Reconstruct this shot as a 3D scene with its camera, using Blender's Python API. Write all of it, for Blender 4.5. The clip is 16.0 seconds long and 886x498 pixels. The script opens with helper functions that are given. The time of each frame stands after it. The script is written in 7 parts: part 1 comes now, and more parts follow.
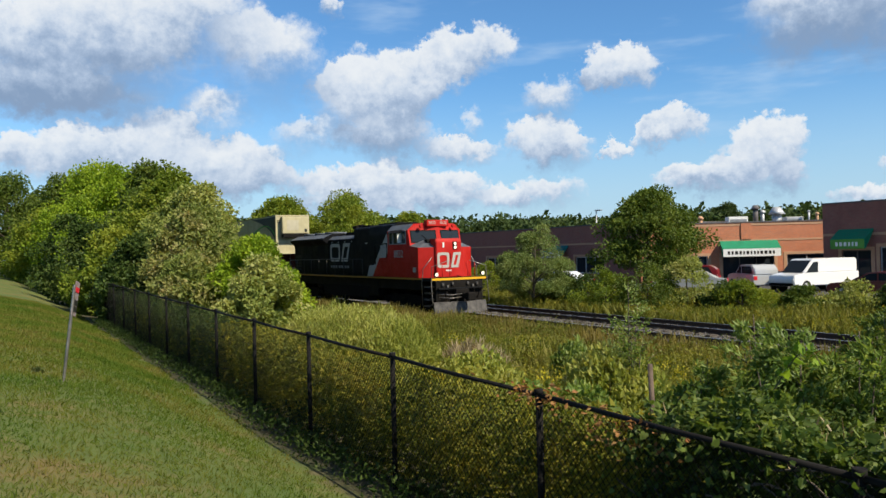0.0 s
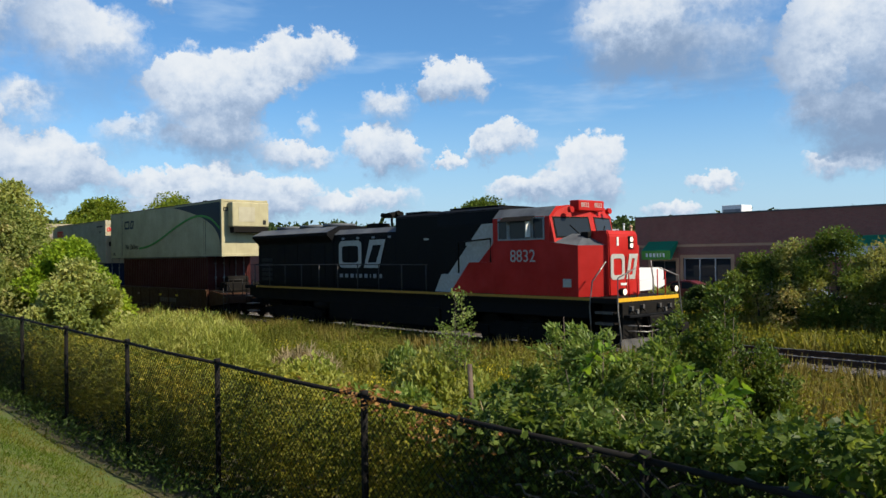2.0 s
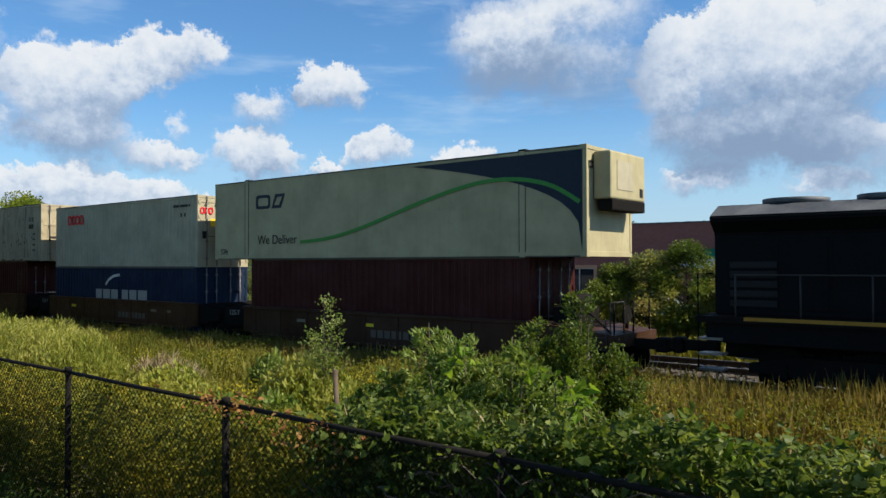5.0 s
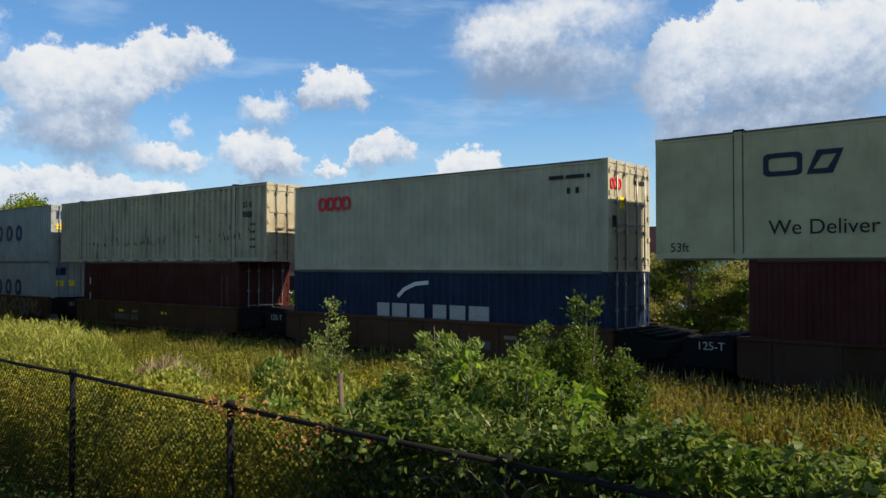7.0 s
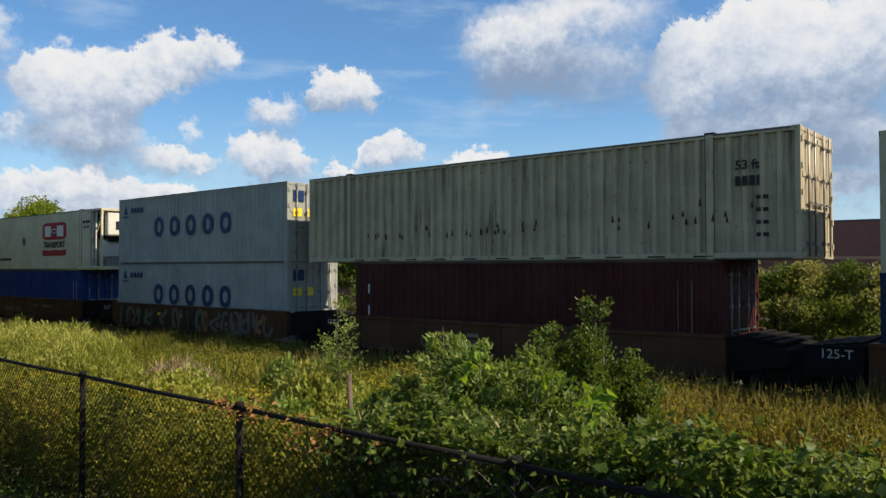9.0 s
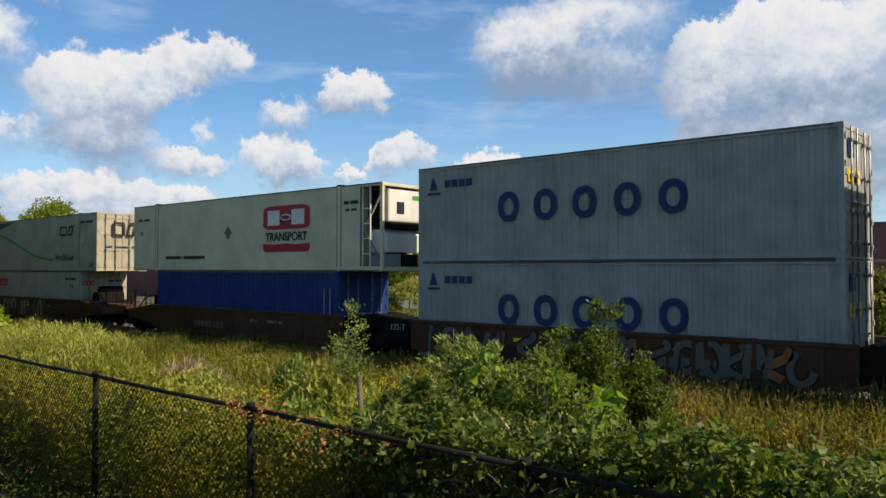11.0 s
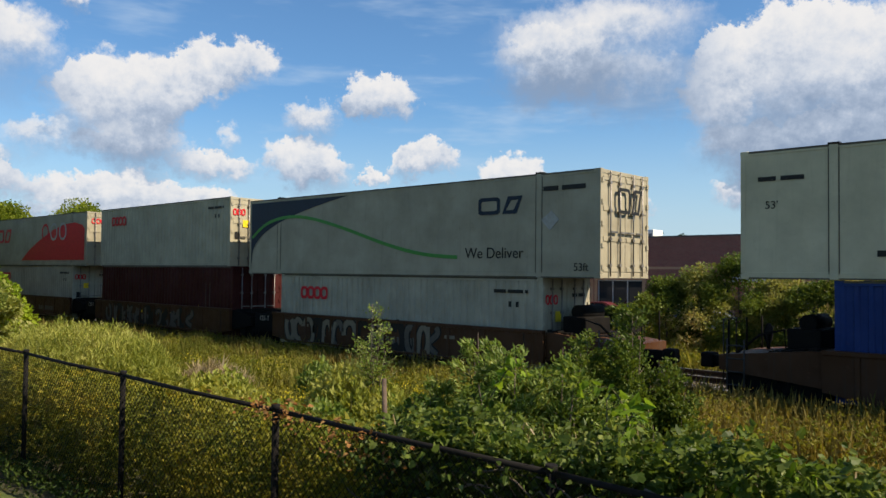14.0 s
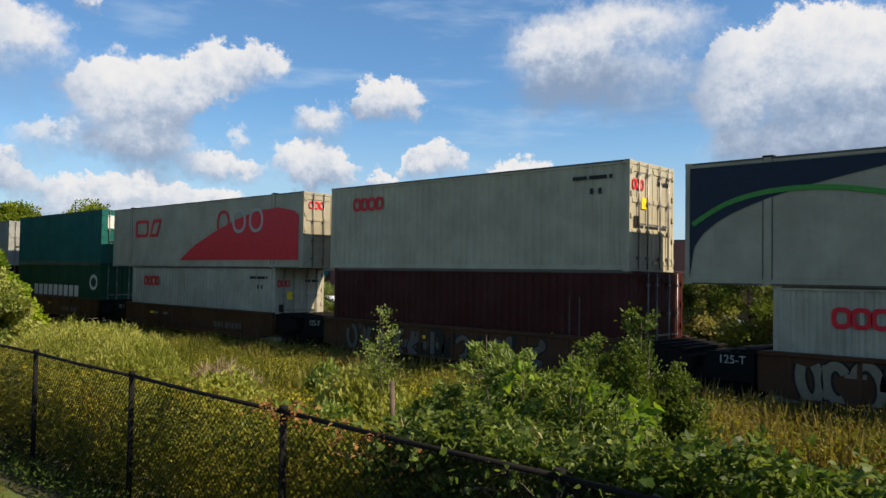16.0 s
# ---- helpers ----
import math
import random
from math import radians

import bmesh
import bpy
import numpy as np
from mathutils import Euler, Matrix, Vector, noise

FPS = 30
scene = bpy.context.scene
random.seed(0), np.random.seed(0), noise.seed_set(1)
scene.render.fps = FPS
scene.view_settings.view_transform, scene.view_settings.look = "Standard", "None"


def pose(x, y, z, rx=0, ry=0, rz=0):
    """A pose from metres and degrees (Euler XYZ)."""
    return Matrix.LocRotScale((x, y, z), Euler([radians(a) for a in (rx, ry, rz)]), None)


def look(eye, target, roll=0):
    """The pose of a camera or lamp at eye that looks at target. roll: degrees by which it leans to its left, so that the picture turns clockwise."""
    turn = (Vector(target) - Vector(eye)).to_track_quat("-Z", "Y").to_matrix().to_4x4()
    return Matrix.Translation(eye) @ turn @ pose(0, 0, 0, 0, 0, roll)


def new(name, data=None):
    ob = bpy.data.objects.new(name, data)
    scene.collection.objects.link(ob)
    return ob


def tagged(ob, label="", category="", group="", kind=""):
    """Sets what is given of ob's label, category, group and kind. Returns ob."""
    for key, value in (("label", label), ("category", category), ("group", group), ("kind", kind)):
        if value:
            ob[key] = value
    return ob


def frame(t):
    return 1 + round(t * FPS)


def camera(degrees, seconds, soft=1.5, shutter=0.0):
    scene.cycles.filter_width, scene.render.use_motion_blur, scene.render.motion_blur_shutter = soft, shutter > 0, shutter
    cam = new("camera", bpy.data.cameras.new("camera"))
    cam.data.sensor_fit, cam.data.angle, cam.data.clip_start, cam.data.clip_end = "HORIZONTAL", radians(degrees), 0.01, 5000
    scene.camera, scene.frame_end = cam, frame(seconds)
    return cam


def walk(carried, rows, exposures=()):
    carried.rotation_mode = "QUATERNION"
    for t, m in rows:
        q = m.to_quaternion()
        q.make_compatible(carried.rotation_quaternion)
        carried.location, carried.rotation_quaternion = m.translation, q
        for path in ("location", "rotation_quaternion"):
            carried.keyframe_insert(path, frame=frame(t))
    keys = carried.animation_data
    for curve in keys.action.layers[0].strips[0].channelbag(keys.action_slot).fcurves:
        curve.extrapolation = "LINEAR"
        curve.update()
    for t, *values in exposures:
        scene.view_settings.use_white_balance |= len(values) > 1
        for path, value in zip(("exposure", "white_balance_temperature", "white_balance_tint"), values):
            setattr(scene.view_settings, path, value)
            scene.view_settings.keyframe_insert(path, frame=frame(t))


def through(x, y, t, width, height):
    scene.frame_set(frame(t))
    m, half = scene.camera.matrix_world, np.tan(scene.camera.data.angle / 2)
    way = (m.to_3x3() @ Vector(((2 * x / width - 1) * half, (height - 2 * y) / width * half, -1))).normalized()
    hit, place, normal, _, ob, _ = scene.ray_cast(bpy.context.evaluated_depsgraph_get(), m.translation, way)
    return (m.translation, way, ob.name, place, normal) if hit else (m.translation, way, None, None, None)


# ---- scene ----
# The camera: a person on a grass bank pans with a passing freight train.
cam = camera(59.17, 16.0, soft=1.5)
# seconds, eye (x, y, z), turn to the left of the track's normal, tilt, roll
PATH = [
    (0, -0.222, 0.037, 2.995, 60.37, 0.20, -1.43), (0.5, -0.182, 0.029, 2.996, 57.94, 0.22, -1.34),
    (1, -0.133, 0.012, 2.995, 54.80, 0.26, -1.28), (1.5, -0.085, 0.005, 2.980, 51.54, 0.37, -1.08),
    (2, -0.050, 0.016, 2.962, 48.37, 0.54, -0.81), (2.5, -0.008, 0.013, 2.961, 45.13, 0.58, -0.67),
    (3, 0.033, -0.001, 2.962, 42.06, 0.59, -0.58), (3.5, 0.059, -0.010, 2.958, 40.15, 0.69, -0.41),
    (4, 0.074, -0.011, 2.951, 39.24, 0.86, -0.29), (6.5, 0.050, -0.009, 2.943, 39.28, 1.26, 0.10),
    (7, 0.040, -0.005, 2.947, 39.42, 1.30, 0.07), (7.5, 0.033, -0.007, 2.947, 39.53, 1.34, 0.06),
    (8, 0.030, -0.006, 2.950, 39.67, 1.36, 0.01), (8.5, 0.031, 0.004, 2.949, 39.86, 1.36, -0.05),
    (9, 0.028, 0.010, 2.946, 40.05, 1.37, -0.10), (11.5, 0.039, 0.002, 2.943, 41.13, 1.56, 0.12),
    (12, 0.039, -0.008, 2.943, 41.42, 1.61, 0.22), (12.5, 0.030, -0.012, 2.944, 41.67, 1.68, 0.40),
    (13, 0.025, -0.014, 2.941, 41.94, 1.73, 0.50), (13.5, 0.019, -0.011, 2.940, 42.23, 1.78, 0.54),
    (14, 0.011, -0.009, 2.943, 42.51, 1.79, 0.62), (14.5, 0.006, -0.003, 2.942, 42.77, 1.84, 0.72),
    (15, 0.010, -0.001, 2.939, 42.97, 1.92, 0.80), (15.5, 0.008, -0.000, 2.941, 43.10, 1.94, 0.87),
    (16, 0.001, -0.005, 2.941, 43.13, 1.98, 0.98),
]
walk(cam, [(t, pose(x, y, z, 90 + tilt, 0, turn) @ pose(0, 0, 0, 0, 0, roll)) for t, x, y, z, turn, tilt, roll in PATH],
     exposures=[(0, 0.46, 6350, 9), (3.5, 0.46, 6300, 9), (7, 0.46, 6600, 10), (12, 0.46, 6850, 12), (16, 0.46, 6850, 12)])

# ---- sky, clouds and sun ----
SUN_EL, SUN_AZ = 43.0, 23.0          # azimuth from +x towards +y
world = bpy.data.worlds.new("sky")
scene.world = world
world.use_nodes = True


class Nodes:
    """Short way to build node trees."""

    def __init__(self, tree):
        self.tree = tree


    def link(self, a, b):
        self.tree.links.new(a, b)

    def math(self, op, a, b=0.0, clamp=False):
        n = self.tree.nodes.new("ShaderNodeMath")
        n.operation, n.use_clamp = op, clamp
        for i, v in enumerate((a, b)):
            if isinstance(v, (int, float)):
                n.inputs[i].default_value = v
            else:
                self.link(v, n.inputs[i])
        return n.outputs[0]

    def vec(self, op, a, b):
        n = self.tree.nodes.new("ShaderNodeVectorMath")
        n.operation = op
        for i, v in enumerate((a, b)):
            if isinstance(v, tuple):
                n.inputs[i].default_value = v
            else:
                self.link(v, n.inputs[i])
        return n.outputs["Value"] if op in ("LENGTH", "DOT_PRODUCT") else n.outputs["Vector"]

    def noise(self, vector, scale, detail=4.0, rough=0.55, distort=0.0):
        n = self.tree.nodes.new("ShaderNodeTexNoise")
        n.inputs["Scale"].default_value, n.inputs["Detail"].default_value = scale, detail
        n.inputs["Roughness"].default_value, n.inputs["Distortion"].default_value = rough, distort
        self.link(vector, n.inputs["Vector"])
        return n

    def ramp(self, fac, stops):
        n = self.tree.nodes.new("ShaderNodeValToRGB")
        els = n.color_ramp.elements
        while len(els) < len(stops):
            els.new(0.5)
        for e, (p, c) in zip(els, stops):
            e.position, e.color = p, (*c, 1) if len(c) == 3 else c
        self.link(fac, n.inputs[0])
        return n.outputs[0]

    def mix(self, fac, a, b, blend="MIX"):
        n = self.tree.nodes.new("ShaderNodeMix")
        n.data_type, n.blend_type = "RGBA", blend
        for i, v in ((0, fac), (6, a), (7, b)):
            if isinstance(v, (int, float)):
                n.inputs[i].default_value = v
            elif isinstance(v, tuple):
                n.inputs[i].default_value = (*v, 1)
            else:
                self.link(v, n.inputs[i])
        return n.outputs[2]

    def smooth(self, v, lo, hi, a=0.0, b=1.0):
        n = self.tree.nodes.new("ShaderNodeMapRange")
        n.interpolation_type = "SMOOTHSTEP"
        self.link(v, n.inputs[0])
        for i, x in enumerate((lo, hi, a, b)):
            n.inputs[1 + i].default_value = x
        return n.outputs[0]


def build_sky():
    N = Nodes(world.node_tree)
    N.tree.nodes.clear()
    sky = N.tree.nodes.new("ShaderNodeTexSky")
    sky.sky_type, sky.sun_disc = "NISHITA", False
    sky.sun_elevation, sky.sun_rotation = radians(SUN_EL), radians(90 - SUN_AZ)
    sky.air_density, sky.dust_density, sky.ozone_density = 1.0, 0.6, 2.5
    co = N.tree.nodes.new("ShaderNodeTexCoord").outputs["Generated"]
    sep = N.tree.nodes.new("ShaderNodeSeparateXYZ")
    N.link(co, sep.inputs[0])
    x, y, z = sep.outputs
    az = N.math("MULTIPLY", N.math("ARCTAN2", N.math("MULTIPLY", x, -1.0), y), 57.2958)
    el = N.math("MULTIPLY", N.math("ARCSINE", z), 57.2958)
    comb = N.tree.nodes.new("ShaderNodeCombineXYZ")
    N.link(az, comb.inputs[0]), N.link(el, comb.inputs[1])
    base = comb.outputs[0]
    # billows at three sizes push the outlines about
    n1 = N.noise(base, 0.22, 5.0, 0.6)
    n2 = N.noise(base, 0.8, 4.0, 0.6)
    n3 = N.noise(base, 2.4, 5.0, 0.65)
    off1 = N.vec("MULTIPLY", N.vec("SUBTRACT", n1.outputs["Color"], (0.5, 0.5, 0.5)), (4.2, 3.0, 0.0))
    off2 = N.vec("MULTIPLY", N.vec("SUBTRACT", n2.outputs["Color"], (0.5, 0.5, 0.5)), (2.6, 2.4, 0.0))
    off3 = N.vec("MULTIPLY", N.vec("SUBTRACT", n3.outputs["Color"], (0.5, 0.5, 0.5)), (1.0, 0.9, 0.0))
    p = N.vec("ADD", base, N.vec("ADD", off3, N.vec("ADD", off1, off2)))
    dens = lift = None
    for cx, cy, rx, ry, w, grey in CLOUDS:
        d = N.vec("MULTIPLY", N.vec("SUBTRACT", p, (cx, cy, 0.0)), (0.80 / rx, 0.80 / ry, 0.0))
        r2 = N.vec("DOT_PRODUCT", d, d)
        wgt = N.math("MULTIPLY", N.math("SUBTRACT", 1.0, r2, clamp=True), w)
        s2 = N.tree.nodes.new("ShaderNodeSeparateXYZ")
        N.link(d, s2.inputs[0])
        up = N.math("MULTIPLY", wgt, N.math("ADD", N.math("MULTIPLY", s2.outputs[1], 0.45 + 0.7 * grey), 0.30 - 0.48 * grey))
        dens = wgt if dens is None else N.math("ADD", dens, wgt)
        lift = up if lift is None else N.math("ADD", lift, up)
    rel = N.math("DIVIDE", lift, N.math("MAXIMUM", dens, 0.05))
    # crisp towards the lit tops, frayed towards the bases
    edge = N.smooth(rel, -0.5, 0.5, 1.7, 0.45)
    alpha = N.smooth(N.math("DIVIDE", dens, edge), 0.0, 1.0)
    fine = N.math("SUBTRACT", n2.outputs["Fac"], 0.5)
    grain = N.math("SUBTRACT", n3.outputs["Fac"], 0.5)
    big = N.math("SUBTRACT", n1.outputs["Fac"], 0.5)
    lit = N.math("ADD", N.math("ADD", N.math("MULTIPLY", rel, 1.0), N.math("MULTIPLY", grain, 0.3)),
                 N.math("ADD", N.math("MULTIPLY", big, 0.7), N.math("MULTIPLY", fine, 0.75)))
    colour = N.ramp(N.smooth(lit, -0.55, 0.72), [(0.0, (0.30, 0.40, 0.56)), (0.35, (0.50, 0.60, 0.75)),
                                               (0.68, (0.77, 0.83, 0.91)), (1.0, (1.0, 1.0, 0.99))])
    # pale haze over the horizon and thin high streaks
    stretched = N.vec("MULTIPLY", base, (0.35, 1.6, 0.0))
    streak = N.smooth(N.noise(stretched, 0.25, 4.0, 0.6).outputs["Fac"], 0.5, 0.8, 0.0, 0.5)
    haze = N.smooth(el, -1.0, 13.0, 0.84, 0.0)
    tint = N.mix(N.smooth(el, 22.0, 45.0), SKY_TINT, (0.6, 0.72, 0.85))
    blue = N.mix(1.0, sky.outputs[0], tint, "MULTIPLY")
    pale = N.mix(haze, blue, HAZE)
    pale = N.mix(N.math("MULTIPLY", streak, N.smooth(el, 2.0, 12.0)), pale, STREAK)
    cloud = N.mix(1.0, colour, CLOUD_GAIN, "MULTIPLY")
    col = N.mix(N.math("MULTIPLY", alpha, N.smooth(el, -0.5, 1.5, 0.25, 0.97)), pale, cloud)
    bg = N.tree.nodes.new("ShaderNodeBackground")
    bg.inputs[1].default_value = SKY_STRENGTH
    N.link(col, bg.inputs[0])
    out = N.tree.nodes.new("ShaderNodeOutputWorld")
    N.link(bg.outputs[0], out.inputs[0])


SKY_STRENGTH = 0.071
SKY_TINT, HAZE, STREAK, CLOUD_GAIN = (0.84, 1.27, 1.56), (5.2, 6.9, 8.5), (5.8, 7.3, 9.0), (8.7, 8.9, 9.2)
# clouds: turn to the left, height above the horizon, half width, half height (degrees), thickness, how grey the base is
CLOUDS = [(85.8, 13, 7.8, 3.6, 1.3, 1), (80.8, 15.9, 7.3, 2.7, 1, 0.5), (87.8, 10.9, 5.5, 1.7, 1, 1.1), (72.5, 13.1, 4, 3.2, 0.7, 0.8),
           (76.6, 9.9, 2.7, 1.8, 0.6, 0.4), (80.2, 8.7, 2.6, 1.8, 1, 0.15), (84.2, 6.8, 4.8, 2.3, 1.1, 0.3), (76.5, 6.2, 5, 2.2, 1.1, 0.4),
           (73.1, 5.2, 3.2, 1.2, 0.8, 0.3), (89.5, 7, 1.3, 1.3, 0.9, 0.3), (65.2, 10.6, 3.9, 3.5, 1.2, 0.5), (66.8, 12.2, 1.8, 1.6, 1, 0.1),
           (62.7, 11.8, 2.5, 2.5, 1.1, 0.3), (58.1, 14.2, 2.9, 1.7, 1.1, 0.15), (60.6, 12.9, 2.1, 1.9, 1, 0.2)]
CLOUDS += [(64.1, 7.9, 3.7, 1.7, 0.8, 0.9), (59.1, 7.3, 2.7, 1.1, 0.9, 0.4), (70.2, 8.2, 2.4, 1.6, 0.5, 0.6), (64.1, 4.9, 2.9, 1.6, 1.1, 0.2),
           (67.9, 4.3, 2.9, 1.4, 0.9, 0.4), (60, 4.2, 2.5, 1.4, 1, 0.3), (64.2, 3.2, 7, 1, 0.7, 0.5), (46.8, 12.4, 2.6, 1.5, 1.1, 0.25),
           (48.3, 12.7, 1.6, 1.4, 0.9, 0.3), (51.8, 10.8, 2, 1.6, 0.65, 0.5), (53.1, 8, 2.5, 1.6, 1, 0.3), (51.9, 7, 2.4, 1.6, 0.9, 0.7),
           (55.9, 3.6, 1.6, 1.1, 0.9, 0.3), (53, 3.8, 2.9, 1.3, 0.7, 0.5), (43.8, 8.3, 2.1, 1.3, 1.1, 0.2)]
CLOUDS += [(45.7, 7.5, 1.4, 0.9, 0.9, 0.4), (47.9, 7, 0.9, 0.5, 0.9, 0.2), (37.9, 6.7, 2.7, 1.8, 1.2, 0.2), (39, 4.9, 3.2, 1.7, 1, 0.6),
           (42.9, 4.5, 2.3, 1.1, 0.9, 0.4), (36.2, 4.6, 1.4, 1.5, 0.7, 0.5), (34.6, 14.3, 4.4, 2.1, 0.5, 1), (68.1, 17.4, 0.9, 0.9, 0.7, 0.4),
           (31.8, 3, 1.6, 0.8, 0.8, 0.3), (58.2, 9.4, 0.9, 1, 0.4, 0.3), (31, 15.2, 8, 3.9, 0.6, 1), (27.8, 12.8, 4.7, 2.4, 0.5, 0.7),
           (34.6, 14.3, 4.5, 2.9, 0.45, 1.2), (17.2, 11.5, 6.8, 5.3, 1.2, 1), (21.4, 14.5, 2.2, 1.9, 1, 0.1)]
CLOUDS += [(18.5, 15.9, 3.1, 1.9, 1, 0.1), (17.2, 8.4, 7.5, 2.1, 1, 1.2), (20.4, 5.8, 2.9, 1.2, 1, 0.2), (29.1, 5, 1.7, 0.7, 0.9, 0.2),
           (11.3, 13.6, 4.6, 3.9, 1, 0.3), (23.3, 11.3, 1.9, 2.4, 0.6, 0.3), (11.4, 7, 3.7, 2.1, 1, 0.8), (12.7, 5, 2.8, 1.1, 0.9, 0.3),
           (97, 14, 6, 5, 1, 0.8), (96, 8, 5, 3, 0.9, 0.4), (-2, 12, 7, 5, 1, 0.7), (-14, 8, 8, 4, 1, 0.5), (110, 12, 9, 4, 1, 0.7)]
build_sky()

sun_light = bpy.data.lights.new("sun", "SUN")
sun_light.energy, sun_light.angle, sun_light.color = 5.4, radians(0.5), (1.0, 0.885, 0.70)
sun = new("sun", sun_light)
SUN_DIR = Vector((math.cos(radians(SUN_AZ)) * math.cos(radians(SUN_EL)), math.sin(radians(SUN_AZ)) * math.cos(radians(SUN_EL)),
                  math.sin(radians(SUN_EL))))
sun.matrix_world = look(SUN_DIR * 60, (0, 0, 0))

# ---- materials ----
def material(name):
    m = bpy.data.materials.new(name)
    m.use_nodes = True
    N = Nodes(m.node_tree)
    b = N.tree.nodes["Principled BSDF"]
    return m, N, b


def object_coords(N):
    return N.tree.nodes.new("ShaderNodeTexCoord").outputs["Object"]


def bump(N, b, height, strength, distance=0.02):
    n = N.tree.nodes.new("ShaderNodeBump")
    n.inputs["Strength"].default_value, n.inputs["Distance"].default_value = strength, distance
    N.link(height, n.inputs["Height"])
    N.link(n.outputs[0], b.inputs["Normal"])


def surface(name, a, c, scale=3.0, rough=0.6, metal=0.0, fine=25.0, relief=0.15, spread=(0.35, 0.65), depth=0.01, shine=0.3):
    """Two tones in blotches and a finer grain over them."""
    m, N, b = material(name)
    co = object_coords(N)
    big = N.noise(co, scale, 5.0, 0.6)
    small = N.noise(co, fine, 4.0, 0.6)
    mixed = N.math("ADD", N.math("MULTIPLY", big.outputs["Fac"], 0.7), N.math("MULTIPLY", small.outputs["Fac"], 0.3))
    N.link(N.ramp(mixed, [(spread[0], a), (spread[1], c)]), b.inputs["Base Color"])
    b.inputs["Metallic"].default_value = metal
    b.inputs["Specular IOR Level"].default_value = shine
    N.link(N.smooth(big.outputs["Fac"], 0.3, 0.7, max(0.03, rough - 0.1), min(1.0, rough + 0.1)), b.inputs["Roughness"])
    if relief:
        bump(N, b, small.outputs["Fac"], relief, depth)
    return m


def paint(name, col, dirt=0.35, rough=0.5, grime=(0.06, 0.045, 0.035), streaks=1.0):
    """Sheet-metal paint, faded in blotches, with dirt and rust that runs down from the ribs and rails."""
    m, N, b = material(name)
    co = object_coords(N)
    fade = N.noise(co, 0.9, 4.0, 0.6).outputs["Fac"]
    tall = N.vec("MULTIPLY", co, (7.0, 7.0, 0.55))
    runs = N.noise(tall, 1.0, 5.0, 0.65).outputs["Fac"]
    spots = N.noise(co, 6.0, 6.0, 0.7).outputs["Fac"]
    pale = tuple(min(1.0, v * 1.12 + 0.012) for v in col)
    dull = tuple(v * 0.82 for v in col)
    base = N.ramp(fade, [(0.3, dull), (0.7, pale)])
    worn = N.math("MULTIPLY", N.smooth(runs, 0.50, 0.78), dirt * streaks)
    base = N.mix(worn, base, grime)
    base = N.mix(N.math("MULTIPLY", N.smooth(spots, 0.60, 0.72), dirt), base, (0.11, 0.055, 0.03))
    N.link(base, b.inputs["Base Color"])
    N.link(N.smooth(spots, 0.3, 0.7, rough - 0.12, rough + 0.15), b.inputs["Roughness"])
    b.inputs["Specular IOR Level"].default_value = 0.1
    bump(N, b, N.noise(co, 1.3, 3.0, 0.5).outputs["Fac"], 0.10, 0.03)
    return m


def leafy(name, stops, gloss=0.45, through=0.45, wide=0.35, own=0.45):
    """Leaves: hue varies leaf by leaf and in drifts, and light shines through them."""
    m, N, b = material(name)
    geo = N.tree.nodes.new("ShaderNodeNewGeometry")
    drift = N.noise(geo.outputs["Position"], wide, 3.0, 0.6).outputs["Fac"]
    per = geo.outputs["Random Per Island"]
    k = N.math("ADD", N.math("MULTIPLY", per, own), N.math("MULTIPLY", N.smooth(drift, 0.3, 0.7), 1.0 - own))
    n = len(stops) - 1
    col = N.ramp(k, [(i / n, c) for i, c in enumerate(stops)])
    N.link(col, b.inputs["Base Color"])
    b.inputs["Roughness"].default_value = gloss
    b.inputs["Specular IOR Level"].default_value = 0.16
    tr = N.tree.nodes.new("ShaderNodeBsdfTranslucent")
    N.link(N.mix(1.0, col, (1.2, 1.12, 0.62), "MULTIPLY"), tr.inputs["Color"])
    mx = N.tree.nodes.new("ShaderNodeMixShader")
    mx.inputs[0].default_value = through
    N.link(b.outputs[0], mx.inputs[1]), N.link(tr.outputs[0], mx.inputs[2])
    N.link(mx.outputs[0], N.tree.nodes["Material Output"].inputs["Surface"])
    return m


def plain(name, col, rough=0.5, metal=0.0, glow=0.0):
    m, N, b = material(name)
    co = object_coords(N)
    f = N.noise(co, 9.0, 3.0, 0.6).outputs["Fac"]
    N.link(N.ramp(f, [(0.3, tuple(v * 0.85 for v in col)), (0.7, tuple(min(1, v * 1.08) for v in col))]), b.inputs["Base Color"])
    b.inputs["Roughness"].default_value, b.inputs["Metallic"].default_value = rough, metal
    b.inputs["Specular IOR Level"].default_value = 0.2
    if glow:
        b.inputs["Emission Color"].default_value, b.inputs["Emission Strength"].default_value = (*col, 1), glow
    return m


def glass(name, col=(0.02, 0.025, 0.03)):
    m, N, b = material(name)
    b.inputs["Base Color"].default_value = (*col, 1)
    b.inputs["Roughness"].default_value = 0.04
    b.inputs["IOR"].default_value = 1.33
    b.inputs["Specular IOR Level"].default_value = 0.3
    return m


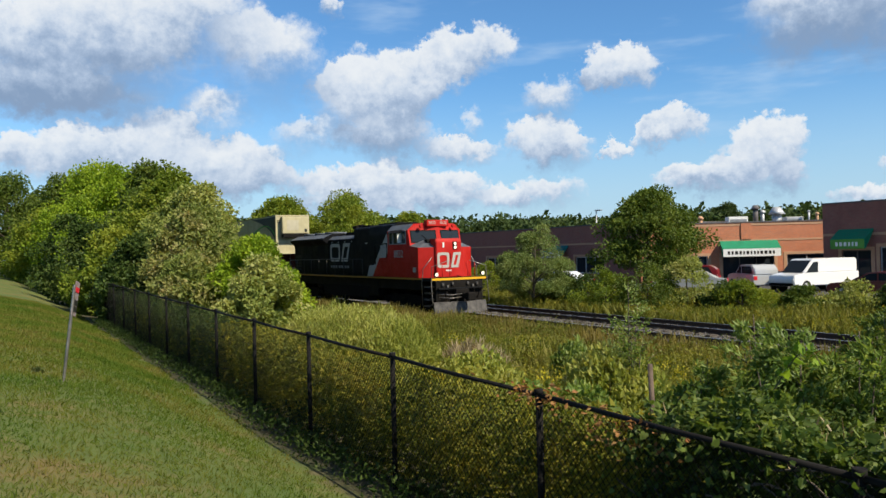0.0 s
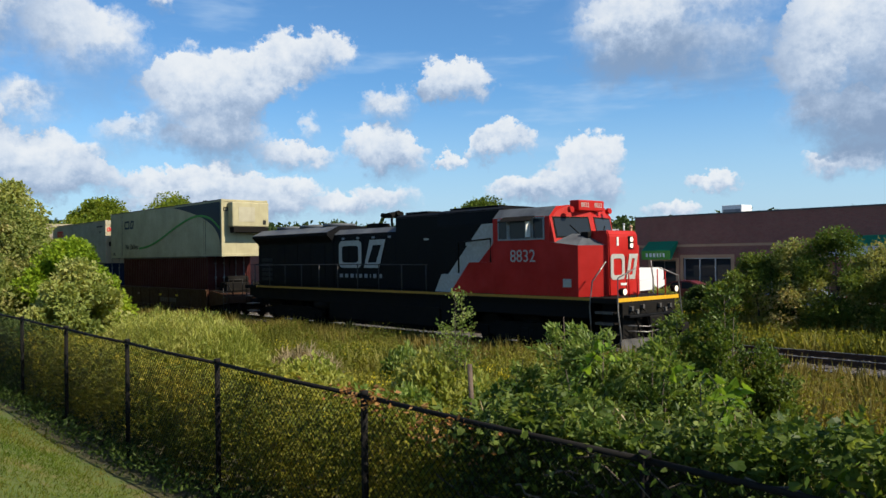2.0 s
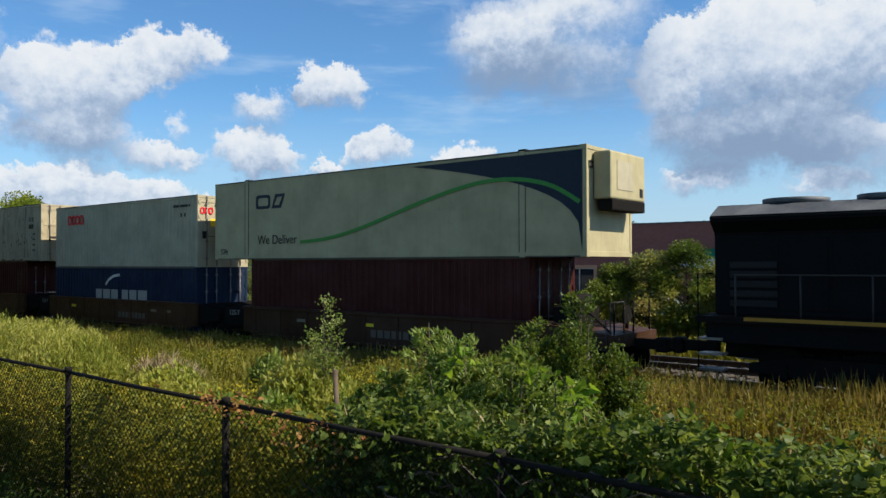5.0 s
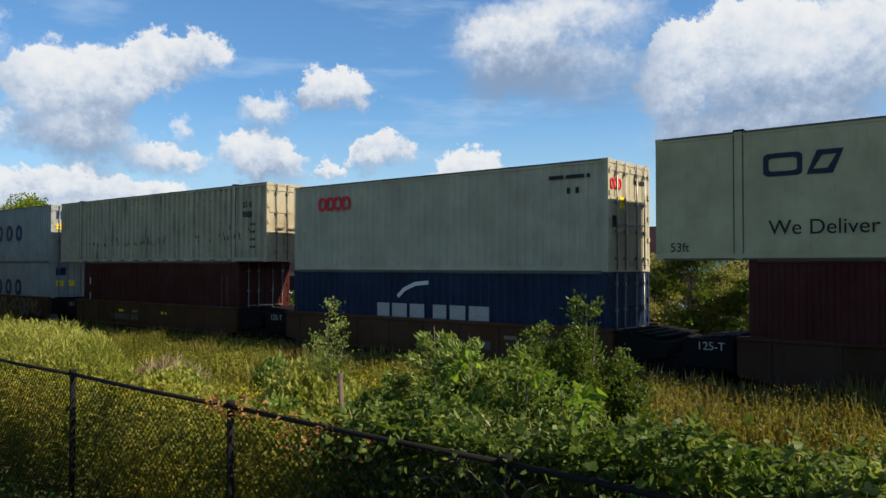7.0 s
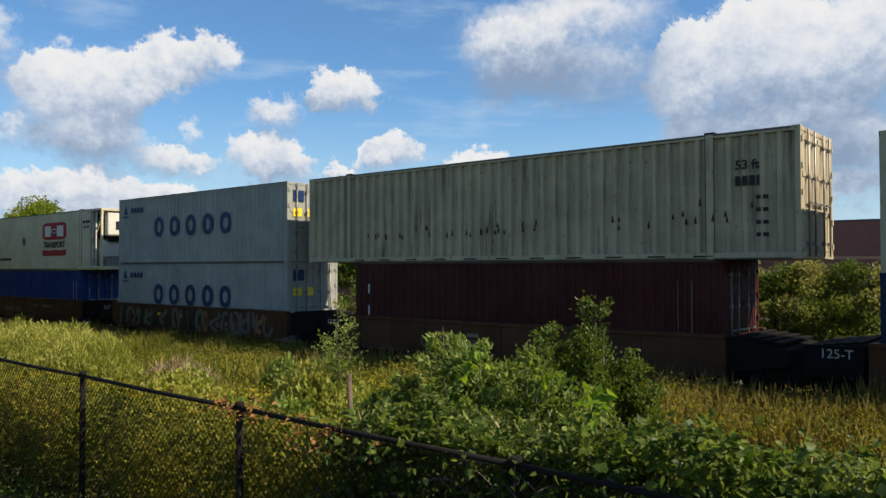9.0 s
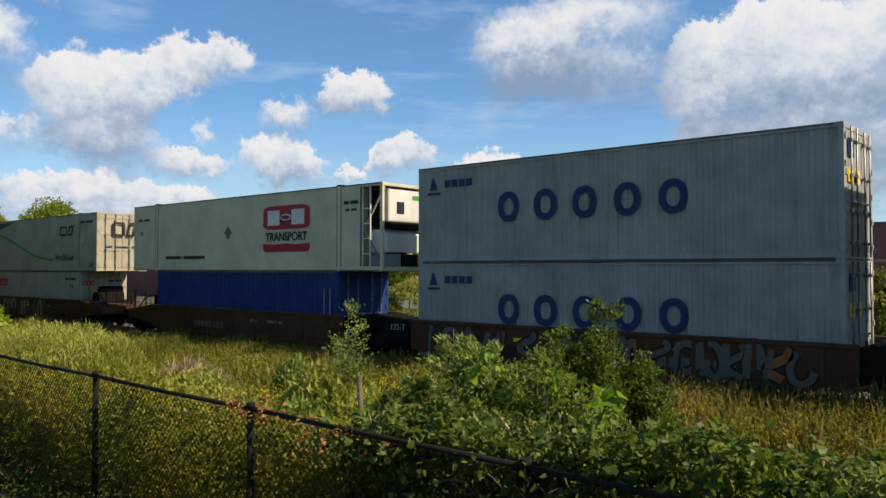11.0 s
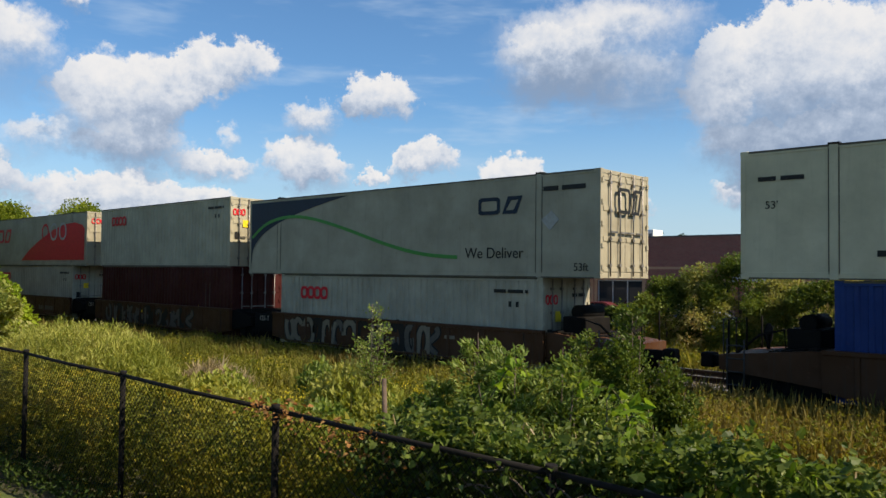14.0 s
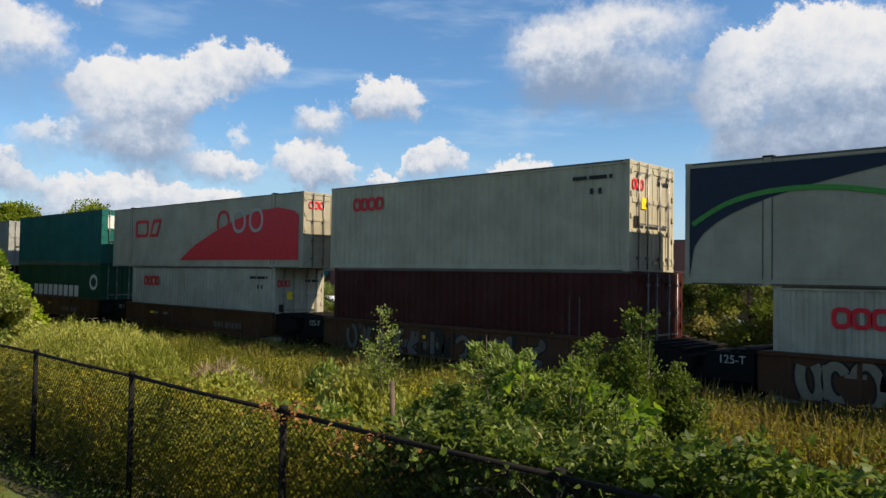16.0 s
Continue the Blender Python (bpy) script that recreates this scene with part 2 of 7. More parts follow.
M_WHITE = plain("white_marking", (0.62, 0.62, 0.57))
M_LOGO_WHITE = plain("white_lettering", (0.37, 0.355, 0.32))
M_BLACK = surface("black_paint", (0.0045, 0.0047, 0.0055), (0.009, 0.0093, 0.010), 1.5, 0.6, fine=12, relief=0.05, shine=0.06)
M_SOOT = surface("sooty_steel", (0.006, 0.0055, 0.005), (0.015, 0.013, 0.011), 3.0, 0.85, fine=20, shine=0.08)
M_RED = paint("locomotive_red", (0.37, 0.010, 0.006), 0.10, 0.5)
M_STEEL = surface("bare_steel", (0.12, 0.11, 0.10), (0.30, 0.28, 0.26), 4.0, 0.45, 0.7, fine=30, relief=0.05)
M_RAIL = surface("rail_steel", (0.035, 0.022, 0.016), (0.07, 0.045, 0.03), 3.0, 0.6, 0.3)
M_RAIL_TOP = surface("rail_head", (0.35, 0.34, 0.33), (0.5, 0.49, 0.47), 3.0, 0.3, 0.9, relief=0.02)
M_YELLOW = plain("yellow_stripe", (0.60, 0.33, 0.015))
M_GREY = surface("grey_roof_paint", (0.16, 0.17, 0.18), (0.26, 0.27, 0.28), 2.0, 0.55)
M_PLOW = surface("scuffed_plow", (0.03, 0.028, 0.026), (0.13, 0.12, 0.11), 4.0, 0.7, 0.1, fine=25)
M_HANDRAIL = surface("worn_handrail", (0.02, 0.02, 0.02), (0.06, 0.055, 0.05), 4.0, 0.6)
M_GLASS = glass("dark_glass")
M_LAMP = plain("lamp_lens", (0.9, 0.8, 0.6), 0.2, 0.0, 0.35)
# the yellow stripe again, darkened to the tone of the locomotive's shaded side
M_YELLOW_SHADE = plain("shaded_yellow_stripe", (0.36, 0.19, 0.025))


# ---- mesh helpers ----
def mesh_np(name, verts, faces, mats, smooth=False, slot=None):
    """A mesh from arrays: verts (n, 3), faces (m, k) with one k."""
    verts, faces = np.asarray(verts, np.float32), np.asarray(faces, np.int32)
    me = bpy.data.meshes.new(name)
    n, k = faces.shape
    me.vertices.add(len(verts)), me.loops.add(n * k), me.polygons.add(n)
    me.vertices.foreach_set("co", verts.ravel())
    me.loops.foreach_set("vertex_index", faces.ravel())
    me.polygons.foreach_set("loop_start", np.arange(0, n * k, k, dtype=np.int32))
    me.polygons.foreach_set("use_smooth", np.full(n, smooth))
    if slot is not None:
        me.polygons.foreach_set("material_index", np.asarray(slot, np.int32))
    me.update(calc_edges=True)
    for m in mats if isinstance(mats, (list, tuple)) else [mats]:
        me.materials.append(m)
    return me


def part(name, bm, mat, parent=None, label="", at=None):
    """Links a bmesh, or a ready mesh, as one mesh object under a thing or a part."""
    if isinstance(bm, bmesh.types.BMesh):
        me = bpy.data.meshes.new(name)
        bmesh.ops.recalc_face_normals(bm, faces=bm.faces[:])
        bm.to_mesh(me)
        bm.free()
        for m in mat if isinstance(mat, (list, tuple)) else [mat]:
            me.materials.append(m)
    else:
        me = bm
    ob = new(name, me)
    if parent is not None:
        ob.parent = parent
    if at is not None:
        ob.matrix_basis = at
    return tagged(ob, label) if label else ob


def box(bm, x0, x1, y0, y1, z0, z1, bevel=0.0, mat=0):
    vs = [bm.verts.new((x, y, z)) for x in (x0, x1) for y in (y0, y1) for z in (z0, z1)]
    fs = [bm.faces.new([vs[i] for i in q]) for q in ((0, 1, 3, 2), (4, 6, 7, 5), (0, 4, 5, 1), (2, 3, 7, 6), (0, 2, 6, 4), (1, 5, 7, 3))]
    for f in fs:
        f.material_index = mat
    if bevel:
        edges = list({e for f in fs for e in f.edges})
        bmesh.ops.bevel(bm, geom=edges, offset=bevel, segments=2, affect="EDGES", profile=0.5)
    return bm


def boxed(*a, **k):
    return box(bmesh.new(), *a, **k)


def prism(bm, points, y0, y1, axis="y", mat=0):
    """A closed outline extruded along an axis: points are (x, z) for y, (y, z) for x, (x, y) for z."""
    def at(p, w):
        return {"y": (p[0], w, p[1]), "x": (w, p[0], p[1]), "z": (p[0], p[1], w)}[axis]
    a = [bm.verts.new(at(p, y0)) for p in points]
    b = [bm.verts.new(at(p, y1)) for p in points]
    n = len(points)
    fs = [bm.faces.new(a), bm.faces.new(b[::-1])]
    fs += [bm.faces.new((a[i], b[i], b[(i + 1) % n], a[(i + 1) % n])) for i in range(n)]
    for f in fs:
        f.material_index = mat
    return bm


def prismed(*a, **k):
    return prism(bmesh.new(), *a, **k)


def tube(bm, points, radius, sides=6, taper=None):
    """A round bar along a line of points."""
    pts = [Vector(p) for p in points]
    rings = []
    for i, p in enumerate(pts):
        d = (pts[min(i + 1, len(pts) - 1)] - pts[max(i - 1, 0)]).normalized()
        a = d.orthogonal().normalized() if abs(d.z) > 0.95 else Vector((0, 0, 1)).cross(d).normalized()
        c = d.cross(a)
        r = radius if taper is None else radius + (taper - radius) * i / (len(pts) - 1)
        rings.append([bm.verts.new(p + (a * math.cos(q) + c * math.sin(q)) * r) for q in (2 * math.pi * j / sides for j in range(sides))])
    for r0, r1 in zip(rings, rings[1:]):
        for j in range(sides):
            bm.faces.new((r0[j], r0[(j + 1) % sides], r1[(j + 1) % sides], r1[j])).smooth = True
    bm.faces.new(rings[0][::-1]), bm.faces.new(rings[-1])
    return bm


def tubed(*a, **k):
    return tube(bmesh.new(), *a, **k)


def disc(bm, centre, radius, depth, axis="y", sides=20, hub=None):
    """A short cylinder round an axis, with an optional raised hub."""
    c = Vector(centre)
    for r, h in ((radius, depth),) + (((hub, depth * 1.6),) if hub else ()):
        d = {"x": Vector((1, 0, 0)), "y": Vector((0, 1, 0)), "z": Vector((0, 0, 1))}[axis]
        tube(bm, [c - d * h / 2, c + d * h / 2], r, sides)
    return bm


def thing(name, x, y, z, label, category, group="", turn=0.0):
    ob = new(name)
    ob.empty_display_size = 0.3
    ob.matrix_basis = pose(x, y, z, 0, 0, turn)
    return tagged(ob, label, category, group)


def letters(text, size, depth, bold):
    """A mesh of raised letters in Blender's own font, centred."""
    cu = bpy.data.curves.new("letters", "FONT")
    cu.body, cu.size, cu.extrude, cu.align_x, cu.align_y = text, size, depth, "CENTER", "CENTER"
    cu.offset = bold
    tmp = bpy.data.objects.new("letters", cu)
    me = bpy.data.meshes.new_from_object(tmp)
    bpy.data.objects.remove(tmp)
    me.materials.clear()
    return me


def writing(name, text, size, mat, parent, at, depth=0.003, bold=0.0):
    """Raised letters, each word a part of its own."""
    whole = letters(text, size, depth, bold)
    right, low = max(v.co.x for v in whole.vertices), min(v.co.y for v in whole.vertices)
    left = min(v.co.x for v in whole.vertices)
    words = text.split()
    for k, word in enumerate(words):
        me = whole if len(words) == 1 else letters(word, size, depth, bold)
        if len(words) > 1:
            shift = left - min(v.co.x for v in me.vertices) if k == 0 else right - max(v.co.x for v in me.vertices)
            me.transform(Matrix.Translation((shift, low - min(v.co.y for v in me.vertices), 0)))
        me.materials.append(mat)
        part(name, me, mat, parent, at=at)


SIDE = pose(0, 0, 0, 90, 0, 0)          # letters that face -y
FRONT = pose(0, 0, 0, 90, 0, 90)        # letters that face +x

# ---- ground ----
GY = (-400, -30, -8, -2, 0, 1.5, 3.3, 4.3, 6, 10, 15.4, 16.4, 17.0, 25.2, 26, 28, 36, 60, 3000)
GZ = (1.8, 1.7, 1.6, 1.5, 1.33, 0.98, 0.18, -0.02, -0.12, -0.3, -0.5, -0.45, -0.42, -0.42, -0.5, -0.45, -0.12, -0.1, -0.1)


def ground_z(x, y):
    z = np.interp(y, GY, GZ)
    return z + 0.04 * np.sin(x * 0.7 + y * 0.3) * np.cos(y * 0.9 - x * 0.21) * np.clip((26 - np.abs(y - 4)) / 10, 0, 1)


def grid_mesh(name, xs, ys, zf, mat):
    X, Y = np.meshgrid(xs, ys, indexing="ij")
    v = np.stack([X, Y, zf(X, Y)], -1).reshape(-1, 3)
    n, m = X.shape
    i = np.arange(n * m).reshape(n, m)
    f = np.stack([i[:-1, :-1], i[1:, :-1], i[1:, 1:], i[:-1, 1:]], -1).reshape(-1, 4)
    return mesh_np(name, v, f, mat, True)


def ground_material():
    m, N, b = material("grass_and_earth")
    geo = N.tree.nodes.new("ShaderNodeNewGeometry").outputs["Position"]
    sep = N.tree.nodes.new("ShaderNodeSeparateXYZ")
    N.link(geo, sep.inputs[0])
    big = N.noise(geo, 0.35, 4.0, 0.6).outputs["Fac"]
    mid = N.noise(geo, 3.0, 5.0, 0.65).outputs["Fac"]
    fine = N.noise(geo, 45.0, 4.0, 0.7).outputs["Fac"]
    lawn = N.ramp(N.math("ADD", N.math("MULTIPLY", big, 0.45), N.math("ADD", N.math("MULTIPLY", mid, 0.35), N.math("MULTIPLY", fine, 0.2))),
                  [(0.34, (0.045, 0.095, 0.008)), (0.5, (0.085, 0.11, 0.014)), (0.62, (0.16, 0.115, 0.035))])
    wild = N.ramp(mid, [(0.3, (0.03, 0.032, 0.012)), (0.7, (0.10, 0.085, 0.035))])
    edge = N.math("ADD", sep.outputs[1], N.math("MULTIPLY", N.math("SUBTRACT", mid, 0.5), 1.2))
    N.link(N.mix(N.smooth(edge, 3.3, 3.9), lawn, wild), b.inputs["Base Color"])
    b.inputs["Roughness"].default_value = 0.95
    bump(N, b, N.math("ADD", fine, mid), 0.6, 0.04)
    return m


xs = np.concatenate([[-3000, -1500, -700, -300, -180, -120], np.arange(-90, 30, 0.75), [40, 70, 120, 300, 700, 1500, 3000]])
ys = np.concatenate([[-3000, -1000, -300, -100, -40, -20, -12], np.arange(-8, 6, 0.4), np.arange(6, 36, 0.7), [36, 40, 50, 60, 90, 150, 300, 700, 1500, 3000]])
ground = new("ground", grid_mesh("ground", xs, ys, ground_z, ground_material()))
tagged(ground, "mown grass bank falling to rough weedy ground beside the railway", "ground", kind="structure")

# ---- the railway: two tracks on one ballast bed ----
TRACK_Y, SECOND_Y = 19.15, 22.95
M_BALLAST = surface("ballast_stone", (0.06, 0.055, 0.05), (0.22, 0.20, 0.185), 14.0, 0.9, fine=60, relief=0.9, depth=0.05)
M_TIE = surface("weathered_tie", (0.035, 0.028, 0.022), (0.11, 0.09, 0.07), 5.0, 0.9, fine=40, relief=0.4)


def rail(y, track):
    prof = [(-0.07, -0.17), (0.07, -0.17), (0.07, -0.155), (0.012, -0.13), (0.012, -0.045), (0.036, -0.035), (0.036, -0.008), (0.028, 0),
            (-0.028, 0), (-0.036, -0.008), (-0.036, -0.035), (-0.012, -0.045), (-0.012, -0.13), (-0.07, -0.155)]
    bm = prismed([(y + a, b) for a, b in prof], -220, 90, "x")
    bm.faces.ensure_lookup_table()
    for f in bm.faces:
        if all(v.co.z > -0.009 for v in f.verts) and len(f.verts) == 4:
            f.material_index = 1
    return part("rail", bm, [M_RAIL, M_RAIL_TOP], track)


def build_track(name, cy, label):
    track = thing(name, 0, 0, 0, label, "railway track")
    track["kind"] = "structure"
    rail(cy - 0.755, track), rail(cy + 0.755, track)
    tie = boxed(-0.11, 0.11, -1.3, 1.3, -0.36, -0.175, 0.01)
    me = bpy.data.meshes.new("tie")
    tie.to_mesh(me), tie.free()
    me.materials.append(M_TIE)
    rng = random.Random(5)
    for i in range(120):
        part("tie", me, None, track, at=pose(-45 + i * 0.53, cy + rng.uniform(-0.04, 0.04), rng.uniform(-0.012, 0.004), 0, 0, rng.uniform(-1.5, 1.5)))
    return track


build_track("railway_track", TRACK_Y, "rusty steel rails on weathered wooden ties in grey ballast")
build_track("siding_track", SECOND_Y, "second rusty track beside the main line, edged by weeds")


def ballast_z(x, y):
    z = np.interp(y, (15.9, 17.3, 17.7, 24.4, 24.8, 26.0), (-0.62, -0.27, -0.215, -0.215, -0.27, -0.62))
    return z + 0.03 * np.sin(x * 5.1) * np.sin(y * 4.3 + x) + 0.02 * np.sin(x * 13.0 + y * 7)


bed = new("ballast_bed", grid_mesh("ballast_bed", np.concatenate([[-400, -250, -150, -100], np.arange(-70, 20, 0.25), [30, 60, 120, 250, 400]]),
                                   np.linspace(15.9, 26, 34), ballast_z, M_BALLAST))
tagged(bed, "bed of grey crushed stone under the two tracks", "ballast", kind="structure")


def scatter_stones():
    rng = np.random.default_rng(3)
    n = 9000
    x, y = rng.uniform(-45, 3, n), rng.uniform(17.0, 24.6, n)
    z = ballast_z(x, y) + 0.02
    s = rng.uniform(0.025, 0.06, n)
    base = np.array([(1, 0, -.4), (-.5, .87, -.4), (-.5, -.87, -.4), (.3, .2, .9), (-.6, .1, .6)])
    q = base[None] * s[:, None, None] * rng.uniform(0.7, 1.3, (n, 5, 3))
    a = rng.uniform(0, 6.28, n)
    c, d = np.cos(a)[:, None], np.sin(a)[:, None]
    v = np.stack([q[..., 0] * c - q[..., 1] * d, q[..., 0] * d + q[..., 1] * c, q[..., 2]], -1) + np.stack([x, y, z], -1)[:, None]
    tri = np.array([(0, 1, 3), (1, 4, 3), (1, 2, 4), (2, 0, 3), (2, 3, 4)])
    f = (np.arange(n)[:, None, None] * 5 + tri[None]).reshape(-1, 3)
    ob = new("ballast_stones", mesh_np("ballast_stones", v.reshape(-1, 3), f, M_BALLAST))
    tagged(ob, "loose crushed stones lying along the rails", "gravel", kind="stuff")


scatter_stones()

# ---- the train ----
MOVING = []          # (thing, place along the train, height)
WHEELS = []          # (wheelset, pose in its truck, radius)


def on_train(name, u, label, category, group=""):
    ob = thing(name, u, TRACK_Y, 0, label, category, group)
    MOVING.append((ob, u))
    return ob


def wheelset(parent, x, r):
    bm = bmesh.new()
    for y in (-0.755, 0.755):
        disc(bm, (0, y, 0), r, 0.11, "y", 22, r * 0.35)
        disc(bm, (0, y * 0.945, 0), r + 0.03, 0.03, "y", 22)
    tube(bm, [(0, -0.95, 0), (0, 0.95, 0)], 0.08, 10)
    for k in range(4):
        a = k * math.pi / 2
        for y in (-0.82, 0.82):
            box(bm, math.cos(a) * r * 0.6 - 0.04, math.cos(a) * r * 0.6 + 0.04, y - 0.01, y + 0.01, math.sin(a) * r * 0.6 - 0.04, math.sin(a) * r * 0.6 + 0.04)
    ob = part("wheelset", bm, M_SOOT, parent, "pair of steel wheels on an axle", at=pose(x, 0, r))
    WHEELS.append((ob, x, r))
    return ob


def truck(parent, x, axles, r, long):
    """A bogie: side frames with springs and journals; its wheelsets turn."""
    bm = bmesh.new()
    h = long / 2
    for y in (-1.02, 1.02):
        prism(bm, [(-h, r - 0.05), (-h, r + 0.16), (-h * 0.55, r + 0.34), (h * 0.55, r + 0.34), (h, r + 0.16), (h, r - 0.05),
                   (h * 0.7, r - 0.06), (h * 0.45, r - 0.22), (-h * 0.45, r - 0.22), (-h * 0.7, r - 0.06)], y - 0.07, y + 0.07)
        for a in axles:
            box(bm, a - 0.16, a + 0.16, y - 0.13, y + 0.13, r - 0.16, r + 0.18, 0.02)
        for a in (-0.22, 0.0, 0.22):
            tube(bm, [(a, y * 1.06, r - 0.14), (a, y * 1.06, r + 0.14)], 0.07, 8)
    box(bm, -0.2, 0.2, -1.0, 1.0, r - 0.1, r + 0.35, 0.02)
    ob = part("truck", bm, M_SOOT, parent, at=pose(x, 0, 0))
    for a in axles:
        wheelset(ob, a, r)
        if long > 3:
            part("traction_motor", boxed(a - 0.62, a + 0.62, -0.6, 0.6, 0.2, 0.95, 0.04), M_SOOT, ob)
    return ob


def ribbed(x0, x1, z0, z1, y, out, pitch, deep):
    """A corrugated sheet between two posts, facing out (-1 or 1) along y; trapezoid ribs."""
    n = max(1, round((x1 - x0) / pitch))
    xs, ys = [], []
    p = (x1 - x0) / n
    for i in range(n):
        for a, d in ((0.0, 0), (0.26, 0), (0.40, 1), (0.86, 1), (1.0, 0)):
            xs.append(x0 + (i + a) * p), ys.append(y - out * deep * d)
    k = len(xs)
    v = np.array([(a, b, z) for z in (z0, z1) for a, b in zip(xs, ys)])
    i = np.arange(k - 1)
    f = np.stack([i, i + 1, i + 1 + k, i + k], -1)
    return v, f


def doors(parent, x, w, z0, z1, mat, rods, face=1, cross=(0.12, 0.36, 0.62, 0.88)):
    """Two doors that face +x, each with hinges, two lock rods and handles."""
    for sgn in (-1, 1):
        y0, y1 = sorted((sgn * 0.012, sgn * (w / 2 - 0.1)))
        bm = boxed(x - 0.05, x - 0.012, y0, y1, z0 + 0.12, z1 - 0.1)
        for c in (0.08, 0.36, 0.64, 0.92):
            zc = z0 + (z1 - z0) * c
            box(bm, x - 0.012, x + 0.008, y0 + 0.04, y1 - 0.04, zc - 0.06, zc + 0.06, 0.006)
        d = part("door", bm, mat, parent)
        for q in (0.3, 0.72):
            yy = sgn * q * (w / 2 - 0.1)
            r = tubed([(x + 0.045, yy, z0 + 0.05), (x + 0.045, yy, z1 - 0.04)], 0.022, 6)
            for c in cross:
                zc = z0 + (z1 - z0) * c
                box(r, x + 0.0, x + 0.07, yy - 0.05, yy + 0.05, zc - 0.035, zc + 0.035)
            box(r, x + 0.03, x + 0.075, min(yy, yy - sgn * 0.35), max(yy, yy - sgn * 0.35), z0 + (z1 - z0) * 0.42, z0 + (z1 - z0) * 0.42 + 0.04)
            part("lock_rod", r, rods, d)
        for c in (0.1, 0.3, 0.5, 0.7, 0.9):
            zc = z0 + (z1 - z0) * c
            yy = sgn * (w / 2 - 0.09)
            part("hinge", boxed(x - 0.02, x + 0.03, yy - 0.05, yy + 0.05, zc - 0.06, zc + 0.06), mat, d)


def container(u1, z, L, H, mat, label, kind="ribbed", end="doors", W=2.44, posts=None, rods=None, rail_mat=None, panel_end=-0.12):
    """A shipping container whose leading end is at u1 along the train and whose floor is at z. Local x runs from -L to 0."""
    name = "shipping_container"
    ob = on_train(name, u1, label, "shipping container", "containers on the train")
    MOVING[-1] = (ob, u1, z)
    y = W / 2
    rail_mat = rail_mat or mat
    rods = rods or M_STEEL
    bm = bmesh.new()
    posts = posts or ()
    for s in (-1, 1):
        yy = sorted((s * (y - 0.10), s * y))
        box(bm, -L + 0.1, -0.1, *yy, 0.0, 0.15, 0.01)
        box(bm, -L + 0.1, -0.1, *yy, H - 0.10, H - 0.005, 0.01)
        for x in (-L, -0.12):
            box(bm, x, x + 0.12, *yy, 0.12, H - 0.1, 0.012)
        for x in posts:
            box(bm, x - 0.09, x + 0.09, s * (y - 0.09) if s > 0 else -y - 0.004, y + 0.004 if s > 0 else -(y - 0.09), 0.1, H - 0.04, 0.01)
        for x in (-L, -0.18, *(p - 0.09 for p in posts)):
            for zz in (-0.008, H - 0.11):
                yc = sorted((s * (y - 0.16), s * (y + 0.006)))
                box(bm, x - 0.003, x + 0.183, *yc, zz, zz + 0.122, 0.012)
    for x in (-L, -0.1):
        box(bm, x, x + 0.1, -y + 0.1, y - 0.1, 0.0, 0.14, 0.01)
        box(bm, x, x + 0.1, -y + 0.1, y - 0.1, H - 0.11, H - 0.005, 0.01)
    part("corner_frame", bm, rail_mat, ob)
    for x in posts:
        for e in (-0.105, 0.105):
            part("post_seam", boxed(x + e - 0.008, x + e + 0.008, -y - 0.003, -y + 0.02, 0.12, H - 0.06), P_FRAME, ob)
        for s in (-1, 1):
            part("lifting_block", boxed(x - 0.12, x + 0.12, *sorted((s * (y - 0.2), s * (y + 0.008))), H - 0.01, H + 0.045, 0.01), M_SOOT, ob)
    for s in (-1, 1):
        part("top_edge", boxed(-L + 0.19, -0.19, *sorted((s * (y - 0.06), s * (y + 0.004))), H - 0.045, H + 0.002), P_FRAME, ob)
        # dark strip drawn as the shadow gap beneath the container
        part("bottom_shadow_line", boxed(-L + 0.19, -0.19, *sorted((s * (y - 0.06), s * (y + 0.003))), -0.004, 0.03), P_FRAME, ob)
    stops = [-L + 0.12, *sorted(posts), panel_end]
    for s in (-1, 1):
        vs, fs, k = [], [], 0
        for a, b in zip(stops, stops[1:]):
            if kind == "ribbed":
                v, f = ribbed(a, b, 0.15, H - 0.1, s * (y - 0.012), s, 0.275 if L < 14 else 0.36, 0.04 if L < 14 else 0.10)
            else:
                v, f = ribbed(a, b, 0.15, H - 0.1, s * (y - 0.012), s, 1.2, 0.003)
            vs.append(v), fs.append(f + k)
            k += len(v)
        part("side_panel", mesh_np("side_panel", np.concatenate(vs), np.concatenate(fs), mat), mat, ob)
    vs, fs = ribbed(-L + 0.1, -0.1, -y + 0.05, y - 0.05, H - 0.02, 1, 0.28, 0.02)
    part("roof_panel", mesh_np("roof_panel", vs[:, [0, 2, 1]], fs, mat), mat, ob)
    part("floor_panel", boxed(-L + 0.1, -0.1, -y + 0.1, y - 0.1, 0.03, 0.1), M_SOOT, ob)
    vs, fs = ribbed(-y + 0.1, y - 0.1, 0.14, H - 0.1, 0.0, 1, 0.3, 0.04)
    part("end_wall", mesh_np("end_wall", np.stack([vs[:, 1] - L + 0.06, vs[:, 0], vs[:, 2]], -1), fs, mat), mat, ob)
    if end == "doors":
        doors(ob, 0.0, W, 0.0, H, mat, rods)
    elif end == "wall":
        part("end_wall", boxed(-0.06, -0.02, -y + 0.1, y - 0.1, 0.12, H - 0.1), mat, ob)
    return ob


def decal(name, pts, mat, parent, y, depth=0.004, axis="y"):
    """A flat painted shape, a little proud of the near side (or of the leading end)."""
    return part(name, prismed(pts, y - depth, y + depth, axis), mat, parent)


